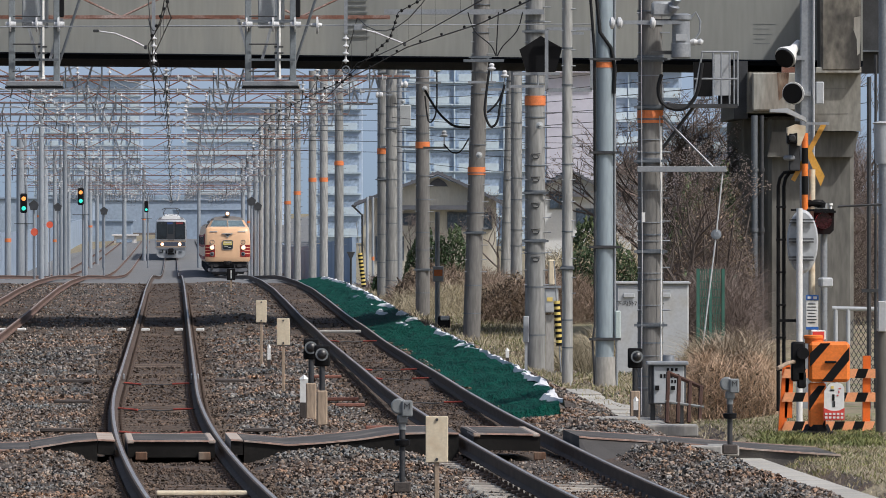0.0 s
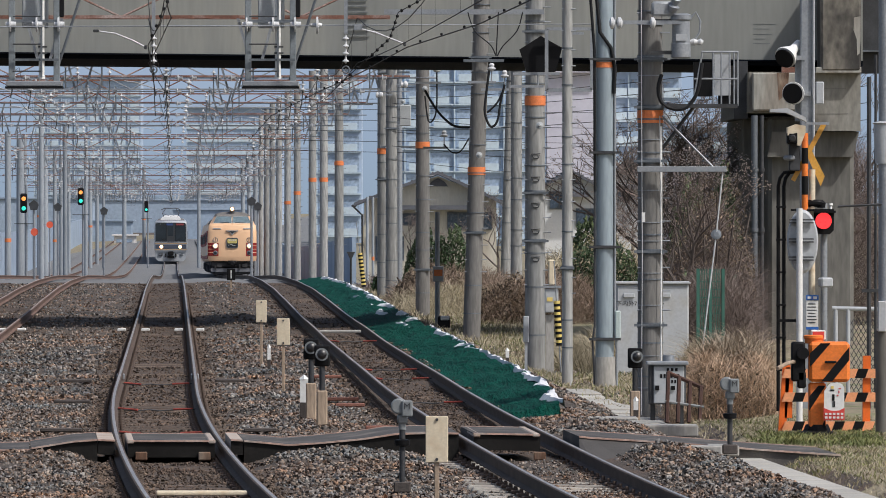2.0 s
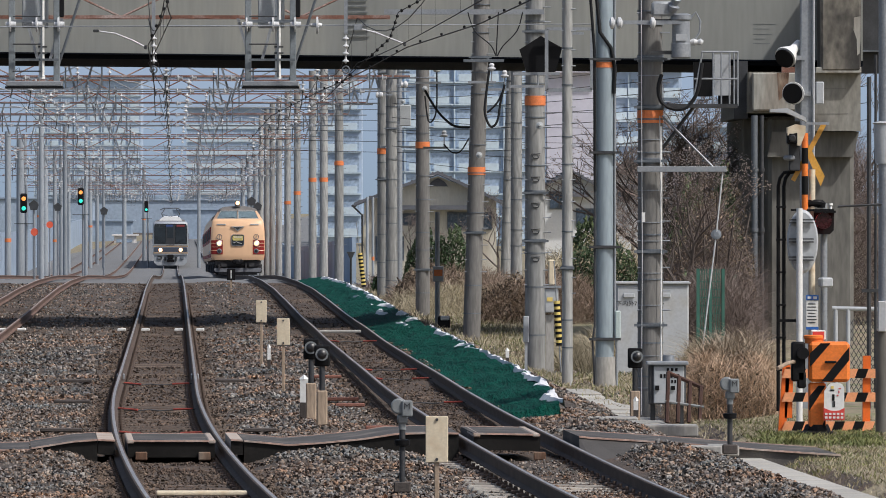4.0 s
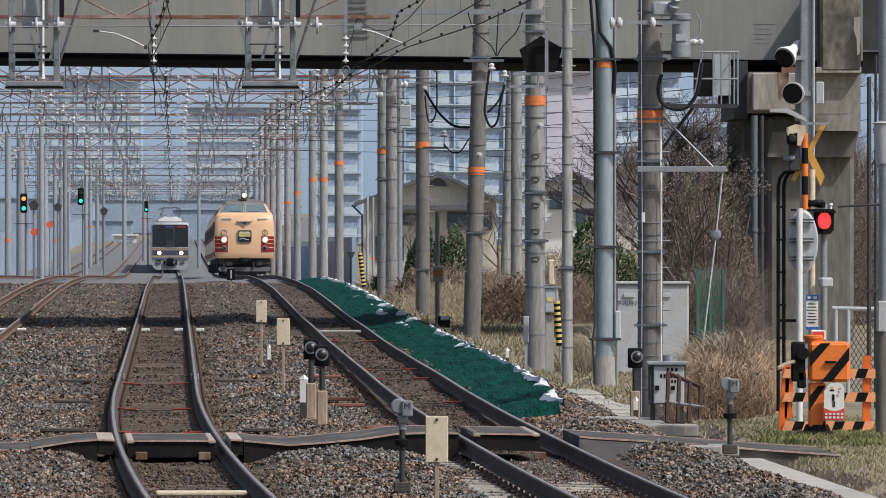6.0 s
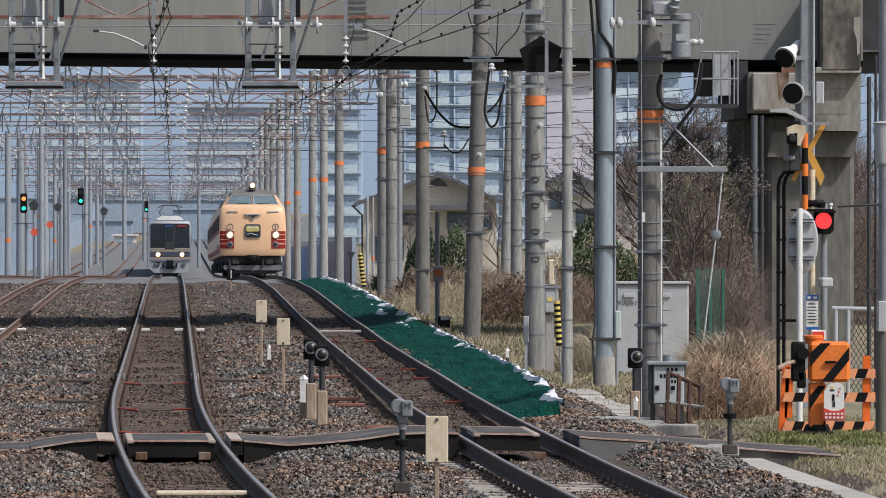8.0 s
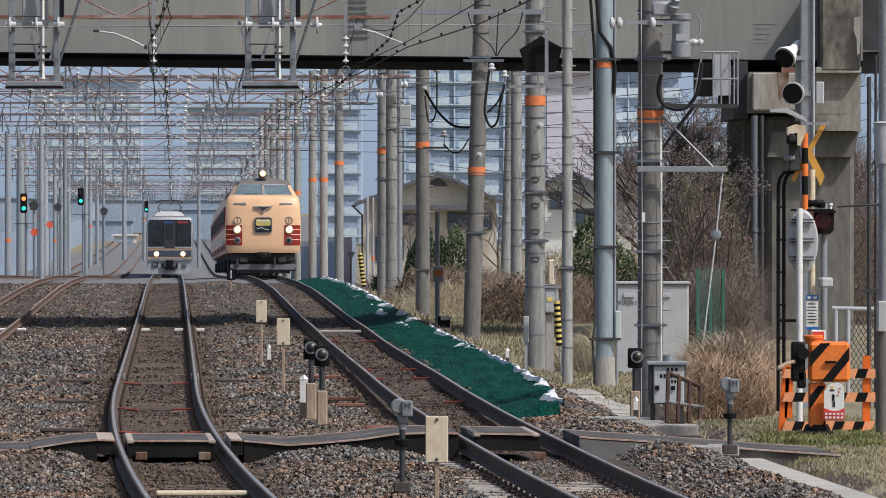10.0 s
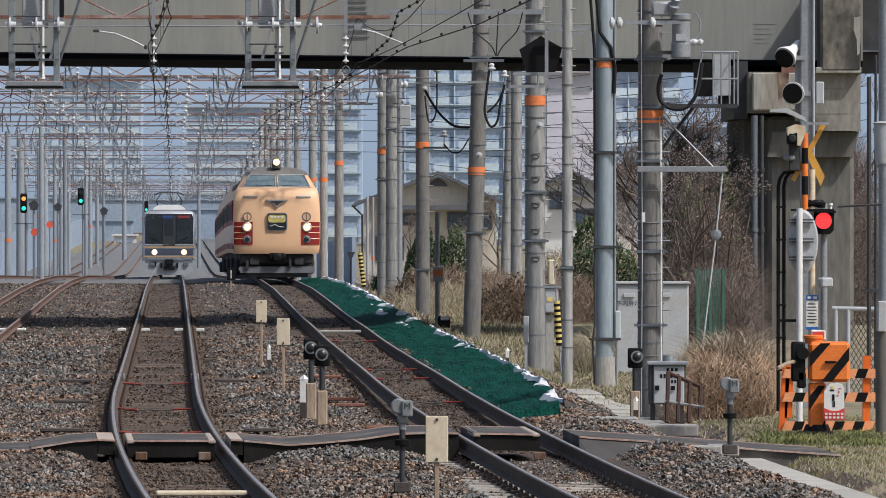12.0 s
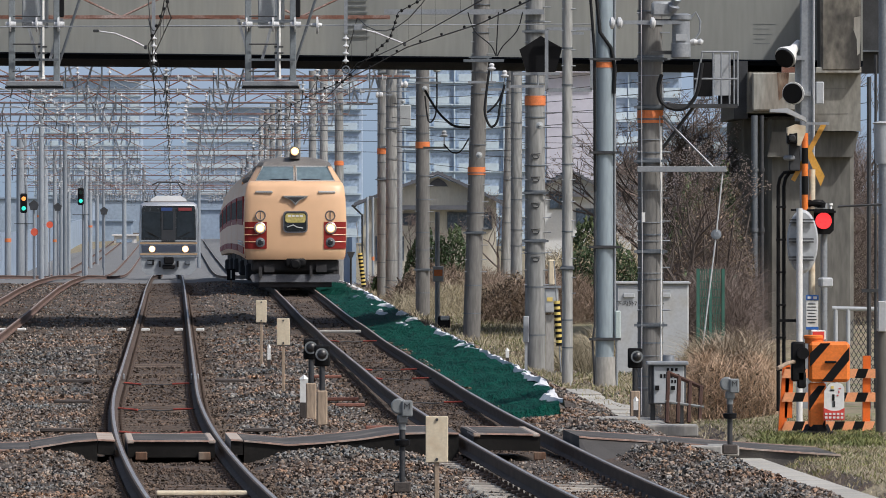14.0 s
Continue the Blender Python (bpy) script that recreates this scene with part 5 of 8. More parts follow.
def striped_guard(x0, x1, d, z0, z1, r, n):
    """A guy-wire guard with yellow and black bands."""
    gd = thing("guy_guard", "yellow and black striped guard on a guy wire", "guy guard", group="guy guards")
    a, b = Vector((x1, d, z0)), Vector((x0, d, z1))
    part("guy_wire", Build().tube([a + (a - b) * 0.6, b + (b - a) * 0.9], 0.012, 5), STEEL, gd)
    for i in range(n * 2):
        p, q = a.lerp(b, i / (2 * n)), a.lerp(b, (i + 1) / (2 * n))
        part("band", Build().cyl(p, q, r, n=10), HAZARDYELLOW if i % 2 else BLACK, gd)


equipment_by_pole()


def wire_fence():
    FENCE = material("green_mesh", (0.04, 0.13, 0.10), 0.7, vary=0.15, bump=0.1)
    fe = thing("net_fence", "green-painted mesh fence panel in the brush", "fence", pose(0, 125, -0.4))
    x0, x1, zt = 4.698, 5.167, 1.335 + 0.4
    for x in (x0, (x0 + x1) / 2, x1):
        part("post", Build().box((x, 0, zt / 2), (0.05, 0.05, zt)), FENCE, fe)
    for i in range(16):
        part("wire", Build().box((x0 + (x1 - x0) * i / 15, 0, zt / 2), (0.012, 0.012, zt)), FENCE, fe)
    for i in range(12):
        part("wire", Build().box(((x0 + x1) / 2, 0, zt * i / 12 + 0.05), (x1 - x0, 0.012, 0.012)), FENCE, fe)


wire_fence()


# ---- pole A: transformer, platform and bracket ----
def transformer():
    d = 90.6
    tr = thing("pole_transformer", "grey cylindrical pole transformer with fittings", "transformer", pose(3.179, d, 4.52))
    part("tank", Build().lathe((0, 0, 0), (0, 0, 1), [(0, 0.11), (0.02, 0.13), (0.2, 0.13), (0.21, 0.12), (0.5, 0.12), (0.52, 0.14), (0.58, 0.14), (0.6, 0.1)], 20), STEEL, tr)
    part("plate", Build().box((0.0, -0.125, 0.28), (0.14, 0.02, 0.09)), GREYBOX, tr)
    part("bracket", Build().box((-0.2, 0, 0.5), (0.4, 0.06, 0.05)).box((-0.2, 0, 0.08), (0.4, 0.06, 0.05)), DARKSTEEL, tr)
    part("lead", Build().tube([(0.1, 0, 0.5), (0.2, 0, 0.62), (0.26, 0, 0.5), (0.25, 0, 0.35), (0.18, 0, 0.24)], 0.014, 6), STEEL, tr)
    part("insulator", Build().lathe((0.12, 0, 0.22), (1, 0, 0), [(0, 0.03), (0.05, 0.05), (0.1, 0.03), (0.14, 0.05), (0.18, 0.02)], 10), PORCELAIN, tr)
    part("fittings", Build().box((-0.25, -0.1, 0.66), (0.3, 0.08, 0.2), rz=10, bev=0.03).lathe((-0.12, -0.12, 0.62), (0.3, -0.3, 1), [(0, 0.05), (0.08, 0.08), (0.1, 0.04), (0.18, 0.07), (0.22, 0.03)], 10), STEEL, tr)
    part("arm", Build().box((-0.45, -0.1, 0.48), (0.9, 0.05, 0.05)), STEEL, tr)
    for x in (-0.96, -0.86, -0.42):
        part("disc_insulator", Build().lathe((x, -0.15, 0.47), (1, 0, 0), [(0, 0.03), (0.02, 0.08), (0.05, 0.08), (0.08, 0.03)], 12), PORCELAIN, tr)


transformer()


def work_platform():
    d = 91.0
    x0, x1, zb, zt = 3.321, 3.943, 3.891, 4.611
    wp = thing("pole_platform", "grey railed work platform bracketed from a pole", "platform", pose(0, d, zb))
    part("floor", Build().box(((2.942 + x1) / 2, 0, 0), (x1 - 2.942, 0.6, 0.05)), DARKSTEEL, wp)
    h = zt - zb
    for x in (x1, x1 - 0.05, x1 - 0.11, x1 - 0.22, x1 - 0.33):
        part("baluster", Build().cyl((x, -0.28, 0), (x, -0.28, h), 0.011, n=6), STEEL, wp)
    part("handrail", Build().tube([(x0 + 0.14, -0.28, h), (x1, -0.28, h), (x1, 0.28, h)], 0.015, 6), STEEL, wp)
    part("mid_rail", Build().tube([(x0 + 0.04, -0.28, h * 0.5), (x1, -0.28, h * 0.5)], 0.013, 6), STEEL, wp)
    part("stay", Build().tube([(x0 + 0.02, -0.28, 0.02), (x0 + 0.15, -0.28, h)], 0.013, 6), STEEL, wp)
    part("strut", Build().tube([(x0 + 0.05, 0, 0), (2.836, 0, 3.178 - zb)], 0.025, 6), DARKSTEEL, wp)
    part("panel", Build().box((3.754, 0.1, h * 0.58), (0.22, 0.05, 0.55)), GREYBOX, wp, "pale grey panel")
    part("signal_back", Build().box((3.503, 0.15, h * 0.5), (0.27, 0.1, 0.46)).box((3.799, 0.16, h * 0.18), (0.2, 0.1, 0.3)), BLACK, wp, "black signal backplate")
    br = thing("pulley_bracket", "grey steel bracket arm with a rope and weight ring", "bracket", pose(0, 90.8, 0))
    part("arm", Build().box((3.193, -0.1, 3.041), (1.196, 0.06, 0.075), bev=0.006), STEEL, br)
    part("stay", Build().tube([(3.617, 0.05, 3.071), (2.936, 0.05, 3.759)], 0.016, 6), STEEL, br)
    rope = [(3.746, -0.1, 3.041), (3.655, -0.1, 2.17), (3.428, -0.1, 0.279)]
    part("rope", Build().tube(rope, 0.01, 6), PORCELAIN, br, "white rope")
    part("ring", Build().lathe((3.655, -0.08, 2.163), (0, -1, 0.3), [(0, 0.03), (0.015, 0.07), (0.03, 0.07), (0.04, 0.035)], 18), FRAMESTEEL, br)


work_platform()


def signal_back():
    """A pentagon-backed colour-light signal seen against the girder, with its access cage."""
    d = 116.0
    sg = thing("railway_signal", "black five-sided signal backplate with a grey access cage", "signal", pose(1.672, d, 0))
    z = lambda a: a
    pts = [(-0.367, 5.184), (-0.242, 4.798), (0.251, 4.798), (0.367, 5.213), (0.0, 5.416)]
    part("backplate", Build().prism(pts, -0.03, 0.05), BLACK, sg)
    x0, x1 = 0.097, 0.87
    part("upright", Build().box((x0, -0.2, 5.01), (0.06, 0.05, 1.0439999999999996)), STEEL, sg)
    part("upright", Build().box((x1, -0.2, 5.01), (0.06, 0.05, 1.0439999999999996)), STEEL, sg)
    part("rail", Build().box(((x0 + x1) / 2, -0.2, 5.532), (x1 - x0, 0.05, 0.05)), STEEL, sg)
    part("rail", Build().box(((x0 + x1) / 2, -0.2, 4.488), (x1 - x0, 0.05, 0.06)), STEEL, sg)
    part("rail", Build().box((0.58, -0.2, 5.455), (0.3, 0.05, 0.04)), STEEL, sg)
    part("bracket", Build().box((-0.077, 0.1, 4.769), (0.8, 0.3, 0.05)), STEEL, sg)


signal_back()


# ---- level crossing equipment ----
REDLENS = material("red_lamp_glow", (0.5, 0.02, 0.02), 0.35, bump=0, emit=(1.0, 0.04, 0.045), power=1.15)
REDDARK = material("red_lamp_dark", (0.035, 0.004, 0.006), 0.3, bump=0)
SIGNYELLOW = material("crossbuck_yellow", (0.62, 0.33, 0.06), 0.5, vary=0.1, bump=0.05)
BLUESIGN = material("blue_sign", (0.03, 0.13, 0.45), 0.5, vary=0.05, bump=0)
REDSIGN = material("red_sign", (0.62, 0.06, 0.05), 0.5, vary=0.05, bump=0)


def barrier_machine():
    d = 79.0
    bm_ = thing("barrier_machine", "orange crossing barrier machine with black diagonal stripes", "barrier machine", pose(4.45, d, -0.085))
    z0 = -0.085
    hx0, hx1 = -0.191, 0.283
    hz0, hz1 = 0.521 - z0, 0.988 - z0
    hs = part("housing", Build().box(((hx0 + hx1) / 2, 0.0, (hz0 + hz1) / 2), (hx1 - hx0, 0.34, hz1 - hz0), bev=0.035), ORANGE, bm_)
    fy = -0.176
    w, h = hx1 - hx0, hz1 - hz0
    for u in (0.04, 0.52):
        x = hx0 + w * u
        pts = [(x, hz0 + h * (0.36 if u < 0.1 else 0.02)), (x + w * (0.0 if u < 0.1 else 0.24), hz0 + h * (0.66 if u < 0.1 else 0.02)), (hx0 + w * min(0.97, u + 0.56), hz0 + h * (0.97 if u < 0.1 else 0.62)), (hx0 + w * min(0.97, u + 0.3), hz0 + h * 0.97)]
        if u > 0.1:
            pts = [(hx0 + w * 0.3, hz0 + h * 0.02), (hx0 + w * 0.56, hz0 + h * 0.02), (hx0 + w * 0.985, hz0 + h * 0.55), (hx0 + w * 0.985, hz0 + h * 0.88)]
        else:
            pts = [(hx0 + w * 0.02, hz0 + h * 0.38), (hx0 + w * 0.02, hz0 + h * 0.72), (hx0 + w * 0.28, hz0 + h * 0.97), (hx0 + w * 0.52, hz0 + h * 0.97)]
        part("stripe", Build().prism(pts, fy - 0.004, fy + 0.02), BLACK, hs)
    part("handle", Build().box((hx0 + w * 0.52, fy - 0.02, hz0 + h * 0.5), (0.14, 0.03, 0.03), bev=0.008), BLACK, hs)
    part("cap", Build().lathe((-0.125, 0, hz1 - 0.02), (0, 0, 1), [(0, 0.11), (0.05, 0.11), (0.06, 0.125), (0.09, 0.125), (0.1, 0.1)], 18), ORANGE, bm_)
    cx = -0.092
    col = part("column", Build().box((cx, 0, hz0 / 2 + 0.02), (0.198, 0.22, hz0 - 0.06), bev=0.02), ORANGE, bm_)
    cw = 0.198 / 2
    part("stripe", Build().prism([(cx - cw * 0.97, hz0 * 0.45), (cx - cw * 0.97, hz0 * 0.72), (cx + cw * 0.1, hz0 * 0.93), (cx + cw * 0.95, hz0 * 0.93)], -0.116, -0.1), BLACK, col)
    part("stripe", Build().prism([(cx + cw * 0.2, hz0 * 0.06), (cx + cw * 0.95, hz0 * 0.06), (cx + cw * 0.95, hz0 * 0.3)], -0.116, -0.1), BLACK, col)
    part("base", Build().lathe((cx, 0, -0.02), (0, 0, 1), [(0, 0.24), (0.04, 0.23), (0.06, 0.16), (0.13, 0.13)], 8), BLACK, bm_)
    part("plinth", Build().box((cx + 0.02, 0.05, -0.1), (0.62, 0.44, 0.14), bev=0.02), STAINED, bm_)
    part("arm_pivot", Build().box((-0.316, -0.05, 0.758 - z0), (0.16, 0.2, 0.46), bev=0.02).box((-0.277, -0.1, 0.547 - z0), (0.1, 0.1, 0.2), bev=0.02).lathe((-0.263, -0.12, 0.857 - z0), (0, -1, 0), [(0, 0.07), (0.08, 0.07)], 14), BLACK, bm_)
    lamp = part("top_lamp", Build().box((-0.079, 0, 1.067 - z0), (0.17, 0.12, 0.11), bev=0.01), WHITE, bm_, "white-framed red reflector")
    part("lens", Build().box((-0.079, -0.06, 1.067 - z0), (0.13, 0.02, 0.08)), REDSIGN, lamp)
    sg = part("warning_sign", Build().prism([(-0.025, 0.19 - z0), (-0.02, 0.42 - z0), (0.03, 0.49 - z0), (0.06, 0.512 - z0), (0.16, 0.512 - z0), (0.19, 0.495 - z0), (0.212, 0.46 - z0), (0.212, 0.19 - z0)], -0.24, -0.22), WHITE, bm_, "white warning board with red strip")
    part("red_strip", Build().prism([(-0.028, 0.08 - z0), (-0.028, 0.225 - z0), (0.04, 0.196 - z0), (0.1, 0.186 - z0), (0.16, 0.196 - z0), (0.215, 0.225 - z0), (0.215, 0.08 - z0)], -0.246, -0.224), REDSIGN, sg)
    for x, z, w_, h_, mt in ((0.072, 0.462, 0.035, 0.03, HAZARDYELLOW), (0.072, 0.43, 0.05, 0.014, BLACK), (0.085, 0.345, 0.028, 0.075, BLACK), (0.082, 0.27, 0.012, 0.07, BLACK), (0.1, 0.27, 0.01, 0.07, BLACK), (0.16, 0.45, 0.03, 0.008, REDSIGN), (0.15, 0.41, 0.012, 0.03, REDSIGN), (0.135, 0.37, 0.02, 0.012, REDSIGN)):
        part("mark", Build().box((x, -0.243, z - z0), (w_, 0.006, h_), bev=0.001), mt, sg)
    for i in range(5):
        for j in range(2):
            part("mark", Build().box((0.002 + 0.046 * i, -0.249, 0.112 - z0 + 0.042 * j), (0.03, 0.006, 0.024)), WHITE, sg)
    part("barrier_arm", Build().tube([(-0.34, -0.1, 0.765 - z0), (-0.46, -0.3, 0.74 - z0), (-0.58, -0.55, 0.69 - z0)], 0.024, 8), WOODPOST, bm_, "dirty yellow barrier arm stub")


barrier_machine()


def striped_fence():
    d = 81.0
    fe = thing("crossing_fence", "orange and black striped crossing fence with orange posts", "fence", pose(0, d, 0))
    FLUO = material("fluorescent_orange", (0.85, 0.16, 0.02), 0.5, vary=0.08, bump=0.05)
    PALEO = material("faded_orange", (0.85, 0.36, 0.17), 0.5, vary=0.1, bump=0.05)
    for a, b in (((4.043, -0.223), (4.104, 0.675)), ((5.056, -0.25), (5.062, 0.776)), ((4.124, 0.034), (4.138, 0.641))):
        w = 0.045
        part("post", Build().prism([(a[0] - w, a[1]), (a[0] + w, a[1]), (b[0] + w, b[1]), (b[0] - w, b[1])], -0.05, 0.05), FLUO, fe)
    for z, x0, x1 in ((0.567, 4.063, 5.184), (0.284, 4.063, 5.184), (-0.061, 4.063, 5.137)):
        n = 9
        for i in range(n):
            xa, xb = x0 + (x1 - x0) * i / n, x0 + (x1 - x0) * (i + 1) / n
            sk = 0.02
            part("rail_piece", Build().prism([(xa - sk, z - 0.055), (xb - sk, z - 0.055), (xb + sk, z + 0.055), (xa + sk, z + 0.055)], -0.085, -0.056), PALEO if i % 2 == 0 else BLACK, fe)


striped_fence()


def crossing_mast():
    d = 83.0
    z0 = -0.15
    ms = thing("crossing_signal", "level crossing warning mast with crossbuck and red lamp", "crossing signal", pose(0, d, z0))
    Zf = lambda z: z - z0
    part("mast", Build().cyl((4.517, 0, 0), (4.517, 0, Zf(3.011)), 0.04, n=14), CREAMBOARD, ms, "cream-painted mast")
    part("mast", Build().cyl((4.669, 0.1, 0), (4.669, 0.1, Zf(2.596)), 0.042, n=14), STEEL, ms, "grey steel mast")
    segs = ((3.274, 3.454, 0), (3.08, 3.274, 1), (2.928, 3.08, 0), (2.7, 2.928, 1), (2.513, 2.7, 0), (2.181, 2.513, 1))
    for lo, hi, m in segs:
        part("striped_tube", Build().cyl((4.427, -0.05, Zf(lo)), (4.427, -0.05, Zf(hi)), 0.04, n=14), BLACK if m else ORANGE, ms)
    xb = [(4.71, 3.585), (4.489, 3.129), (4.627, 2.79)]
    part("crossbuck_board", Build().prism([(xb[0][0], Zf(xb[0][1])), (4.309, Zf(2.859)), (4.261, Zf(2.887)), (4.641, Zf(3.585))], 0.02, 0.04), SIGNYELLOW, ms, "yellow crossbuck board")
    part("crossbuck_board", Build().prism([(4.302, Zf(3.523)), (4.357, Zf(3.551)), (4.676, Zf(2.928)), (4.627, Zf(2.804))], 0.045, 0.065), SIGNYELLOW, ms, "yellow crossbuck board")
    part("cross_bar", Build().box((4.517, -0.05, Zf(2.513)), (0.526, 0.06, 0.025)), BLACK, ms)
    hood = part("lamp_housing", Build().prism([(4.537, Zf(2.486)), (4.786, Zf(2.486)), (4.779, Zf(2.264)), (4.731, Zf(2.216)), (4.537, Zf(2.216))], -0.06, 0.06), BLACK, ms, "black lamp housing")
    part("visor", Build().prism([(4.537, Zf(2.506)), (4.793, Zf(2.506)), (4.793, Zf(2.479)), (4.537, Zf(2.479))], -0.26, 0.06), BLACK, hood)
    part("fitting", Build().box((4.551, 0, Zf(2.596)), (0.22, 0.12, 0.09), bev=0.03).lathe((4.627, 0, Zf(2.541)), (0, 0, 1), [(0, 0.05), (0.06, 0.06), (0.1, 0.02)], 12), BLACK, ms)
    part("beacon", Build().lathe((4.745, 0, Zf(2.506)), (0, 0, 1), [(0, 0.018), (0.06, 0.018), (0.065, 0.03), (0.09, 0.025)], 10), WHITE, ms)
    part("notice", Build().box((4.517, -0.07, Zf(1.248)), (0.145, 0.015, 0.332)), WHITE, ms, "white notice with unreadable lines")
    part("notice_header", Build().box((4.517, -0.07, Zf(1.441)), (0.152, 0.015, 0.069)).box((4.517, -0.07, Zf(1.068)), (0.152, 0.015, 0.035)), BLUESIGN, ms)
    for k in range(7):
        part("text_line", Build().box((4.51, -0.0795, Zf(1.365) - 0.038 * k), (0.09 + 0.015 * ((k * 7) % 3), 0.003, 0.012)), DARKSTEEL, ms)
    for k in (-1, 1):
        part("text_line", Build().box((4.517 + 0.035 * k, -0.0795, Zf(1.441)), (0.045, 0.003, 0.03)), WHITE, ms)
    part("box_lamp", Build().box((4.676, -0.1, Zf(1.628)), (0.16, 0.14, 0.12), rz=20, bev=0.02), GREYBOX, ms)
    cb = part("camera_box", Build().prism([(4.2, Zf(3.42)), (4.2, Zf(3.52)), (4.3, Zf(3.56)), (4.42, Zf(3.54)), (4.42, Zf(3.46)), (4.36, Zf(3.3)), (4.32, Zf(3.3)), (4.32, Zf(3.46))], -0.35, -0.05), CREAMBOARD, ms, "pale surveillance camera hood")
    part("camera_body", Build().box((4.26, -0.2, Zf(3.39)), (0.13, 0.3, 0.15), bev=0.02), BLACK, cb)
    part("camera_glass", Build().lathe((4.26, -0.351, Zf(3.39)), (0, -1, 0), [(0, 0.045), (0.02, 0.045), (0.025, 0.03)], 14), LENS, cb)
    part("floodlight", Build().prism([(3.991, Zf(3.744)), (4.205, Zf(3.758)), (4.427, Zf(3.648)), (4.441, Zf(3.592)), (4.192, Zf(3.703)), (3.998, Zf(3.71))], -0.2, 0.1), GREYBOX, ms, "flat pale floodlight")
    part("bracket", Build().box((4.579, -0.05, Zf(3.572)), (0.29, 0.05, 0.03)), STEEL, ms)
    part("case", Build().box((4.302, 0, Zf(3.184)), (0.138, 0.12, 0.387), bev=0.015), DARKSTEEL, ms)
    part("small_lamp", Build().box((4.233, -0.1, Zf(3.15)), (0.12, 0.14, 0.06), rz=-20, bev=0.02), STEEL, ms)
    for x in (4.109, 4.178):
        r = 0.022
        part("conduit", Build().tube([(x, 0.1, 0.2), (x, 0.1, Zf(2.804)), (x + 0.02, 0.1, Zf(2.901)), (x + 0.07, 0.1, Zf(2.97)), (4.344, 0.1, Zf(2.99))], r, 8), BLACK, ms, "black flexible conduit")
    for k in range(6):
        part("conduit_clip", Build().box((4.143, 0.09, 0.7 + 0.4 * k), (0.124, 0.05, 0.025)), BLACK, ms)
    part("conduit_arm", Build().box((4.226, 0.09, Zf(1.158)), (0.277, 0.04, 0.035)), BLACK, ms)
    # the lamp drum: one face glows, the other is dark; it is turned to flash
    dr = Build()
    n = 24
    dr.lathe((0, -0.035, 0), (0, 1, 0), [(0, 0.098), (0.03, 0.1), (0.04, 0.1)], n)
    m = len(dr.f)
    dr.slot = 1
    dr.lathe((0, 0.006, 0), (0, 1, 0), [(0, 0.1), (0.03, 0.098)], n)
    lens = part("lamp_drum", dr, [REDLENS, REDDARK], ms, "red flashing lamp, bright on one face")
    return lens, Vector((4.648, -0.19, Zf(2.382)))


drum, drum_at = crossing_mast()


def mirror_post():
    mp = thing("round_mirror", "round grey mirror on a white post, seen from behind", "traffic mirror", pose(4.312, 82, -0.1))
    zc = 2.133 + 0.1
    part("post", Build().cyl((0, 0, 0), (0, 0, 2.536 + 0.1), 0.038, n=14), WHITE, mp, "white-painted steel post")
    b = Build()
    n = 28
    ring = lambda s, y: [(0.041 + s * 0.191 * math.cos(k * math.tau / n), y, zc + s * 0.39 * math.sin(k * math.tau / n)) for k in range(n)]
    r0, r1, r2 = ring(0.9, 0.07), ring(1.0, 0.1), ring(0.97, 0.14)
    b.add(r0 + r1 + r2, [tuple(range(n))] + [(k, (k + 1) % n, n + (k + 1) % n, n + k) for k in range(n)] + [(n + k, n + (k + 1) % n, 2 * n + (k + 1) % n, 2 * n + k) for k in range(n)] + [tuple(range(2 * n, 3 * n))])
    part("back", b, GREYBOX, mp, "grey dished back")
    for z in (2.379, 2.147, 1.928):
        for o in (-0.018, 0.018):
            part("bracket", Build().box((0.021, 0.03, z + 0.1 + o), (0.301, 0.03, 0.016)), DARKSTEEL, mp)


mirror_post()


def speaker_pole():
    d = 95.0
    sp = thing("speaker_pole", "grey box-section pole with two white horn loudspeakers", "loudspeaker pole", pose(0, d, -0.3))
    part("pole", Build().box((5.098, 0, 3.3), (0.19, 0.18, 6.9), bev=0.015), STEEL, sp)
    part("conduit", Build().cyl((5.185, -0.12, 1.0), (5.185, -0.12, 6.8), 0.018, n=8), GREYBOX, sp)
    part("box", Build().box((5.272, -0.05, 4.125 + 0.3), (0.119, 0.12, 0.317), bev=0.015), GREYBOX, sp)

    def horn(x, z, r, axis, tail):
        ax = Vector(axis).normalized()
        h = part("horn_speaker", Build().lathe((x, -0.2, z), -ax, [(0, r), (0.02, r * 1.02), (0.1, r * 0.8), (0.2, r * 0.5), (0.26, r * 0.42), (0.42, r * 0.4), (0.44, r * 0.2)], 22), WHITE, sp, "white horn loudspeaker")
        part("mouth", Build().lathe(Vector((x, -0.2, z)) + ax * 0.03, -ax, [(0, r * 0.9), (0.02, r * 0.88)], 22), BLACK, h)
        part("bracket", Build().box((tail, -0.1, z), (0.16, 0.05, 0.06)), STEEL, h)
    horn(4.782, 4.616 + 0.3, 0.158, (-0.5, -0.72, -0.48), 4.987)
    horn(4.893, 4.117 + 0.3, 0.158, (-0.32, -0.95, -0.1), 5.067)
    st = part("notice_pole", Build().box((4.972, 0.05, 4.165 + 0.3), (0.079, 0.05, 0.871)), STEEL, sp)


speaker_pole()


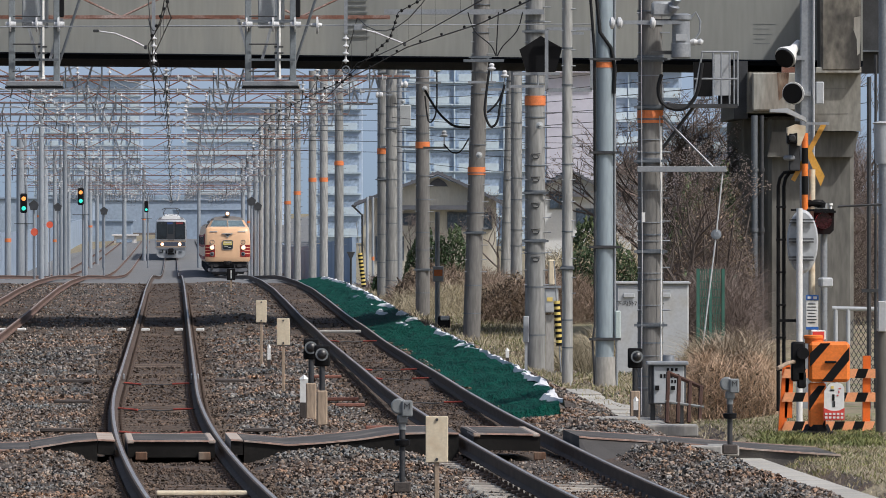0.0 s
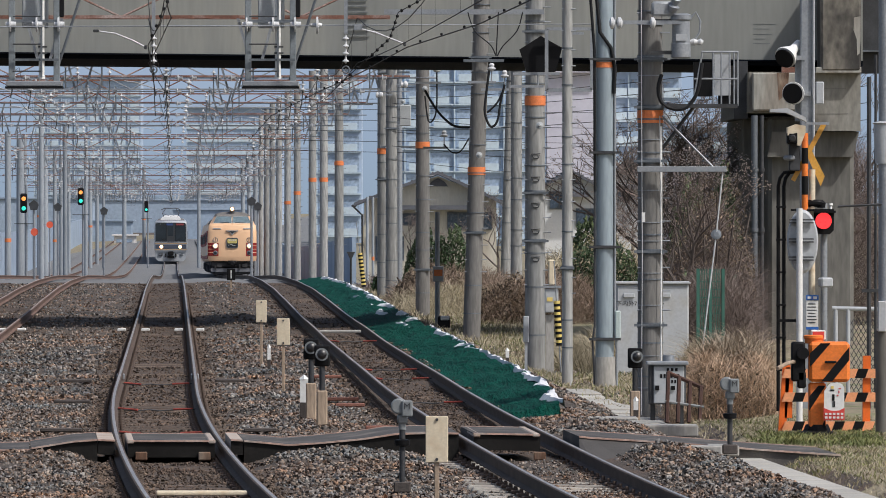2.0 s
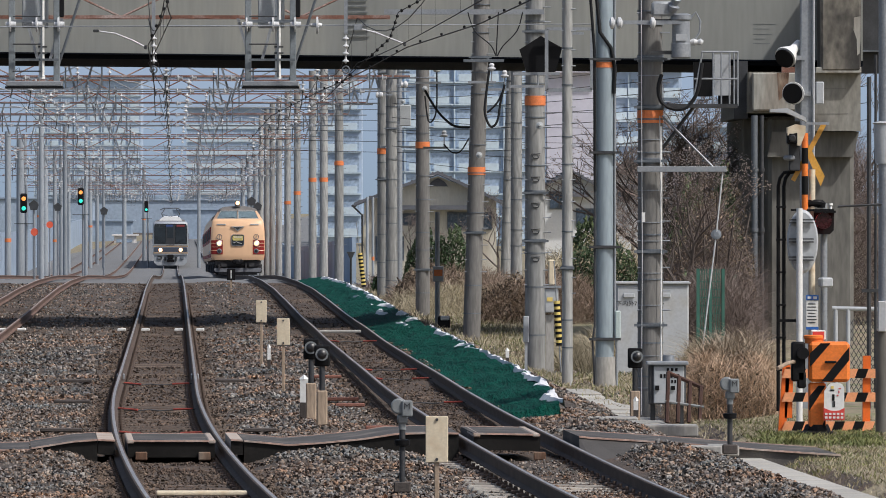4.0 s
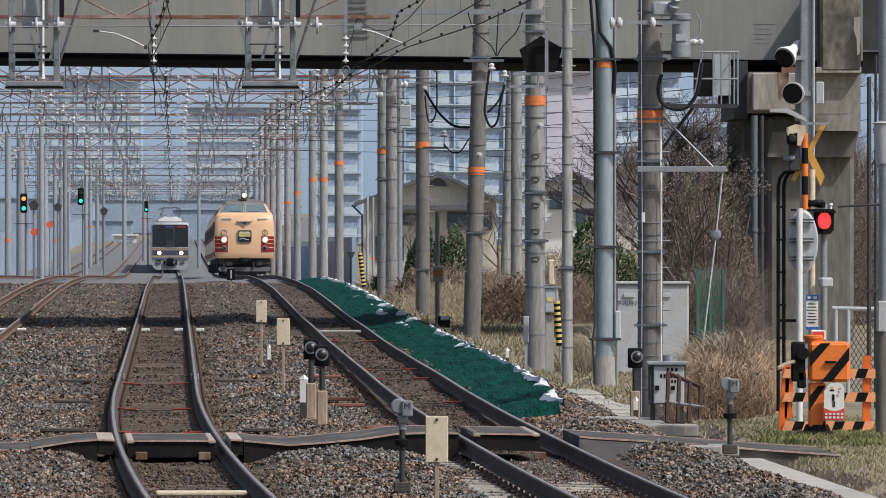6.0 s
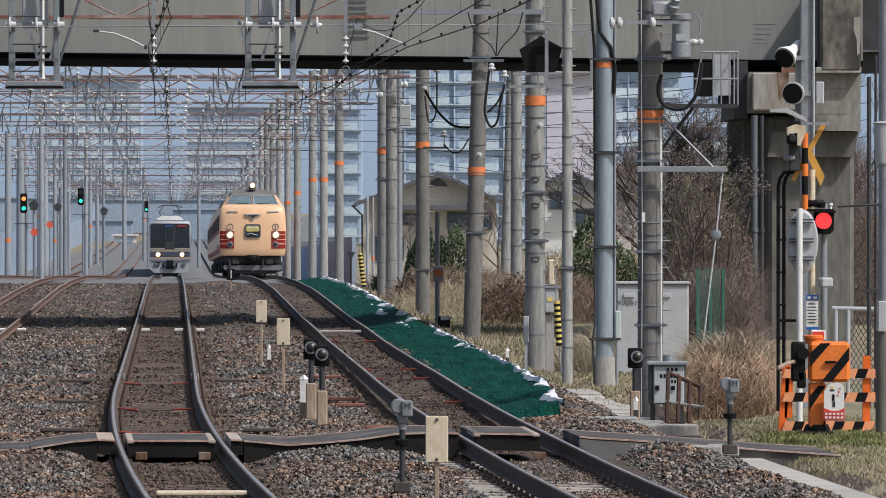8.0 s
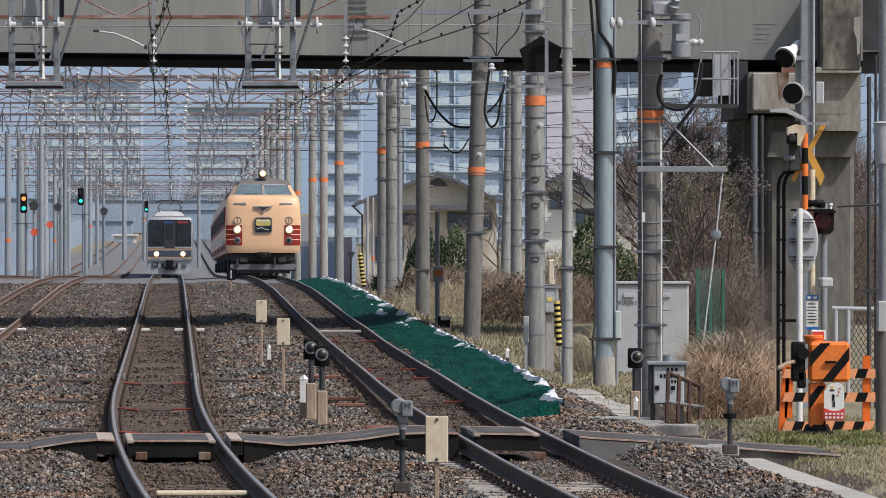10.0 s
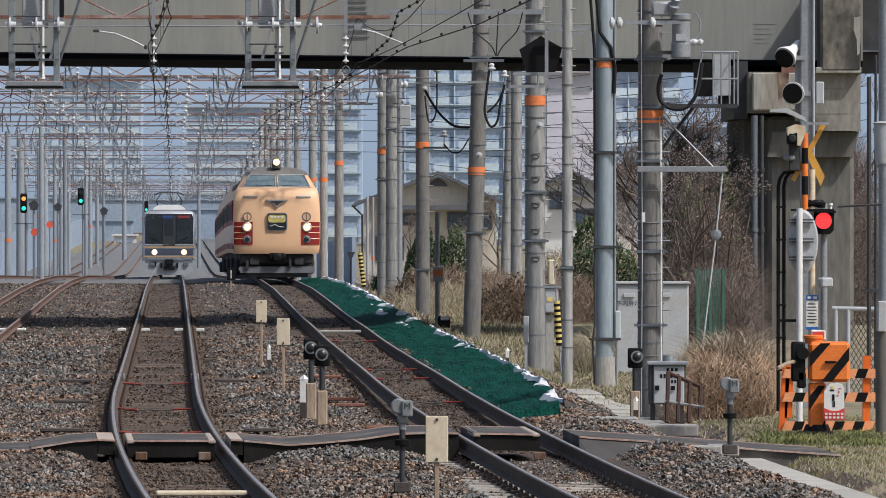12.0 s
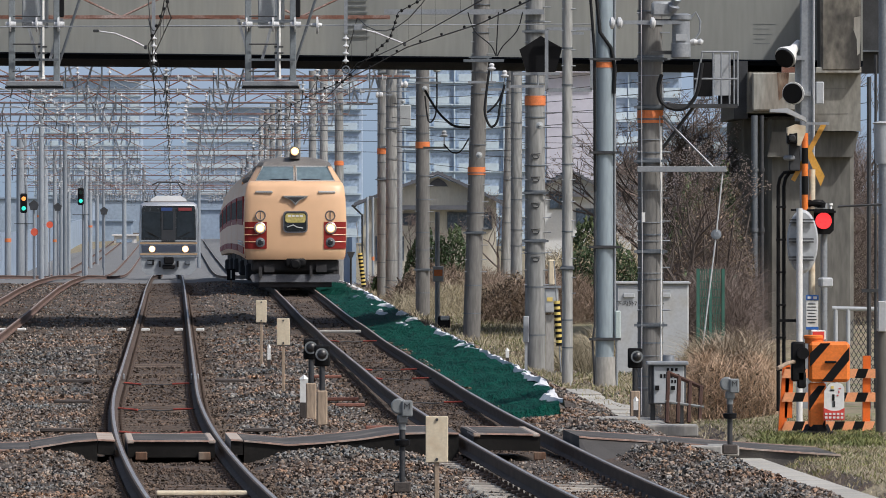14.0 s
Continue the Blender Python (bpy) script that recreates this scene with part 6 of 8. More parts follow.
def corner_fence():
    d = 100.0
    hf = thing("pipe_railing", "grey pipe railing with chain-link mesh beside the crossing", "railing", pose(0, d, -0.3))
    zt = 1.025 + 0.3
    for x in (5.792, 5.975, 6.592):
        part("post", Build().cyl((x, 0, 0), (x, 0, zt), 0.032, n=10), GREYBOX, hf)
    part("top_rail", Build().tube([(5.742, 0, zt), (6.8, 0, zt - 0.02)], 0.032, 10), GREYBOX, hf)
    x0, x1, z1 = 5.992, 6.8, 0.867 + 0.3
    for k in range(-14, 26):
        a, b = (x0 + k * 0.07, 0.02, 0.0), (x0 + k * 0.07 + z1 * 0.6, 0.02, z1)
        for p, q in ((a, b), ((b[0], 0.03, 0.0), (a[0], 0.03, z1))):
            p, q = Vector(p), Vector(q)
            if max(p.x, q.x) > x0 + 0.0 and min(p.x, q.x) < x1:
                lo = max(0, (x0 - p.x) / (q.x - p.x)) if q.x > p.x else 0
                hi = 1 if q.x > p.x else min(1, (x0 - p.x) / (q.x - p.x)) if q.x < x0 else 1
                if hi > lo:
                    part("mesh_wire", Build().cyl(p.lerp(q, lo), p.lerp(q, hi), 0.005, n=4, cap=False), DARKSTEEL, hf)
    up = thing("utility_post", "grey steel utility post with meter box by the crossing", "utility post", pose(5.173, 80, -0.2))
    part("post", Build().cyl((0.04, 0, 0), (0.04, 0, 5.6), 0.075, n=16), STEEL, up)
    part("sleeve", Build().cyl((0.02, 0, 0), (0.02, 0, 1.1 + 0.2), 0.09, n=16), SHADEDPIER, up)
    part("meter_box", Build().box((0.0, -0.1, 1.267 + 0.2), (0.1, 0.1, 0.36), bev=0.01), GREYBOX, up)
    part("light_case", Build().lathe((0.03, 0, 3.067 + 0.2), (0, 0, 1), [(0, 0.1), (0.3, 0.12), (0.46, 0.12), (0.48, 0.14), (0.5, 0.08)], 14), GREYBOX, up)
    part("arm", Build().tube([(0, -0.05, 2.587 + 0.2), (-0.52, -0.05, 2.56 + 0.2)], 0.014, 6), DARKSTEEL, up)
    thing("dark_pipe", "thin dark vertical pipe beside the pier", "pipe", pose(5.781, 92, -0.3), build=Build().cyl((0, 0, 0), (0, 0, 4.6), 0.03, n=8).cyl((0.09, 0, 0), (0.09, 0, 4.9), 0.02, n=8).box((0.05, 0, 1.7), (0.3, 0.06, 0.05)), mats=DARKSTEEL)


corner_fence()


# ---- distant colour-light signals ----
AMBER = material("amber_glow", (0.5, 0.2, 0.03), 0.4, bump=0, emit=(1.0, 0.32, 0.08), power=1.3)
GREENLAMP = material("green_glow", (0.03, 0.5, 0.4), 0.4, bump=0, emit=(0.05, 0.85, 0.62), power=0.9)
GREENDIM = material("green_lens_dark", (0.01, 0.03, 0.025), 0.3, bump=0)


def far_signal(x, d, zc, zg, amber):
    sg = thing("colour_light_signal", "black colour-light signal showing " + ("amber over green" if amber else "green"), "signal", pose(x, d, zg), group="colour-light signals")
    h = zc - zg
    part("post", Build().cyl((0.12, 0.1, 0), (0.12, 0.1, h + 0.9), 0.06, n=10), STEEL, sg)
    part("case", Build().box((0, 0, h), (0.34, 0.14, 0.95), bev=0.1), BLACK, sg)
    part("platform", Build().box((0, 0.1, h - 1.0), (0.9, 0.4, 0.04)), DARKSTEEL, sg)
    part("green_lens", Build().lathe((0, -0.07, h - 0.25), (0, -1, 0), [(0, 0.105), (0.03, 0.08), (0.04, 0.02)], 16), GREENLAMP, sg, "glowing green lens")
    if amber == 1:
        part("amber_lens", Build().lathe((0, -0.07, h + 0.22), (0, -1, 0), [(0, 0.105), (0.03, 0.08), (0.04, 0.02)], 16), AMBER, sg, "glowing amber lens")
    if amber == 2:
        b = Build().lathe((0, -0.03, 0), (0, 1, 0), [(0, 0.1), (0.03, 0.105)], 16)
        b.slot = 1
        b.lathe((0, 0.004, 0), (0, 1, 0), [(0, 0.105), (0.03, 0.1)], 16)
        return part("amber_lens", b, [AMBER, GREENDIM], sg, "amber lens, bright on one face"), Vector((0, -0.11, h + 0.22))


far_signal(-20.405, 330.0, 2.288, -1.6, 1)
amber_lens, amber_at = far_signal(-19.764, 370.0, 2.608, -2.0, 2)
far_signal(-24.5, 560.0, 1.72, -3.6, 0)


def pentagon(x, d, zc, r):
    pg = thing("railway_signal", "dark five-sided signal backplate on a post", "signal", pose(x, d, zc), group="signal backs")
    part("plate", Build().prism([(r * math.sin(k * math.tau / 5), r * math.cos(k * math.tau / 5)) for k in range(5)], -0.05, 0.02), DARKSTEEL, pg)
    part("post", Build().cyl((0, 0.1, -(zc - grade(d)) - 0.3), (0, 0.1, 0.2), 0.07, n=8), STEEL, pg)


for x, d, z in ((-20.513, 340, 2.162), (-23.87, 420, 1.93), (-21.5, 430, 1.661), (-10.735, 380, 2.32), (-10.933, 400, 2.0)):
    pentagon(x, d, z, 0.28)
REDDISC = material("red_disc", (0.75, 0.12, 0.06), 0.5, vary=0.05, bump=0)
for x, d, z in ((-18.075, 300.0, 1.05), (-19.72, 340.0, 1.198)):
    rd = thing("red_disc_sign", "red round disc sign on a thin post", "sign", pose(x, d, z), group="red disc signs")
    part("disc", Build().lathe((0, 0, 0), (0, -1, 0), [(0, 0.17), (0.02, 0.17)], 18), REDDISC, rd)
    part("post", Build().cyl((0, 0.05, grade(d) - z - 0.4), (0, 0.05, 0), 0.03, n=8), STEEL, rd)
mk = thing("marker_board", "small dark marker plate with a white line beyond the crest", "marker board", pose(-6.625, 212, -0.3), group="marker boards")
part("post", Build().box((0, 0, 0.2), (0.06, 0.05, 0.8)), WOODPOST, mk)
part("plate", Build().box((0, -0.03, 0.209 + 0.3), (0.26, 0.03, 0.36), bev=0.01), BLACK, mk)
part("line", Build().box((0, -0.047, 0.209 + 0.3), (0.03, 0.006, 0.26)), WHITE, mk)


# ---- trains ----
GLASS = material("dark_window_glass", (0.02, 0.025, 0.03), 0.2, vary=0.1, scale=1, fine=8, bump=0.0, spec=0.8)
SIDEGLASS = material("tinted_side_glass", (0.012, 0.012, 0.014), 0.55, vary=0.1, scale=1, fine=8, bump=0.0, spec=0.15)
CABGLASS = material("commuter_front_glass", (0.02, 0.028, 0.036), 0.12, vary=0.15, scale=1.2, fine=8, bump=0.0, spec=0.7)
WINDSHIELD = material("windshield_glass", (0.13, 0.18, 0.20), 0.06, vary=0.15, scale=1.2, fine=8, bump=0.0, spec=0.9)
ROOF = material("train_roof", (0.16, 0.15, 0.14), 0.8, vary=0.2, scale=1.5, fine=20, bump=0.1)
CHASSIS = material("underframe", (0.035, 0.034, 0.036), 0.8, vary=0.3, scale=2, fine=20, bump=0.2)
PLOUGH = material("snow_plough", (0.13, 0.135, 0.15), 0.7, vary=0.2, scale=2, fine=20, bump=0.1)
STAINLESS = material("stainless_body", (0.52, 0.54, 0.57), 0.38, 0.6, vary=0.06, scale=1.5, fine=20, bump=0.03)
LAMP = material("headlight", (0.9, 0.85, 0.75), 0.3, vary=0.0, bump=0, emit=(1.0, 0.74, 0.48), power=7.0)
LAMPRIM = material("headlight_rim_glow", (0.9, 0.6, 0.3), 0.3, vary=0.0, bump=0, emit=(1.0, 0.50, 0.20), power=1.5)
SILVER = material("silver_trim", (0.55, 0.55, 0.54), 0.35, 0.7, vary=0.06, bump=0.03)
SKIRT = material("skirt_paint", (0.30, 0.32, 0.34), 0.5, vary=0.1, bump=0.05)
SIGNBLUE = material("sign_blue", (0.02, 0.04, 0.10), 0.5, bump=0, emit=(0.05, 0.16, 0.8), power=0.1)
SIGNRED = material("sign_red", (0.06, 0.02, 0.025), 0.5, bump=0, emit=(0.9, 0.06, 0.05), power=0.15)


def shell(levels, plan, slots, mats, name, parent, label=""):
    """A car body: levels are (height, half width, set-back of the nose); plan is (share of half width, y) from one flank's tail round the nose
    to the other's. slots(level, column) picks the material."""
    b = Build()
    n = len(plan)
    for z, w, back in levels:
        for fx, y in plan:
            b.v.append((fx * w, y + back if y < 3 else y, z))
    for i in range(len(levels) - 1):
        for j in range(n - 1):
            b.f.append((i * n + j, i * n + j + 1, (i + 1) * n + j + 1, (i + 1) * n + j))
            b.m.append(slots(i, j))
            b.smooth.append(True)
    b.f += [tuple(range(n - 1, -1, -1)), tuple(range((len(levels) - 1) * n, len(levels) * n))]
    b.m += [slots(0, 0), slots(len(levels) - 1, 0)]
    b.smooth += [False, False]
    return part(name, b, mats, parent, label)


def pantograph(parent, y, z0, z1):
    b = Build()
    mid = (z0 + z1) / 2
    for s in (-1, 1):
        b.tube([(s * 0.55, y - 0.5, z0), (s * 0.75, y - 0.9, mid), (s * 0.45, y, z1), (s * 0.75, y + 0.9, mid), (s * 0.55, y + 0.5, z0)], 0.035)
        b.tube([(s * 0.55, y - 0.5, z0), (-s * 0.75, y - 0.9, mid)], 0.014)
    b.tube([(-0.85, y, z1 - 0.12), (-0.55, y, z1 + 0.02), (0.55, y, z1 + 0.02), (0.85, y, z1 - 0.12)], 0.04)
    b.box((0, y, z0 - 0.03), (1.5, 1.3, 0.06))
    part("pantograph", b, DARKSTEEL, parent)


def bogie(parent, y):
    b = part("bogie", Build().box((0, y, 0.48), (2.0, 2.9, 0.3), bev=0.05), CHASSIS, parent)
    for dy in (-1.05, 1.05):
        for s in (-1, 1):
            part("wheel", Build().cyl((s * 0.505, y + dy, 0.43), (s * 0.63, y + dy, 0.43), 0.43, n=20), RAILSIDE, b)


def express_car(lead):
    car = thing("express_train_car", ("cream and red express train leading car with lit headlights" if lead else "cream and red express train trailing car with dark windows"), "train", group="express train cars")
    W = 1.475
    arc = [(math.sin(a), 0.30 * (1 - math.cos(a) ** 0.7)) for a in (radians(-84 + 12 * i) for i in range(15))] if lead else [(-0.99, 0.02), (0, 0.0), (0.99, 0.02)]
    plan = [(-1, 19.6), (-1, 12), (-1, 3.2), (-1, 0.55)] + [(fx, y) for fx, y in arc] + [(1, 0.55), (1, 3.2), (1, 12), (1, 19.6)]
    if not lead:
        plan = [(-1, 19.6), (-1, 10), (-1, 0.1)] + arc + [(1, 0.1), (1, 10), (1, 19.6)]
    lv = [(0.87, 1.40, 0.06), (0.98, 1.44, 0.02), (1.18, 1.46, 0.0), (1.5, W, 0), (1.95, W, 0), (2.6, 1.45, 0.05), (2.95, 1.41, 0.12), (3.07, 1.36, 0.22)]
    if lead:
        lv += [(3.12, 1.30, 0.42)]
    else:
        lv += [(3.35, 1.3, 0.0), (3.5, 1.05, 0.0), (3.58, 0.6, 0.0)]

    def slot(i, j):
        side = j < 3 or j >= len(plan) - 4
        if not lead and i >= 8:
            return 2
        return 1 if side and i in (4,) else 0
    body = shell(lv, plan, slot, [CREAM, RED, ROOF], "body", car)
    # side windows and stripes
    for s in (-1, 1):
        part("window_band", Build().box((s * 1.462, 11.0, 2.27), (0.06, 16.6, 0.84)), RED, body, "deep red window band")
        for i in range(9):
            part("side_window", Build().box((s * 1.48, 4.2 + 1.75 * i, 2.3), (0.04, 1.25, 0.56), bev=0.01), SIDEGLASS, body)
        part("stripe", Build().box((s * 1.462, 10.5, 1.12), (0.04, 18.0, 0.2)), RED, body)
    under = part("underframe", Build().box((0, 10.3, 0.68), (2.3, 17.6, 0.42), bev=0.04).box((0.2, 8, 0.42), (2.4, 3.4, 0.5), bev=0.05).box((-0.1, 12.6, 0.42), (2.4, 3.0, 0.5), bev=0.05), CHASSIS, car)
    bogie(car, 3.4)
    bogie(car, 16.8)
    for i, y in enumerate((5.5, 9.5, 13.5)):
        part("roof_vent", Build().box((0, y, 3.66), (1.7, 2.2, 0.28), bev=0.08), ROOF, car)
    if not lead:
        return car
    # cab: sloped windshield, sides and domed roof
    zb, zt, yb, yt = 3.10, 3.56, 0.56, 1.15
    cab = Build()
    ring = lambda w, y0, z: [(-w, 3.6, z), (-w, y0 + 0.45, z), (-w * 0.86, y0, z), (0, y0 - 0.12, z), (w * 0.86, y0, z), (w, y0 + 0.45, z), (w, 3.6, z)]
    r0, r1 = ring(1.36, yb - 0.06, 3.05), ring(1.06, yt, zt)
    cab.add(r0 + r1, [(k, k + 1, k + 8, k + 7) for k in range(6)])
    cab.slot = 1
    top = []
    for w, y0, z in ((1.08, yt - 0.05, zt), (1.02, yt + 0.05, zt + 0.1), (0.8, yt + 0.3, zt + 0.2), (0.4, yt + 0.5, zt + 0.26)):
        top.append(ring(w, y0, z))
    for a, c in zip(top[:-1], top[1:]):
        cab.add(a + c, [(k, k + 1, k + 8, k + 7) for k in range(6)])
    cab.add(top[-1], [tuple(range(7))])
    cab.box((0, 11.5, 3.40), (2.1, 16.6, 0.34), bev=0.16)
    cab.box((0, 11.5, 3.22), (2.66, 16.6, 0.3), bev=0.12)
    cabin = part("cab", cab, [CREAM, ROOF], car, "raised driver's cab with brown roof")

    def on_glass(u, v):
        """A point on the sloped front glass: u across, v up, both in shares."""
        w = (1.36 * (1 - v) + 1.06 * v) * 0.88
        y0 = (yb - 0.06) * (1 - v) + yt * v
        z = 3.05 * (1 - v) + zt * v
        return Vector((u * w, y0 - 0.12 * (1 - abs(u)) - 0.02, z))
    for s in (-1, 1):
        q = [on_glass(s * u, v) for u, v in ((0.03, 0.12), (0.97, 0.12), (0.97, 0.93), (0.03, 0.93))]
        n = Vector((0, -0.75, 0.6)).normalized() * 0.02
        pane = part("windshield", Build().add(q + [p + n for p in q], [(0, 1, 2, 3), (4, 5, 6, 7), (0, 1, 5, 4), (1, 2, 6, 5), (2, 3, 7, 6), (3, 0, 4, 7)]), WINDSHIELD, cabin, "tinted windshield pane")
        part("windshield_frame", Build().tube([p + n * 1.2 for p in q] + [q[0] + n * 1.2], 0.028, 6), SILVER, pane)
        a, c = on_glass(s * 0.15, 0.2) + n * 2, on_glass(s * 0.62, 0.17) + n * 2
        part("wiper", Build().tube([a, c], 0.014), BLACK, pane)
        qs = [Vector((s * (1.36 - 0.3 * v + 0.012), y, 3.05 + (zt - 3.05) * v)) for y, v in ((1.15, 0.15), (2.3, 0.15), (2.3, 0.85), (1.45, 0.85))]
        part("cab_side_window", Build().add(qs, [(0, 1, 2, 3)]), WINDSHIELD, cabin)

    def nose_y(x, z):
        fx = min(0.985, abs(x) / 1.46)
        return 0.30 * (1 - math.cos(math.asin(fx)) ** 0.7) + (0.12 if z > 2.9 else 0.05 if z > 2.5 else 0.0)
    for s in (-1, 1):
        # red lamp panel wrapped round the corner
        b = Build()
        xs = [0.82 + 0.06 * i for i in range(10)] + [1.41, 1.45]
        for lo, hi in ((1.18, 1.95),):
            pts = [(s * x, nose_y(x, z) - 0.018, z) for z in (lo, hi) for x in xs]
            m = len(xs)
            b.add(pts, [(i, i + 1, m + i + 1, m + i) for i in range(m - 1)])
        panel = part("lamp_panel", b, RED, body, "dark red lamp panel with thin cream lines")
        for z in (1.38, 1.58, 1.78):
            part("cream_line", Build().tube([(s * x, nose_y(x, z) - 0.02, z) for x in xs[4:]], 0.014, 5), CREAM, panel)
        y = nose_y(1.0, 1.77)
        lamp = part("headlight", Build().lathe((s * 1.01, y + 0.02, 1.77), (0, -1, 0), [(0, 0.17), (0.06, 0.17), (0.08, 0.145)], 18), SILVER, panel)
        part("lens", Build().lathe((s * 1.01, y - 0.06, 1.77), (0, -1, 0), [(0, 0.125), (0.02, 0.11)], 18).tone(1).lathe((s * 1.01, y - 0.078, 1.77), (0, -1, 0), [(0, 0.085), (0.02, 0.07), (0.03, 0.03)], 18), [LAMPRIM, LAMP], lamp, "glowing warm white lens")
        low = part("fog_lamp", Build().lathe((s * 1.0, y + 0.02, 1.36), (0, -1, 0), [(0, 0.14), (0.05, 0.14), (0.07, 0.1)], 18), PLOUGH, panel)
        part("lens", Build().lathe((s * 1.0, y - 0.05, 1.36), (0, -1, 0), [(0, 0.085), (0.02, 0.06)], 16), GLASS, low)
        tail = part("tail_lamp", Build().lathe((s * 1.0, y + 0.05, 2.13), (0, -1, 0), [(0, 0.13), (0.05, 0.13), (0.06, 0.12)], 18), CREAM, body, "cream-capped round tail lamp")
        part("rim", Build().tube([(s * 1.0 + 0.135 * math.cos(a * math.tau / 20), y - 0.012, 2.13 + 0.135 * math.sin(a * math.tau / 20)) for a in range(21)], 0.016, 6), PLOUGH, tail, "thin dark rim")
        part("rib", Build().box((s * 1.0, y - 0.015, 2.13), (0.022, 0.02, 0.22)), PLOUGH, tail)
        part("vent_slot", Build().box((s * 0.9, nose_y(0.9, 2.8) + 0.03, 2.80), (0.5, 0.06, 0.075), rz=s * 10, bev=0.02), SILVER, body)
        part("corner_mark", Build().box((s * 1.36, 0.33, 0.98), (0.16, 0.05, 0.12), rz=s * 40), RED, body)
    emblem = Build().prism([(-0.37, 2.70), (0.37, 2.70), (0.30, 2.64), (0.14, 2.58), (0.0, 2.42), (-0.14, 2.58), (-0.30, 2.64)], -0.03, 0.08)
    e = part("emblem", emblem, SILVER, body, "winged metal emblem")
    part("inlay", Build().prism([(-0.26, 2.655), (0.26, 2.655), (0.1, 2.58), (0, 2.49), (-0.1, 2.58)], -0.038, -0.028), CHASSIS, e)
    def rounded(x, z, w, h, r):
        """Outline of a round-cornered rectangle about (x, z)."""
        return [(x + sx * (w / 2 - r) + r * math.cos(radians(a)), z + sz * (h / 2 - r) + r * math.sin(radians(a))) for sx, sz, a0 in ((1, -1, -90), (1, 1, 0), (-1, 1, 90), (-1, -1, 180)) for a in (a0, a0 + 30, a0 + 60, a0 + 90)]
    sign = part("destination_window", Build().prism(rounded(0, 1.95, 0.7, 0.62, 0.11), -0.05, 0.06), PLOUGH, body, "round-cornered destination window")
    part("glass", Build().prism(rounded(0, 1.95, 0.63, 0.55, 0.09), -0.056, 0.0), GLASS, sign)
    HEADMARK = material("headmark", (0.5, 0.42, 0.14), 0.5, vary=0.3, scale=3, fine=14, bump=0)
    part("headmark", Build().prism(rounded(0, 2.06, 0.58, 0.26, 0.07), -0.061, -0.05), HEADMARK, sign, "yellow headmark with unreadable marks")
    for x, w in ((-0.17, 0.09), (-0.06, 0.08), (0.05, 0.09), (0.17, 0.1)):
        part("lettering", Build().box((x, -0.063, 2.12), (w, 0.008, 0.05)), WHITE, sign)
    part("mark", Build().tube([(-0.24, -0.06, 1.8), (-0.06, -0.06, 1.86), (0.04, -0.06, 1.8), (0.22, -0.06, 1.77)], 0.018, 5), GREYBOX, sign, "pale curved mark")
    top_lamp = part("roof_headlight", Build().lathe((0, 1.05, 3.98), (0, 1, 0), [(0, 0.14), (0.3, 0.15), (0.4, 0.06)], 16).box((0, 1.3, 3.85), (0.3, 0.3, 0.16)), ROOF, cabin)
    part("lens", Build().lathe((0, 1.06, 3.98), (0, -1, 0), [(0, 0.125), (0.02, 0.11)], 16).tone(1).lathe((0, 1.042, 3.98), (0, -1, 0), [(0, 0.08), (0.02, 0.06), (0.03, 0.03)], 16), [LAMPRIM, LAMP], top_lamp, "glowing warm white lens")
    cp = part("coupler", Build().box((0, 0.25, 0.78), (0.62, 0.5, 0.3), bev=0.08).lathe((0, 0.0, 0.74), (0, -1, 0), [(0, 0.16), (0.08, 0.15), (0.12, 0.1)], 14), BLACK, car)
    part("buffer_beam", Build().box((0, 0.5, 0.70), (2.5, 0.4, 0.36), bev=0.06).box((-0.75, 0.25, 0.62), (0.3, 0.12, 0.22)).box((0.75, 0.25, 0.62), (0.3, 0.12, 0.22)).box((-1.0, 0.2, 0.5), (0.1, 0.1, 0.3)).box((0.45, 0.2, 0.55), (0.08, 0.1, 0.3)), CHASSIS, car)
    part("snow_plough", Build().prism([(-1.22, 0.22), (1.22, 0.22), (1.3, 0.36), (1.25, 0.44), (-1.25, 0.44), (-1.3, 0.36)], 0.25, 0.45), PLOUGH, car, "worn grey snow plough")
    part("plough_blade", Build().box((0, 0.4, 0.17), (2.1, 0.1, 0.2), bev=0.02), CHASSIS, car)
    # Silver strips added on the left flank only, to give its glint.
    for z in (1.28, 1.36):
        part("side_lamp_strip", Build().box((-1.50, 9.0, z), (0.03, 13.0, 0.035)), SILVER, body, "silver strip added for the glint along the flank")
    return car


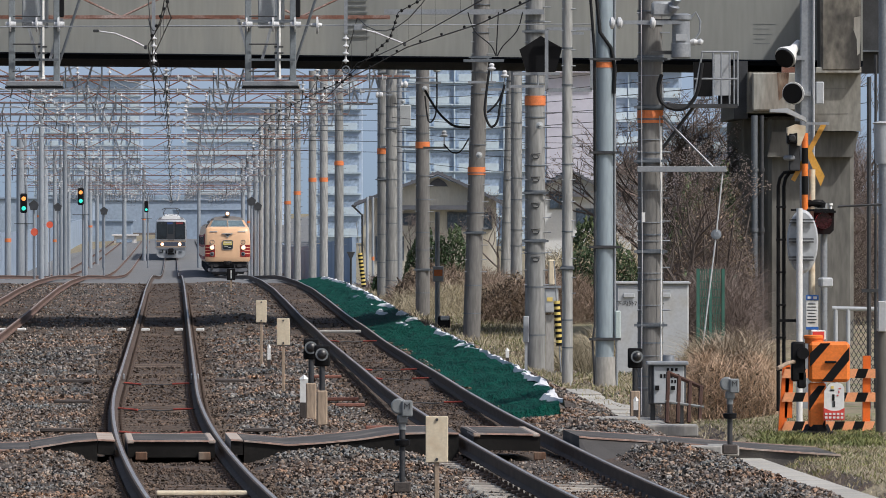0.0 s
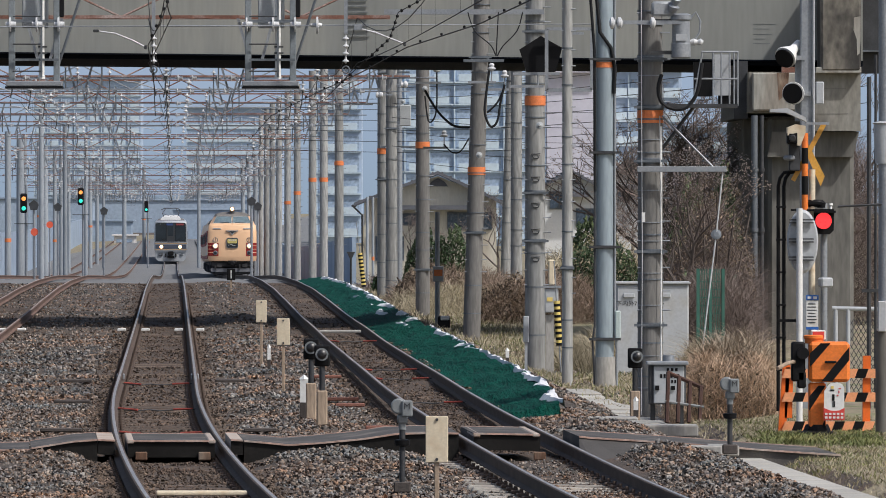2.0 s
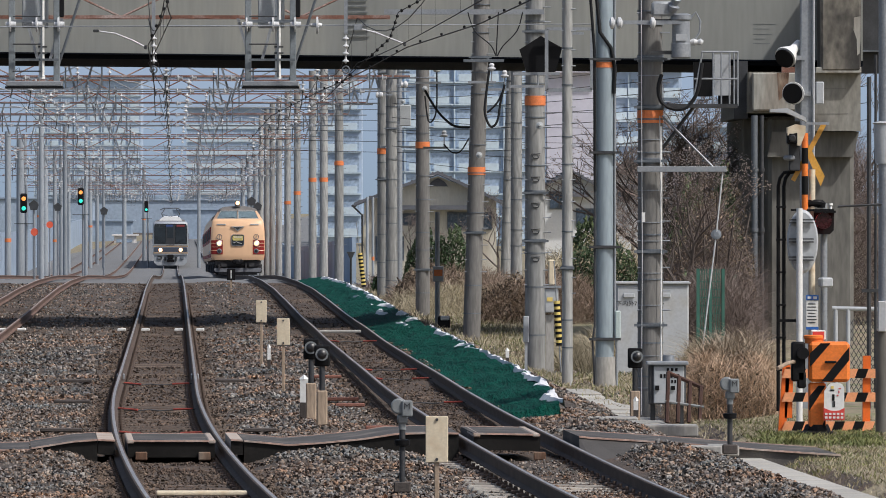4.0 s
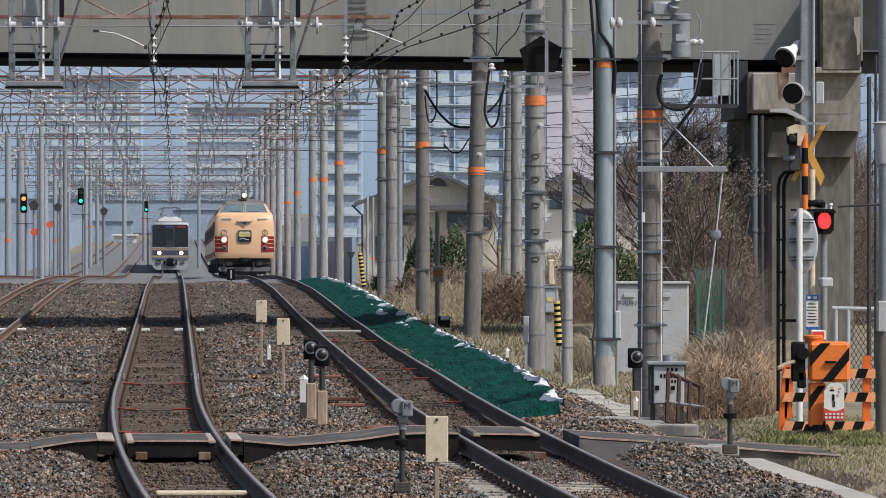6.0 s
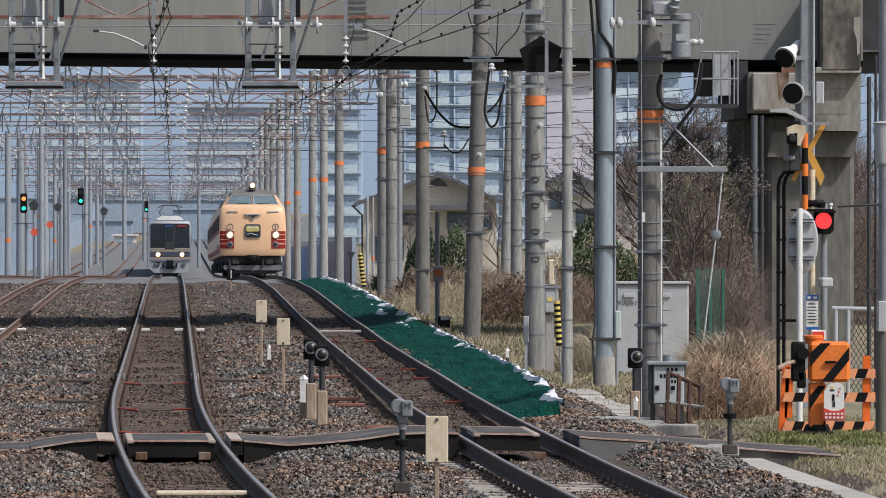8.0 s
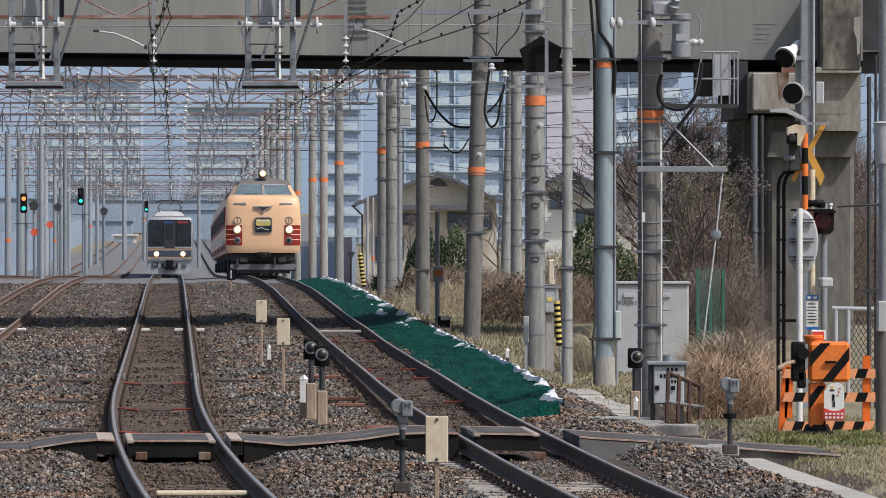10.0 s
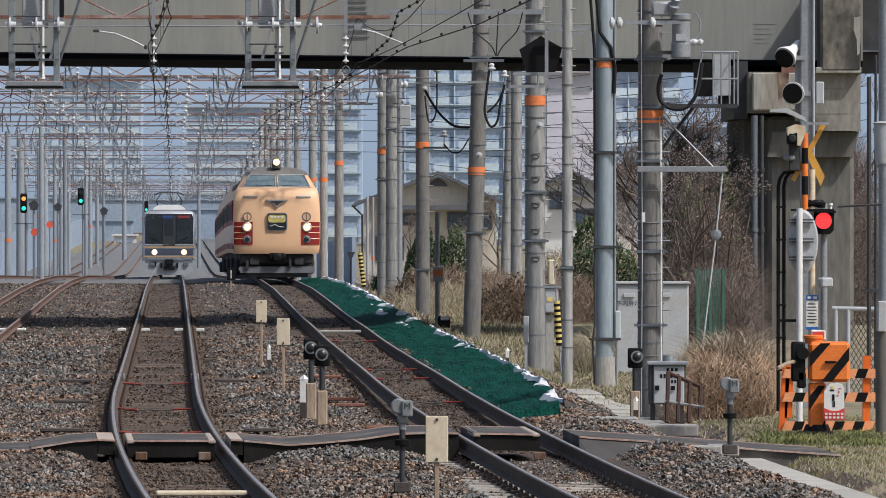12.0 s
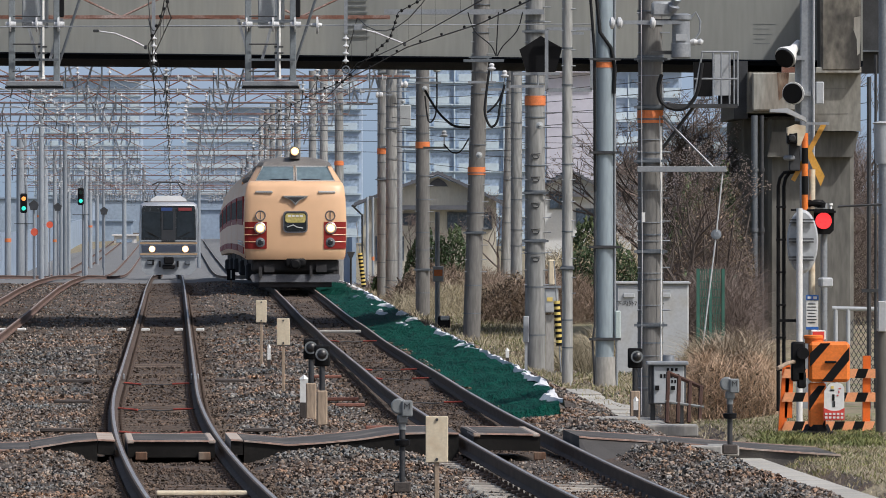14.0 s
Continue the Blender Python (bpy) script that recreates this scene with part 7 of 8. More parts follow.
def commuter_car(lead):
    car = thing("commuter_train_car", ("stainless steel commuter train leading car with dark front window" if lead else "stainless steel commuter train trailing car"), "train", group="commuter train cars")
    plan = [(-1, 19.6), (-1, 10), (-1, 0.35), (-0.985, 0.14), (-0.93, 0.04), (0, 0.0), (0.93, 0.04), (0.985, 0.14), (1, 0.35), (1, 10), (1, 19.6)]
    lv = [(0.93, 1.44, 0.0), (1.15, 1.475, 0), (2.2, 1.475, 0.02), (3.3, 1.45, 0.12), (3.55, 1.42, 0.2), (3.68, 1.25, 0.35), (3.74, 0.9, 0.5)]
    body = shell(lv, plan, lambda i, j: 1 if i >= 5 else 0, [STAINLESS, ROOF], "body", car, "brushed stainless shell")
    for s in (-1, 1):
        for i in range(8):
            part("side_window", Build().box((s * 1.47, 2.6 + 2.1 * i, 2.3), (0.04, 1.3, 0.85), bev=0.01), GLASS, body)
    part("underframe", Build().box((0, 10.2, 0.66), (2.3, 18, 0.5), bev=0.04), CHASSIS, car)
    bogie(car, 3.2)
    bogie(car, 16.6)
    AC = material("roof_unit", (0.8, 0.81, 0.82), 0.5, vary=0.08, scale=2, bump=0.05)
    for y in (2.2, 8.0, 14.0):
        part("roof_unit", Build().prism([(-0.95, 3.66), (-0.88, 3.86), (-0.6, 4.03), (0.6, 4.03), (0.88, 3.86), (0.95, 3.66)], y, y + 3.6), AC, car, "pale grey air-conditioning hump")
    if not lead:
        return car
    pantograph(car, 6.6, 3.85, 4.75)
    mask = part("front_mask", Build().prism([(-1.36, 1.72), (1.36, 1.72), (1.34, 3.3), (1.28, 3.5), (-1.28, 3.5), (-1.34, 3.3)], -0.03, 0.2, [(-1.36, 1.72), (1.36, 1.72), (1.34, 3.3), (1.28, 3.5), (-1.28, 3.5), (-1.34, 3.3)]), GLASS, body, "black glazed front mask")
    FRAME = material("front_door", (0.03, 0.032, 0.036), 0.5, vary=0.1, bump=0.03)
    door = part("front_door", Build().box((-0.02, -0.04, 2.55), (0.72, 0.05, 1.7), bev=0.02), FRAME, mask, "dark end door")
    part("door_window", Build().box((-0.02, -0.067, 2.75), (0.5, 0.02, 0.9), bev=0.01), CABGLASS, door)
    part("windshield", Build().box((-0.86, -0.042, 2.55), (0.86, 0.03, 1.3), bev=0.02), CABGLASS, mask)
    part("windshield", Build().box((0.84, -0.042, 2.55), (0.84, 0.03, 1.3), bev=0.02), CABGLASS, mask)
    part("line_sign", Build().box((-0.1, -0.07, 3.33), (0.56, 0.03, 0.16)), SIGNBLUE, mask, "lit blue line sign")
    part("destination_sign", Build().box((0.82, -0.07, 3.33), (0.66, 0.03, 0.15)), SIGNRED, mask, "lit red destination sign")
    for s in (-1, 1):
        part("wiper", Build().tube([(s * 0.5, -0.075, 1.92), (s * 1.05, -0.075, 2.2)], 0.02, 5), BLACK, mask)
    part("mask_sill", Build().box((0, -0.04, 1.76), (2.76, 0.05, 0.06)), STAINLESS, body)
    TAN = material("tan_band", (0.42, 0.29, 0.18), 0.5, vary=0.05, bump=0.02)
    part("color_band", Build().box((0, -0.005, 1.64), (2.86, 0.06, 0.1)), TAN, body, "tan livery band")
    DARK = material("navy_band", (0.05, 0.06, 0.085), 0.5, vary=0.05, bump=0.02)
    part("lamp_band", Build().box((0, -0.012, 1.36), (2.7, 0.07, 0.36), bev=0.02), DARK, body, "dark blue headlight band")
    part("color_band", Build().box((0, -0.006, 1.09), (2.86, 0.06, 0.08)), TAN, body, "tan livery band")
    for s in (-1, 1):
        lp = part("headlight", Build().lathe((s * 0.83, -0.03, 1.34), (0, -1, 0), [(0, 0.17), (0.03, 0.16)], 16), SILVER, body)
        part("lens", Build().lathe((s * 0.83, -0.06, 1.34), (0, -1, 0), [(0, 0.165), (0.02, 0.14)], 16).tone(1).lathe((s * 0.83, -0.078, 1.34), (0, -1, 0), [(0, 0.12), (0.02, 0.1), (0.03, 0.03)], 16), [LAMPRIM, LAMP], lp, "glowing warm white lens")
    for s in (-1, 1):
        part("step_lamp", Build().box((s * 0.95, 0.07, 0.66), (0.26, 0.14, 0.18), bev=0.02), FRAMESTEEL, car, "grey skirt fitting")
        part("corner_rail", Build().tube([(s * 1.43, -0.01, 1.0), (s * 1.43, 0.0, 2.4), (s * 1.36, 0.06, 3.5)], 0.02, 6), STEEL, body)
    part("skirt", Build().prism([(-1.38, 0.93), (1.38, 0.93), (1.34, 0.3), (1.08, 0.06), (-1.08, 0.06), (-1.34, 0.3)], 0.12, 0.3), SKIRT, car, "light grey front skirt")
    part("coupler", Build().box((0, 0.1, 0.78), (0.5, 0.7, 0.36), bev=0.06).box((0, 0.0, 0.45), (0.62, 0.3, 0.2), bev=0.04).box((-0.9, 0.08, 0.68), (0.34, 0.1, 0.26)).box((-0.45, 0.05, 0.6), (0.1, 0.2, 0.3)).box((0.45, 0.05, 0.6), (0.1, 0.2, 0.3)), BLACK, car)
    return car


express = [express_car(True)]
follow = express_car(False)
express.append(follow)
for _ in range(3):
    express.append(copy_thing(follow, pose(0, 0, 0)))
commuter = [commuter_car(True), commuter_car(False)]
commuter += [copy_thing(commuter[1], pose(0, 0, 0)) for _ in range(2)]


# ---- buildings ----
# Distance haze is put into these blue-grey wall, parapet and glass colours.
HAZEAPART = material("apartment_wall", (0.40, 0.50, 0.64), 0.85, vary=0.06, scale=0.1, fine=2, bump=0.0)
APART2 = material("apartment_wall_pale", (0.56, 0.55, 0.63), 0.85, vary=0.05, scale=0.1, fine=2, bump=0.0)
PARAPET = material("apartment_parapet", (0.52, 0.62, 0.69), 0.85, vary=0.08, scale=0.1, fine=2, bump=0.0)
HAZEGLASS = material("apartment_glass", (0.33, 0.42, 0.54), 0.5, vary=0.3, scale=0.3, fine=2, bump=0.0)


def apartment(x0, x1, d, top, bays, wall, label, deep=0.55):
    """A slab block: each storey has a balcony slab, parapet and recessed windows."""
    ap = thing("apartment_building", label, "apartment building", pose((x0 + x1) / 2, d, -4), group="apartment buildings")
    w, h = x1 - x0, top + 4
    part("wall", Build().box((0, 6, h / 2), (w, 11, h)), wall, ap)
    part("roof", Build().box((0, 5.5, h + 0.2), (w + 0.6, 12.5, 0.5)), wall, ap)
    storeys = int(h / 2.9)
    first = {}
    bw = w / max(1, bays)
    for s in range(storeys):
        z = 1.0 + 2.9 * s
        for i in range(bays):
            x = -w / 2 + bw * (i + 0.5)
            for name, make, mat, at in (("balcony", lambda: Build().box((0, 0.1 - deep / 2, 0), (bw * 0.96, deep, 0.18)).box((0, 0.15 - deep, 0.6), (bw * (0.62 + 0.3 * (bays % 2)), 0.12, 0.95)).box((-bw * 0.48, 0.1 - deep / 2, 1.3), (0.15, deep, 2.6)), PARAPET, (x, 0.4, z)), ("window", lambda: Build().box((0, 0, 0), (bw * 0.78, 0.12, 1.9)), HAZEGLASS, (x, 0.47, z + 1.2))):
                if name not in first:
                    first[name] = part(name, make(), mat, ap, at=pose(*at))
                else:
                    share(first[name], pose(*at))


apartment(-8.213, 11.073, 880.0, 26.0, 6, HAZEAPART, "blue-grey slab apartment block with long balconies")
apartment(-17.36, -11.16, 930.0, 30.0, 2, HAZEAPART, "tall blue-grey apartment tower with stacked balconies")
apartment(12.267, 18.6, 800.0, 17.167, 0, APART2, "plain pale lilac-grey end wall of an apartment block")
apartment(18.9, 28.5, 810.0, 17.5, 3, HAZEAPART, "blue-grey apartment block with balconies beside a lilac wall")
apartment(28.95, 41.7, 900.0, 11.7, 4, HAZEAPART, "blue-grey apartment block behind bare trees")
apartment(-56.75, -35.5, 1500.0, 22.075, 7, HAZEAPART, "far blue-grey apartment block in the distance", 0.35)
apartment(-96.533, -71.2, 1600.0, 30.033, 8, HAZEAPART, "far blue-grey apartment block in the distance", 0.35)

HOUSEWALL = material("house_wall", (0.52, 0.495, 0.42), 0.9, vary=0.08, scale=0.8, fine=10, bump=0.05, dirt=(0.36, 0.32, 0.26), amount=0.3, streak=0.3)
HOUSEWHITE = material("house_wall_white", (0.62, 0.63, 0.63), 0.9, vary=0.06, scale=0.8, fine=10, bump=0.05)
HOUSEGLASS = material("house_window_glass", (0.05, 0.075, 0.11), 0.25, vary=0.2, scale=1, fine=8, bump=0.0, spec=0.7)
TILE = material("roof_tile", (0.10, 0.105, 0.12), 0.6, vary=0.2, scale=1, fine=14, bump=0.3, dist=0.03)


def house(x0, x1, d, eave, ridge, rx, wall, label, windows):
    """A two-storey house, gable towards the line; rx is the ridge's place."""
    ho = thing("house", label, "house", pose(0, d, -1.0), group="houses")
    e, r = eave + 1.0, ridge + 1.0
    part("wall", Build().prism([(x0 + 0.4, -2.5), (x1 - 0.4, -2.5), (x1 - 0.4, e), (rx, r - 0.25), (x0 + 0.4, e)], 0, 9), wall, ho)
    for a, b in (((x0 - 0.1, e - 0.2), (rx, r)), ((x1 + 0.1, e - 0.2), (rx, r))):
        rf = part("roof", Build().prism([a, b, (b[0], b[1] - 0.16), (a[0], a[1] - 0.16)], -0.7, 9.6), TILE, ho, "dark tiled roof slope")
        n = 8
        for i in range(n):
            u = (i + 0.5) / n
            p = Vector((a[0] + (b[0] - a[0]) * u, 0, a[1] + (b[1] - a[1]) * u + 0.03))
            part("tile_course", Build().box((p.x, 4.4, p.z), (0.08, 10.2, 0.05)), TILE, rf)
    part("gutter", Build().cyl((x0 - 0.15, -0.7, e - 0.35), (x0 - 0.15, 9.6, e - 0.35), 0.07, n=8), DARKSTEEL, ho)
    part("downpipe", Build().tube([(x0 - 0.15, -0.5, e - 0.35), (x0 + 0.3, -0.1, e - 0.8), (x0 + 0.33, -0.06, -1.5)], 0.05, 6), DARKSTEEL, ho)
    part("gable_vent", Build().prism([(rx - 0.5, r - 0.75), (rx + 0.5, r - 0.75), (rx + 0.3, r - 0.5), (rx, r - 0.35), (rx - 0.3, r - 0.5)], -0.05, 0.02), TILE, ho)
    ep = part("lower_roof", Build().prism([(x0 + 1.6, e - 0.32), (x1 - 1.1, e - 0.32), (x1 - 0.9, e - 0.46), (x1 - 0.9, e - 0.53), (x0 + 1.4, e - 0.53), (x0 + 1.4, e - 0.46)], -1.0, 0.1), TILE, ho, "dark tiled lower eave")
    for wx, wz, ww, wh in windows:
        wd = part("window", Build().box((wx, -0.03, wz + 1.0), (ww, 0.1, wh)), FRAMESTEEL, ho)
        part("pane", Build().box((wx - ww / 4, -0.09, wz + 1.0), (ww / 2 - 0.08, 0.03, wh - 0.12)), HOUSEGLASS, wd)
        part("pane", Build().box((wx + ww / 4, -0.085, wz + 1.0), (ww / 2 - 0.08, 0.03, wh - 0.12)), HOUSEGLASS, wd)


house(-4.235, 2.998, 330.0, 2.508, 3.855, -0.247, HOUSEWALL, "beige two-storey house with dark tiled gable roof", ((-1.66, 1.5, 0.9, 0.6), (0.75, 1.43, 1.1, 0.85), (1.85, 1.43, 1.1, 0.85), (-2.585, 0.087, 1.4, 1.2)))
house(4.647, 8.245, 340.0, 3.125, 3.975, 6.403, HOUSEWHITE, "off-white house with grey tiled roof among trees", ((5.837, 2.417, 1.0, 0.9), (7.253, 1.567, 1.2, 0.9)))
house(8.34, 12.18, 360.0, 3.51, 4.59, 10.08, HOUSEWHITE, "pale house with dark roof and blue-grey window", ((9.72, 2.76, 0.9, 0.8), (11.28, 2.55, 1.0, 0.9)))
# Blue-grey that stands in for haze on far walls and sheds.
HAZEBLUE = material("blue_grey_cladding", (0.30, 0.375, 0.475), 0.85, vary=0.12, scale=0.2, fine=2, bump=0.0)
STATION = material("station_white", (0.62, 0.60, 0.58), 0.8, vary=0.06, bump=0.02)
# The blue-grey blocks are added over the far ground, coloured as haze.
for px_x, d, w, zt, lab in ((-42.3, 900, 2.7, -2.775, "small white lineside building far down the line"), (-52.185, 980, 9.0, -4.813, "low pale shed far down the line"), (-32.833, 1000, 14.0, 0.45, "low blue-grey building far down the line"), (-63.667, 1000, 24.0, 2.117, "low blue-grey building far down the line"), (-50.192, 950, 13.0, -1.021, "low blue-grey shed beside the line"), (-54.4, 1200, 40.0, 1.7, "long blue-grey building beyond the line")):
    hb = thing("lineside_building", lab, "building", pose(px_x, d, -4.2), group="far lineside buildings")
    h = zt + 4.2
    part("wall", Build().box((0, 3, h / 2), (w, 6, h)), STATION if "white" in lab or "pale" in lab else HAZEBLUE, hb)
    part("roof", Build().box((0, 3, h + 0.1), (w + 0.6, 6.6, 0.2)), HAZEBLUE if "blue" in lab else STATION, hb)
    n = max(2, int(w / 1.6)) if w < 12 else 0
    for i in range(n):
        part("window", Build().box((-w / 2 + w * (i + 0.5) / n, -0.04, h * 0.55), (w / n * 0.55, 0.08, min(1.0, h * 0.3))), HAZEGLASS, hb)


def far_wall(k, off, d0, d1, h, label):
    """An added low wall along the line into the distance, coloured as blue-grey haze, in panels."""
    fw = thing("lineside_wall", label, "wall", kind="structure")
    d = d0
    while d < d1:
        e = d + 12
        a, b = (line_x(k, d) + off, d), (line_x(k, e) + off, e)
        z0, z1 = grade(d) - 0.7, grade(e) - 0.7
        part("wall_panel", Build().add([(a[0], a[1], z0), (b[0], b[1], z1), (b[0], b[1], z1 + h), (a[0], a[1], z0 + h), (a[0] + 0.2, a[1], z0), (b[0] + 0.2, b[1], z1), (b[0] + 0.2, b[1], z1 + h), (a[0] + 0.2, a[1], z0 + h)], [(0, 1, 2, 3), (4, 5, 6, 7), (0, 3, 7, 4), (1, 2, 6, 5), (3, 2, 6, 7)]), HAZEBLUE, fw)
        d += 12.1


far_wall(3, -5.0, 230, 1000, 3.6, "added wall coloured as blue-grey haze beyond the outer track")
far_wall(1, 5.2, 330, 1000, 2.6, "added wall coloured as blue-grey haze beyond the express track")


# ---- plants ----
def blades(name, n, place, length, width, lean, mat, label, category, seed, droop=0.0, kind="stuff", parent=None):
    """Many thin three-sided stalks; place(rng) gives each foot."""
    rng = np.random.default_rng(seed)
    vs, fs = [], []
    for i in range(n):
        p = np.array(place(rng))
        ln = length * rng.uniform(0.5, 1.2)
        a, t = rng.uniform(0, math.tau), abs(rng.normal(0, lean))
        dirn = np.array((math.sin(t) * math.cos(a), math.sin(t) * math.sin(a), math.cos(t)))
        bend = np.array((math.cos(a), math.sin(a), -0.4)) * droop * ln
        mid = p + dirn * ln * 0.55 + bend * 0.3
        tip = p + dirn * ln + bend
        w = width * rng.uniform(0.6, 1.4)
        o1, o2 = np.array((w, 0, 0)), np.array((w * 0.3, w, 0))
        b = len(vs)
        vs += [p - o1, p + o1, p + o2, mid - o1 * 0.8, mid + o1 * 0.8, mid + o2 * 0.8, tip]
        fs += [(b, b + 1, b + 4, b + 3), (b + 1, b + 2, b + 5, b + 4), (b + 2, b, b + 3, b + 5), (b + 3, b + 4, b + 6), (b + 4, b + 5, b + 6), (b + 5, b + 3, b + 6)]
    me = bpy.data.meshes.new(name)
    me.from_pydata([tuple(v) for v in vs], [], fs)
    me.materials.append(mat)
    ob = new(name, me)
    if parent:
        ob.parent = parent
        return tagged(ob, label, kind=kind)
    return tagged(ob, label, category, kind=kind)


VINE = material("dry_vine", (0.5, 0.36, 0.25), 0.9, vary=0.25, scale=1.2, fine=20, bump=0, dirt=(0.24, 0.14, 0.09), amount=0.5, per=0.5)
DRY = material("dry_stalks", (0.27, 0.2, 0.15), 0.9, vary=0.3, scale=1.2, fine=20, bump=0, dirt=(0.14, 0.105, 0.08), amount=0.6, per=0.55)
STRAW = material("straw_grass", (0.34, 0.295, 0.21), 0.9, vary=0.25, scale=1.0, fine=20, bump=0, dirt=(0.2, 0.17, 0.08), amount=0.5, per=0.4)
GRASS = material("green_grass", (0.115, 0.135, 0.045), 0.9, vary=0.3, scale=0.8, fine=20, bump=0, dirt=(0.24, 0.22, 0.09), amount=0.5, per=0.4)
TWIG = material("bare_twigs", (0.155, 0.122, 0.11), 0.9, vary=0.25, scale=0.6, fine=20, bump=0, dirt=(0.10, 0.075, 0.06), amount=0.5, per=0.4)
BARK = material("bark", (0.11, 0.09, 0.08), 0.95, vary=0.3, scale=3, fine=25, bump=0.6, streak=0.3)
LEAF = material("evergreen_leaf", (0.035, 0.065, 0.025), 0.7, vary=0.3, scale=1.0, fine=20, bump=0, dirt=(0.075, 0.09, 0.035), amount=0.5, per=0.5)
BUD = material("pale_buds", (0.62, 0.54, 0.53), 0.8, vary=0.2, bump=0, per=0.3)

# verge grass by the crossing and along the line
def verge(d0, d1, r0, r1):
    def place(rng):
        d = rng.uniform(d0, d1)
        x = line_x(1, d) + rng.uniform(r0, r1)
        return x, d, ground_z(x, d) - 0.01
    return place


blades("verge_grass", 15000, verge(60, 86, 2.8, 5.3), 0.07, 0.005, 0.9, STRAW, "short dry straw-coloured grass on the verge", "grass", 11, 0.3)
blades("verge_grass", 7000, verge(60, 86, 3.0, 5.3), 0.06, 0.005, 0.8, GRASS, "short patchy green grass on the verge", "grass", 12, 0.3)
blades("verge_grass", 9000, lambda g: ((lambda x, d: (x, d, ground_z(x, d) - 0.005))(g.uniform(3.529, 5.306), g.uniform(70.0, 87.0))), 0.055, 0.0045, 0.9, STRAW, "trodden dry grass before the crossing fence", "grass", 17, 0.4)
blades("verge_grass", 5000, lambda g: ((lambda x, d: (x, d, ground_z(x, d) - 0.005))(g.uniform(3.529, 5.306), g.uniform(70.0, 87.0))), 0.06, 0.0045, 0.8, GRASS, "patchy new green grass before the crossing fence", "grass", 18, 0.4)
blades("verge_weeds", 800, lambda g: ((lambda x, d: (x, d, ground_z(x, d)))(g.normal(3.953, 0.18), g.uniform(76.4, 78.2))), 0.12, 0.007, 0.7, GRASS, "green weed tuft at the barrier base", "weeds", 52, 0.4)
blades("verge_weeds", 800, lambda g: ((lambda x, d: (x, d, ground_z(x, d)))(g.normal(4.723, 0.2), g.uniform(76.4, 78.2))), 0.11, 0.007, 0.7, GRASS, "green weed tuft by the fence foot", "weeds", 53, 0.4)
blades("verge_weeds", 1100, lambda g: ((lambda x, d: (x, d, ground_z(x, d)))(g.uniform(3.703, 5.076), g.uniform(78.0, 80.5))), 0.085, 0.006, 0.6, GRASS, "tufts of green weeds under the fence", "weeds", 13, 0.4)
blades("verge_grass", 6500, verge(88, 140, 2.75, 4.6), 0.13, 0.006, 0.6, STRAW, "pale dry grass among the lineside poles", "grass", 14, 0.35)
blades("verge_grass", 3000, verge(100, 175, 2.7, 4.5), 0.12, 0.007, 0.6, GRASS, "fresh green grass along the lineside poles", "grass", 15, 0.35)
blades("verge_grass", 5500, verge(140, 235, 2.4, 5.5), 0.22, 0.008, 0.6, STRAW, "pale dry grass beyond the overpass", "grass", 16, 0.35)


PALESTALK = material("pale_stalk", (0.34, 0.28, 0.21), 0.9, vary=0.2, scale=1.0, fine=20, bump=0, dirt=(0.2, 0.15, 0.1), amount=0.4, per=0.4)


def mound(name, px0, px1, d, zt, zb, n, length, width, mat, label, seed, depth=2.0, kind="stuff", lean=1.25, droop=0.6):
    """A tangled mound between two x places, arched in outline."""
    def place(rng):
        u = rng.uniform(0, 1)
        x = px0 + (px1 - px0) * u
        top = zb + (zt - zb) * (math.sin(math.pi * (0.08 + 0.84 * u)) ** 0.5) * (0.8 + 0.25 * noise.noise((x * 2.0, d * 0.1, seed)))
        z = zb + (top - zb) * rng.uniform(0, 1) ** 0.8
        return x, d + rng.uniform(-depth / 2, depth / 2), z - length * 0.5
    return blades(name, n, place, length, width, lean, mat, label, "brush", seed, droop, kind)


mound("dry_vines", 2.941, 4.407, 88.6, 1.035, -0.35, 15000, 0.24, 0.0028, VINE, "tangled russet dry vines heaped by the crossing", 21, 2.2, lean=1.5)
mound("dry_vines", 3.014, 4.371, 89.8, 1.109, -0.3, 6000, 0.28, 0.0028, STRAW, "pale dead vine stalks over the heap", 22, 1.6, lean=1.5)
mound("dry_vines", 3.344, 4.334, 89.2, 1.123, 0.6, 1500, 0.5, 0.004, PALESTALK, "long pale looping stalks over the vine heap", 51, 1.6, lean=1.2, droop=0.9)
mound("dry_shrub", 3.258, 3.8, 97, 0.7, -0.4, 1200, 0.5, 0.005, TWIG, "dark bare twiggy shrub by the cabinet", 23, 1.0)
mound("dry_brush", 2.077, 3.369, 124, 0.478, -0.5, 3000, 0.45, 0.006, STRAW, "pale dry brush behind the poles", 24, 3.0)
mound("dry_brush", 0.907, 4.345, 168, 1.138, -0.5, 12000, 0.5, 0.0045, DRY, "russet dry brush beyond the poles", 25, 6.0)
mound("dry_brush", -1.449, 2.713, 190, 1.004, -0.6, 12000, 0.6, 0.005, DRY, "russet dry brush beyond the poles", 26, 10.0)
mound("dry_brush", -2.7, 2.175, 228, 0.638, -0.8, 5000, 0.8, 0.01, TWIG, "dark bare hedge before the houses", 27, 10.0)
mound("dry_brush", 4.331, 5.984, 131, 1.9, -0.5, 11000, 0.6, 0.0038, TWIG, "dark bare brush behind the fence", 28, 5.0)
mound("dry_brush", 4.62, 6.603, 143, 3.225, -0.5, 11000, 0.7, 0.0042, TWIG, "tall dark bare thicket by the pier", 29, 4.0)
mound("dry_brush", 2.795, 7.453, 215, 1.715, -0.6, 7000, 0.9, 0.01, STRAW, "olive and straw hillside brush below the houses", 30, 14.0)
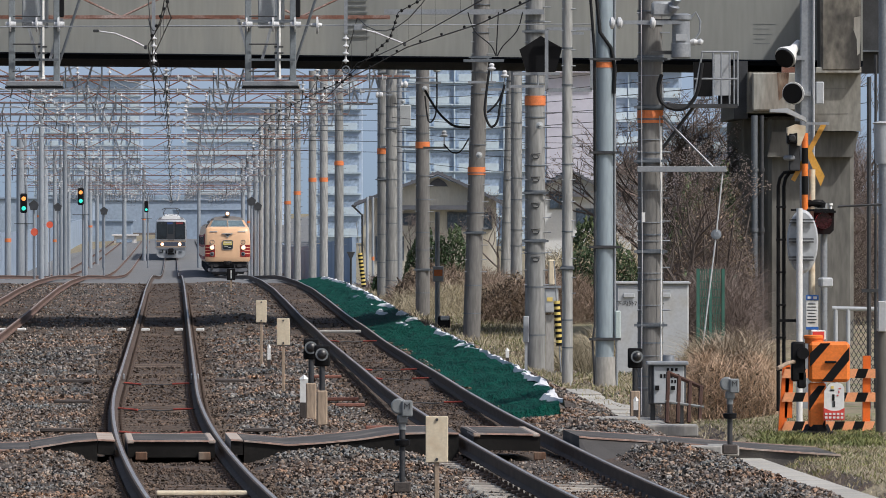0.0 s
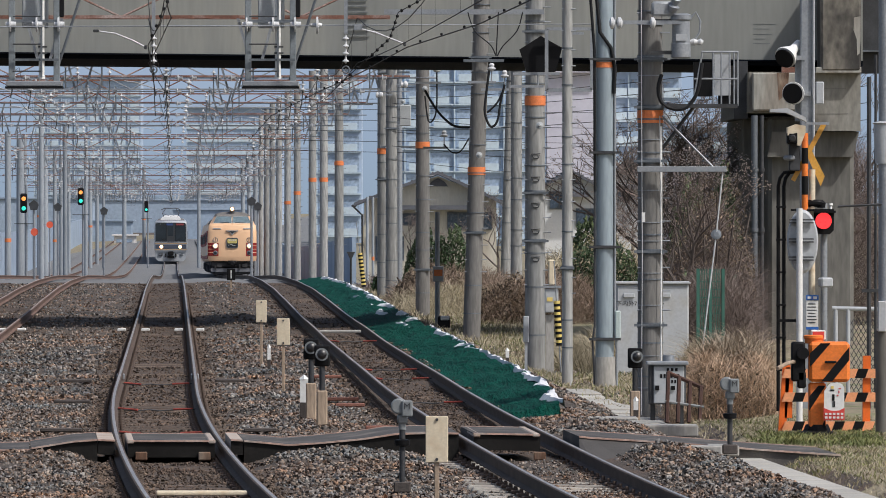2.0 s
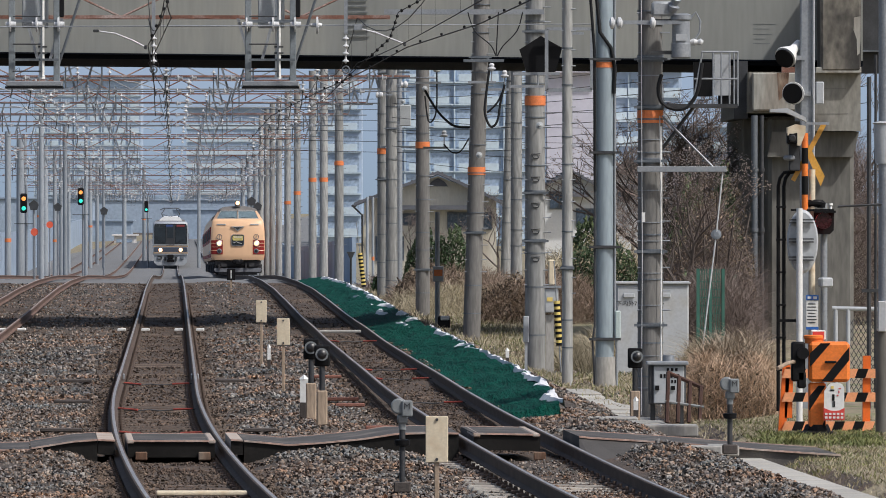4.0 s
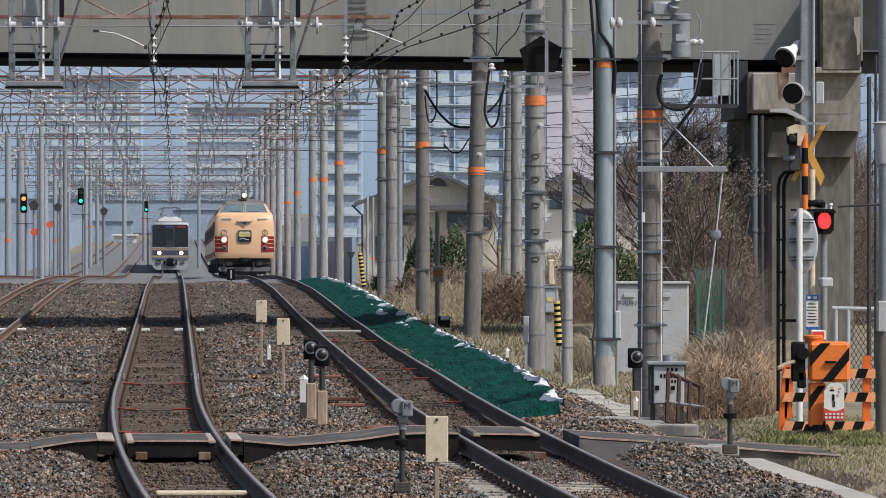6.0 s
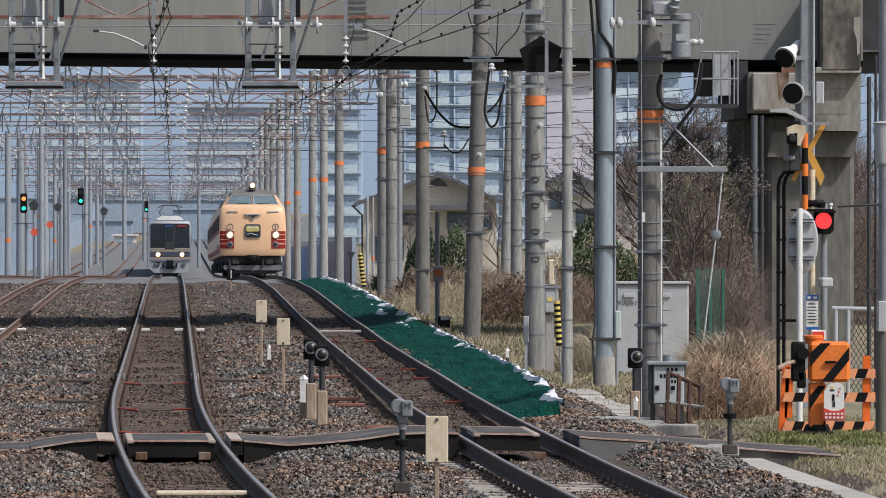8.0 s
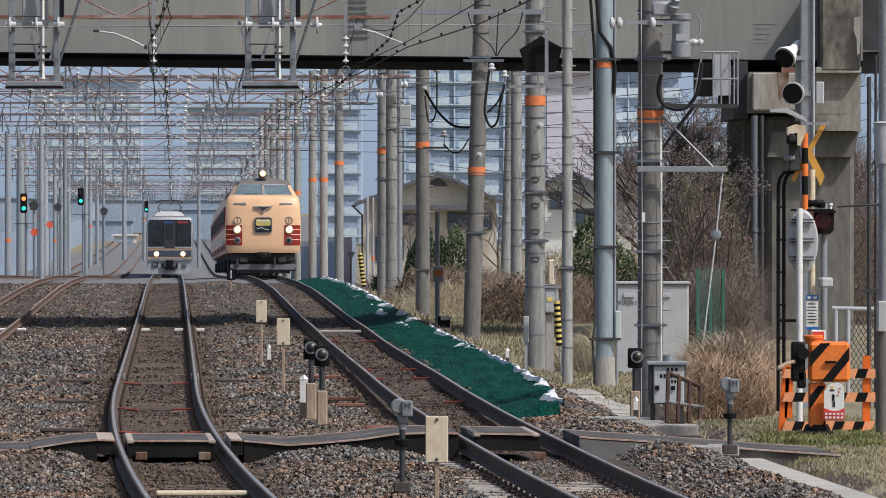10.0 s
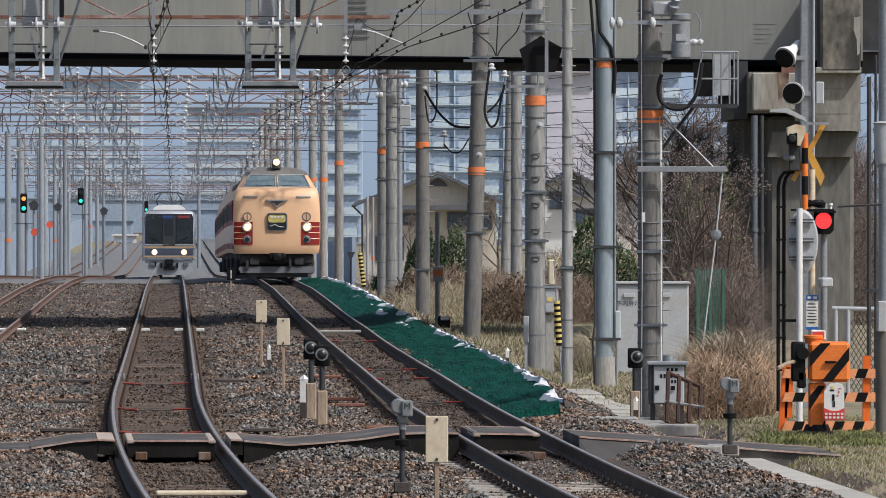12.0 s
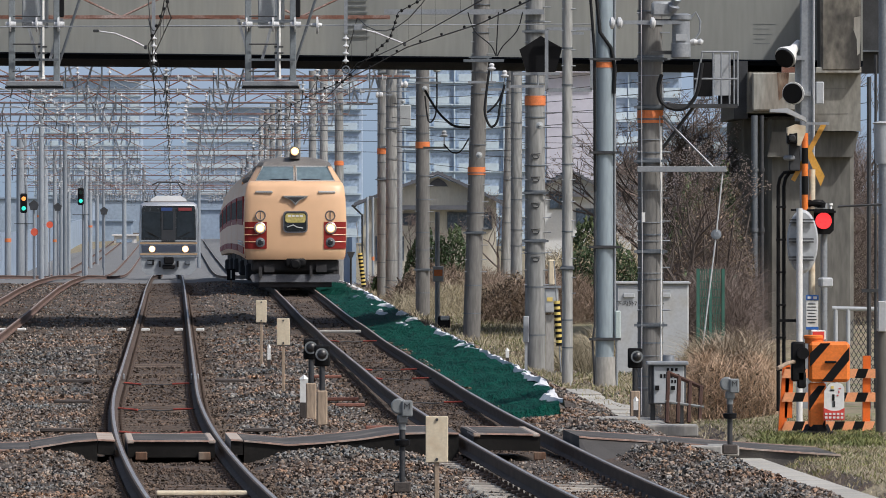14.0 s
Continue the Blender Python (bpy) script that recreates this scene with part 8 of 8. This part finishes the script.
mound("dry_brush", 9.013, 10.7, 166, 6.0, -0.5, 9000, 0.8, 0.005, TWIG, "bare brush beyond the pier", 31, 6.0)

mound("bare_thicket", 4.264, 5.893, 170, 4.896, 1.8, 2600, 0.4, 0.0035, TWIG, "fine bare twig tips reaching past the poles", 38, 3.0, lean=1.3)
mound("bare_thicket", 4.826, 7.106, 153, 5.55, -0.5, 15000, 0.45, 0.0035, TWIG, "fine tangle of bare twigs behind the pole platform", 32, 4.0, lean=1.3)
mound("bare_thicket", 4.986, 7.246, 156, 5.219, -0.5, 8000, 0.4, 0.0035, DRY, "fine tangle of russet twigs behind the pole platform", 33, 4.0, lean=1.3)
mound("spring_buds", 4.731, 6.904, 149, 5.432, 0.0, 3200, 0.05, 0.012, BUD, "pale opening buds scattered over bare twigs", 34, 3.0, lean=1.5)
mound("dry_brush", -1.41, 1.74, 181, 0.675, -0.6, 6000, 0.4, 0.004, STRAW, "pale dry stalks among russet brush", 35, 6.0, lean=0.8)
mound("dry_brush", 2.124, 3.009, 121, 0.34, -0.5, 3500, 0.3, 0.003, STRAW, "pale straw clump behind the slender pole", 36, 2.0, lean=0.6)


def bush(px0, px1, d, zt, zb, n, label, seed, size, name="evergreen_bush", mat=None):
    """An evergreen bush: stems and a crown of small leaf clumps with gaps."""
    bu = thing(name, label, "bush", group=name.replace("_", " ") + " row")
    rng = np.random.default_rng(seed)
    b = Build()
    stems = Build()
    xm = (px0 + px1) / 2
    for i in range(6):
        stems.tube([(xm + 0.1 * i - 0.3, d, zb - 0.2), (px0 + (px1 - px0) * (i + 0.5) / 6, d, zb + (zt - zb) * 0.6)], 0.025, 5)
    tagged(part("stem", stems, BARK, bu), kind="stuff")
    for i in range(n):
        u, v = rng.uniform(-1, 1), rng.uniform(0, 1)
        edge = max(0.05, 1 - abs(u) ** 3) ** 0.5 * (0.78 + 0.22 * noise.noise((u * 2.6, seed * 1.7, 0.3)) + 0.15 * noise.noise((u * 9, seed, v)))
        x, z = xm + u * (px1 - px0) / 2, zb + (zt - zb) * v * edge
        y = d + rng.uniform(-0.8, 0.8) * edge
        q = Euler(rng.uniform(0, 6.28, 3)).to_matrix()
        s = size * rng.uniform(0.6, 1.4)
        pts = [Vector((x, y, z)) + q @ Vector(p) * s for p in ((-1, 0, 0), (0, -0.45, 0.1), (1.1, 0, 0), (0, 0.45, 0.1))]
        b.add(pts, [(0, 1, 2), (0, 2, 3)])
    tagged(part("crown", b, mat or LEAF, bu), kind="stuff")


DEADLEAF = material("dead_leaves", (0.2, 0.15, 0.11), 0.9, vary=0.35, scale=1.5, fine=20, bump=0, dirt=(0.11, 0.095, 0.06), amount=0.5, per=0.55)
bush(2.977, 4.371, 88.2, 0.903, -0.35, 5200, "russet dead leaves caught in dry vines", 51, 0.022, "dead_leaf_heap", DEADLEAF)
bush(0.632, 2.97, 166, 0.981, -0.5, 4200, "russet dead-leaved shrub beyond the poles", 52, 0.045, "dead_leaf_shrub", DEADLEAF)
bush(-1.457, 0.868, 187, 1.042, -0.5, 4200, "russet dead-leaved shrub beyond the poles", 53, 0.05, "dead_leaf_shrub", DEADLEAF)
bush(4.62, 6.545, 141, 4.217, -0.5, 3800, "dense thicket of small russet leaves by the pier", 54, 0.03, "dead_leaf_shrub", DEADLEAF)
bush(4.729, 6.6, 146.5, 3.9, -0.5, 9000, "dark evergreen leaves under bare cherry trees", 55, 0.05)
bush(3.434, 6.082, 207, 1.76, -0.5, 4200, "olive leafy bank below the houses", 56, 0.06)
bush(-1.25, 0.85, 205, 2.35, -0.6, 7000, "dark green evergreen bush before a house", 41, 0.055)
bush(0.935, 2.139, 172, 0.008, -0.6, 2200, "green leafy bush by the poles", 42, 0.07)
bush(4.52, 6.52, 245, 2.4, -0.6, 2600, "olive evergreen shrub below the houses", 43, 0.1)
bush(4.488, 6.188, 137, 1.623, -0.6, 3600, "dark evergreen undergrowth beneath bare trees", 44, 0.07)
bush(2.715, 4.14, 182, 0.375, -0.6, 2200, "olive green undergrowth beyond the poles", 45, 0.08)
bush(-2.311, -1.147, 218, 0.55, -0.6, 1500, "dark green shrub beside the line", 46, 0.08)


def bare_tree(x, d, h, spread, seed, label, tilt=0.0, buds=500, fork=3):
    """A leafless tree: tapered trunk, forking limbs, fine twigs and a scatter of buds."""
    tr = thing("bare_tree", label, "tree", pose(x, d, -0.6), group="bare trees")
    rng = random.Random(seed)
    limbs, twigs, tips = Build(), Build(), []

    def grow(p, v, ln, r, depth):
        pts = [p]
        for i in range(3):
            v = (v + Vector((rng.uniform(-0.22, 0.22), rng.uniform(-0.22, 0.22), rng.uniform(-0.06, 0.16)))).normalized()
            pts.append(pts[-1] + v * ln / 3)
        if depth >= 3:
            twigs.tube(pts, max(r, 0.0035), 3)
        else:
            for i in range(3):
                limbs.cyl(pts[i], pts[i + 1], r * (1 - 0.12 * i), r * (1 - 0.12 * (i + 1)), 7, cap=False)
        if depth >= 5:
            tips.append(pts[-1])
            tips.append(pts[-2])
            return
        for k in range(fork if depth < 4 else 3):
            a = rng.uniform(0, math.tau)
            w = (v * 0.9 + Vector((math.cos(a) * spread, math.sin(a) * spread * 0.5, rng.uniform(-0.15, 0.35)))).normalized()
            start = pts[-1] if k else pts[2]
            grow(start, w, ln * rng.uniform(0.62, 0.85), r * 0.56, depth + 1)
    grow(Vector((0, 0, 0)), Vector((tilt, 0, 1)).normalized(), h * 0.3, h * 0.017, 0)
    part("trunk", limbs, BARK, tr)
    tagged(part("crown", twigs, TWIG, tr), kind="stuff")
    b = Build()
    for i in range(min(buds * 2, len(tips) * 3)):
        p = tips[i % len(tips)] + Vector((rng.uniform(-0.08, 0.08), rng.uniform(-0.08, 0.08), rng.uniform(-0.08, 0.08)))
        s = rng.uniform(0.009, 0.02)
        b.add([p + Vector((-s, 0, 0)), p + Vector((0, -s, s)), p + Vector((s, 0, 0)), p + Vector((0, s, -s))], [(0, 1, 2), (0, 2, 3)])
    tagged(part("blossom", b, BUD, tr), kind="stuff")


bare_tree(7.163, 160, 7.4, 0.95, 3, "budding bare cherry tree reaching over the brush", -0.35, 900)
bare_tree(5.1, 150, 6.6, 0.9, 8, "leafless cherry tree with pale buds", 0.1, 900)
bare_tree(5.857, 166, 6.8, 0.85, 14, "leafless cherry tree with pale buds", 0.2, 800)
bare_tree(5.0, 135, 4.6, 0.7, 19, "leafless tree with reddish twigs near the pier", -0.2, 700)
bare_tree(1.92, 240, 3.6, 0.9, 23, "small leafless reddish tree near the houses", 0.0, 300)
bare_tree(6.252, 222, 4.4, 0.9, 27, "leafless reddish tree before pale houses", 0.0, 500)
bare_tree(10.08, 172, 7.5, 0.9, 31, "leafless cherry tree beyond the pier", 0.0, 700)
bare_tree(-1.253, 238, 3.0, 0.9, 37, "small leafless tree by the line", 0.0, 300)


# ---- movement ----
def car_pose(k, d):
    """A 20 m car on track k, its nose at distance d, tilted with the grade."""
    a, b = Vector((line_x(k, d), d, grade(d))), Vector((line_x(k, d + 18), d + 18, grade(d + 18)))
    t = b - a
    return Matrix.Translation(a) @ Euler((math.atan2(t.z, t.y), 0, math.atan2(-t.x, t.y))).to_matrix().to_4x4()


def motions():
    for i, car in enumerate(express):
        walk(car, [(t, car_pose(1, 438.5 - 17.45 * t + 20.2 * i)) for t in (0, 1, 2, 3, 4, 5, 6, 7, 8, 9, 10, 11, 12, 13, 14)])
    for i, car in enumerate(commuter):
        walk(car, [(t, car_pose(0, 645 - 21.9 * t + 20.2 * i)) for t in (0, 1, 2, 3, 4, 5, 6, 7, 8, 9, 10, 11, 12, 13, 14)])
    # the crossing lamp flashes: its drum turns half round in three short steps
    rows, turn = [(0, 180.0)], 180.0
    for on, off in ((0.6, 1.18), (1.82, 2.4), (2.93, 3.55), (4.2, 4.8), (5.42, 6.05), (6.62, 7.2), (7.82, 8.4), (9.05, 9.65), (10.25, 10.92), (11.58, 12.15), (12.75, 13.35), (13.9, 15.0)):
        for t in (on, off):
            if t > 14:
                continue
            for i in range(4):
                rows.append(((t - 0.1 if t == on else t) + i / 30, turn + 60 * i))
            turn += 180
    rows.append((14.0, turn))
    walk(drum, [(t, Matrix.Translation(drum_at) @ Matrix.Rotation(radians(a), 4, "Z")) for t, a in rows])
    # the amber aspect of one far signal goes out
    steps = [(0, 0), (4.4, 0), (4.5, 60), (4.6, 120), (4.7, 180), (14, 180)]
    walk(amber_lens, [(t, Matrix.Translation(amber_at) @ Matrix.Rotation(radians(a), 4, "Z")) for t, a in steps])


motions()
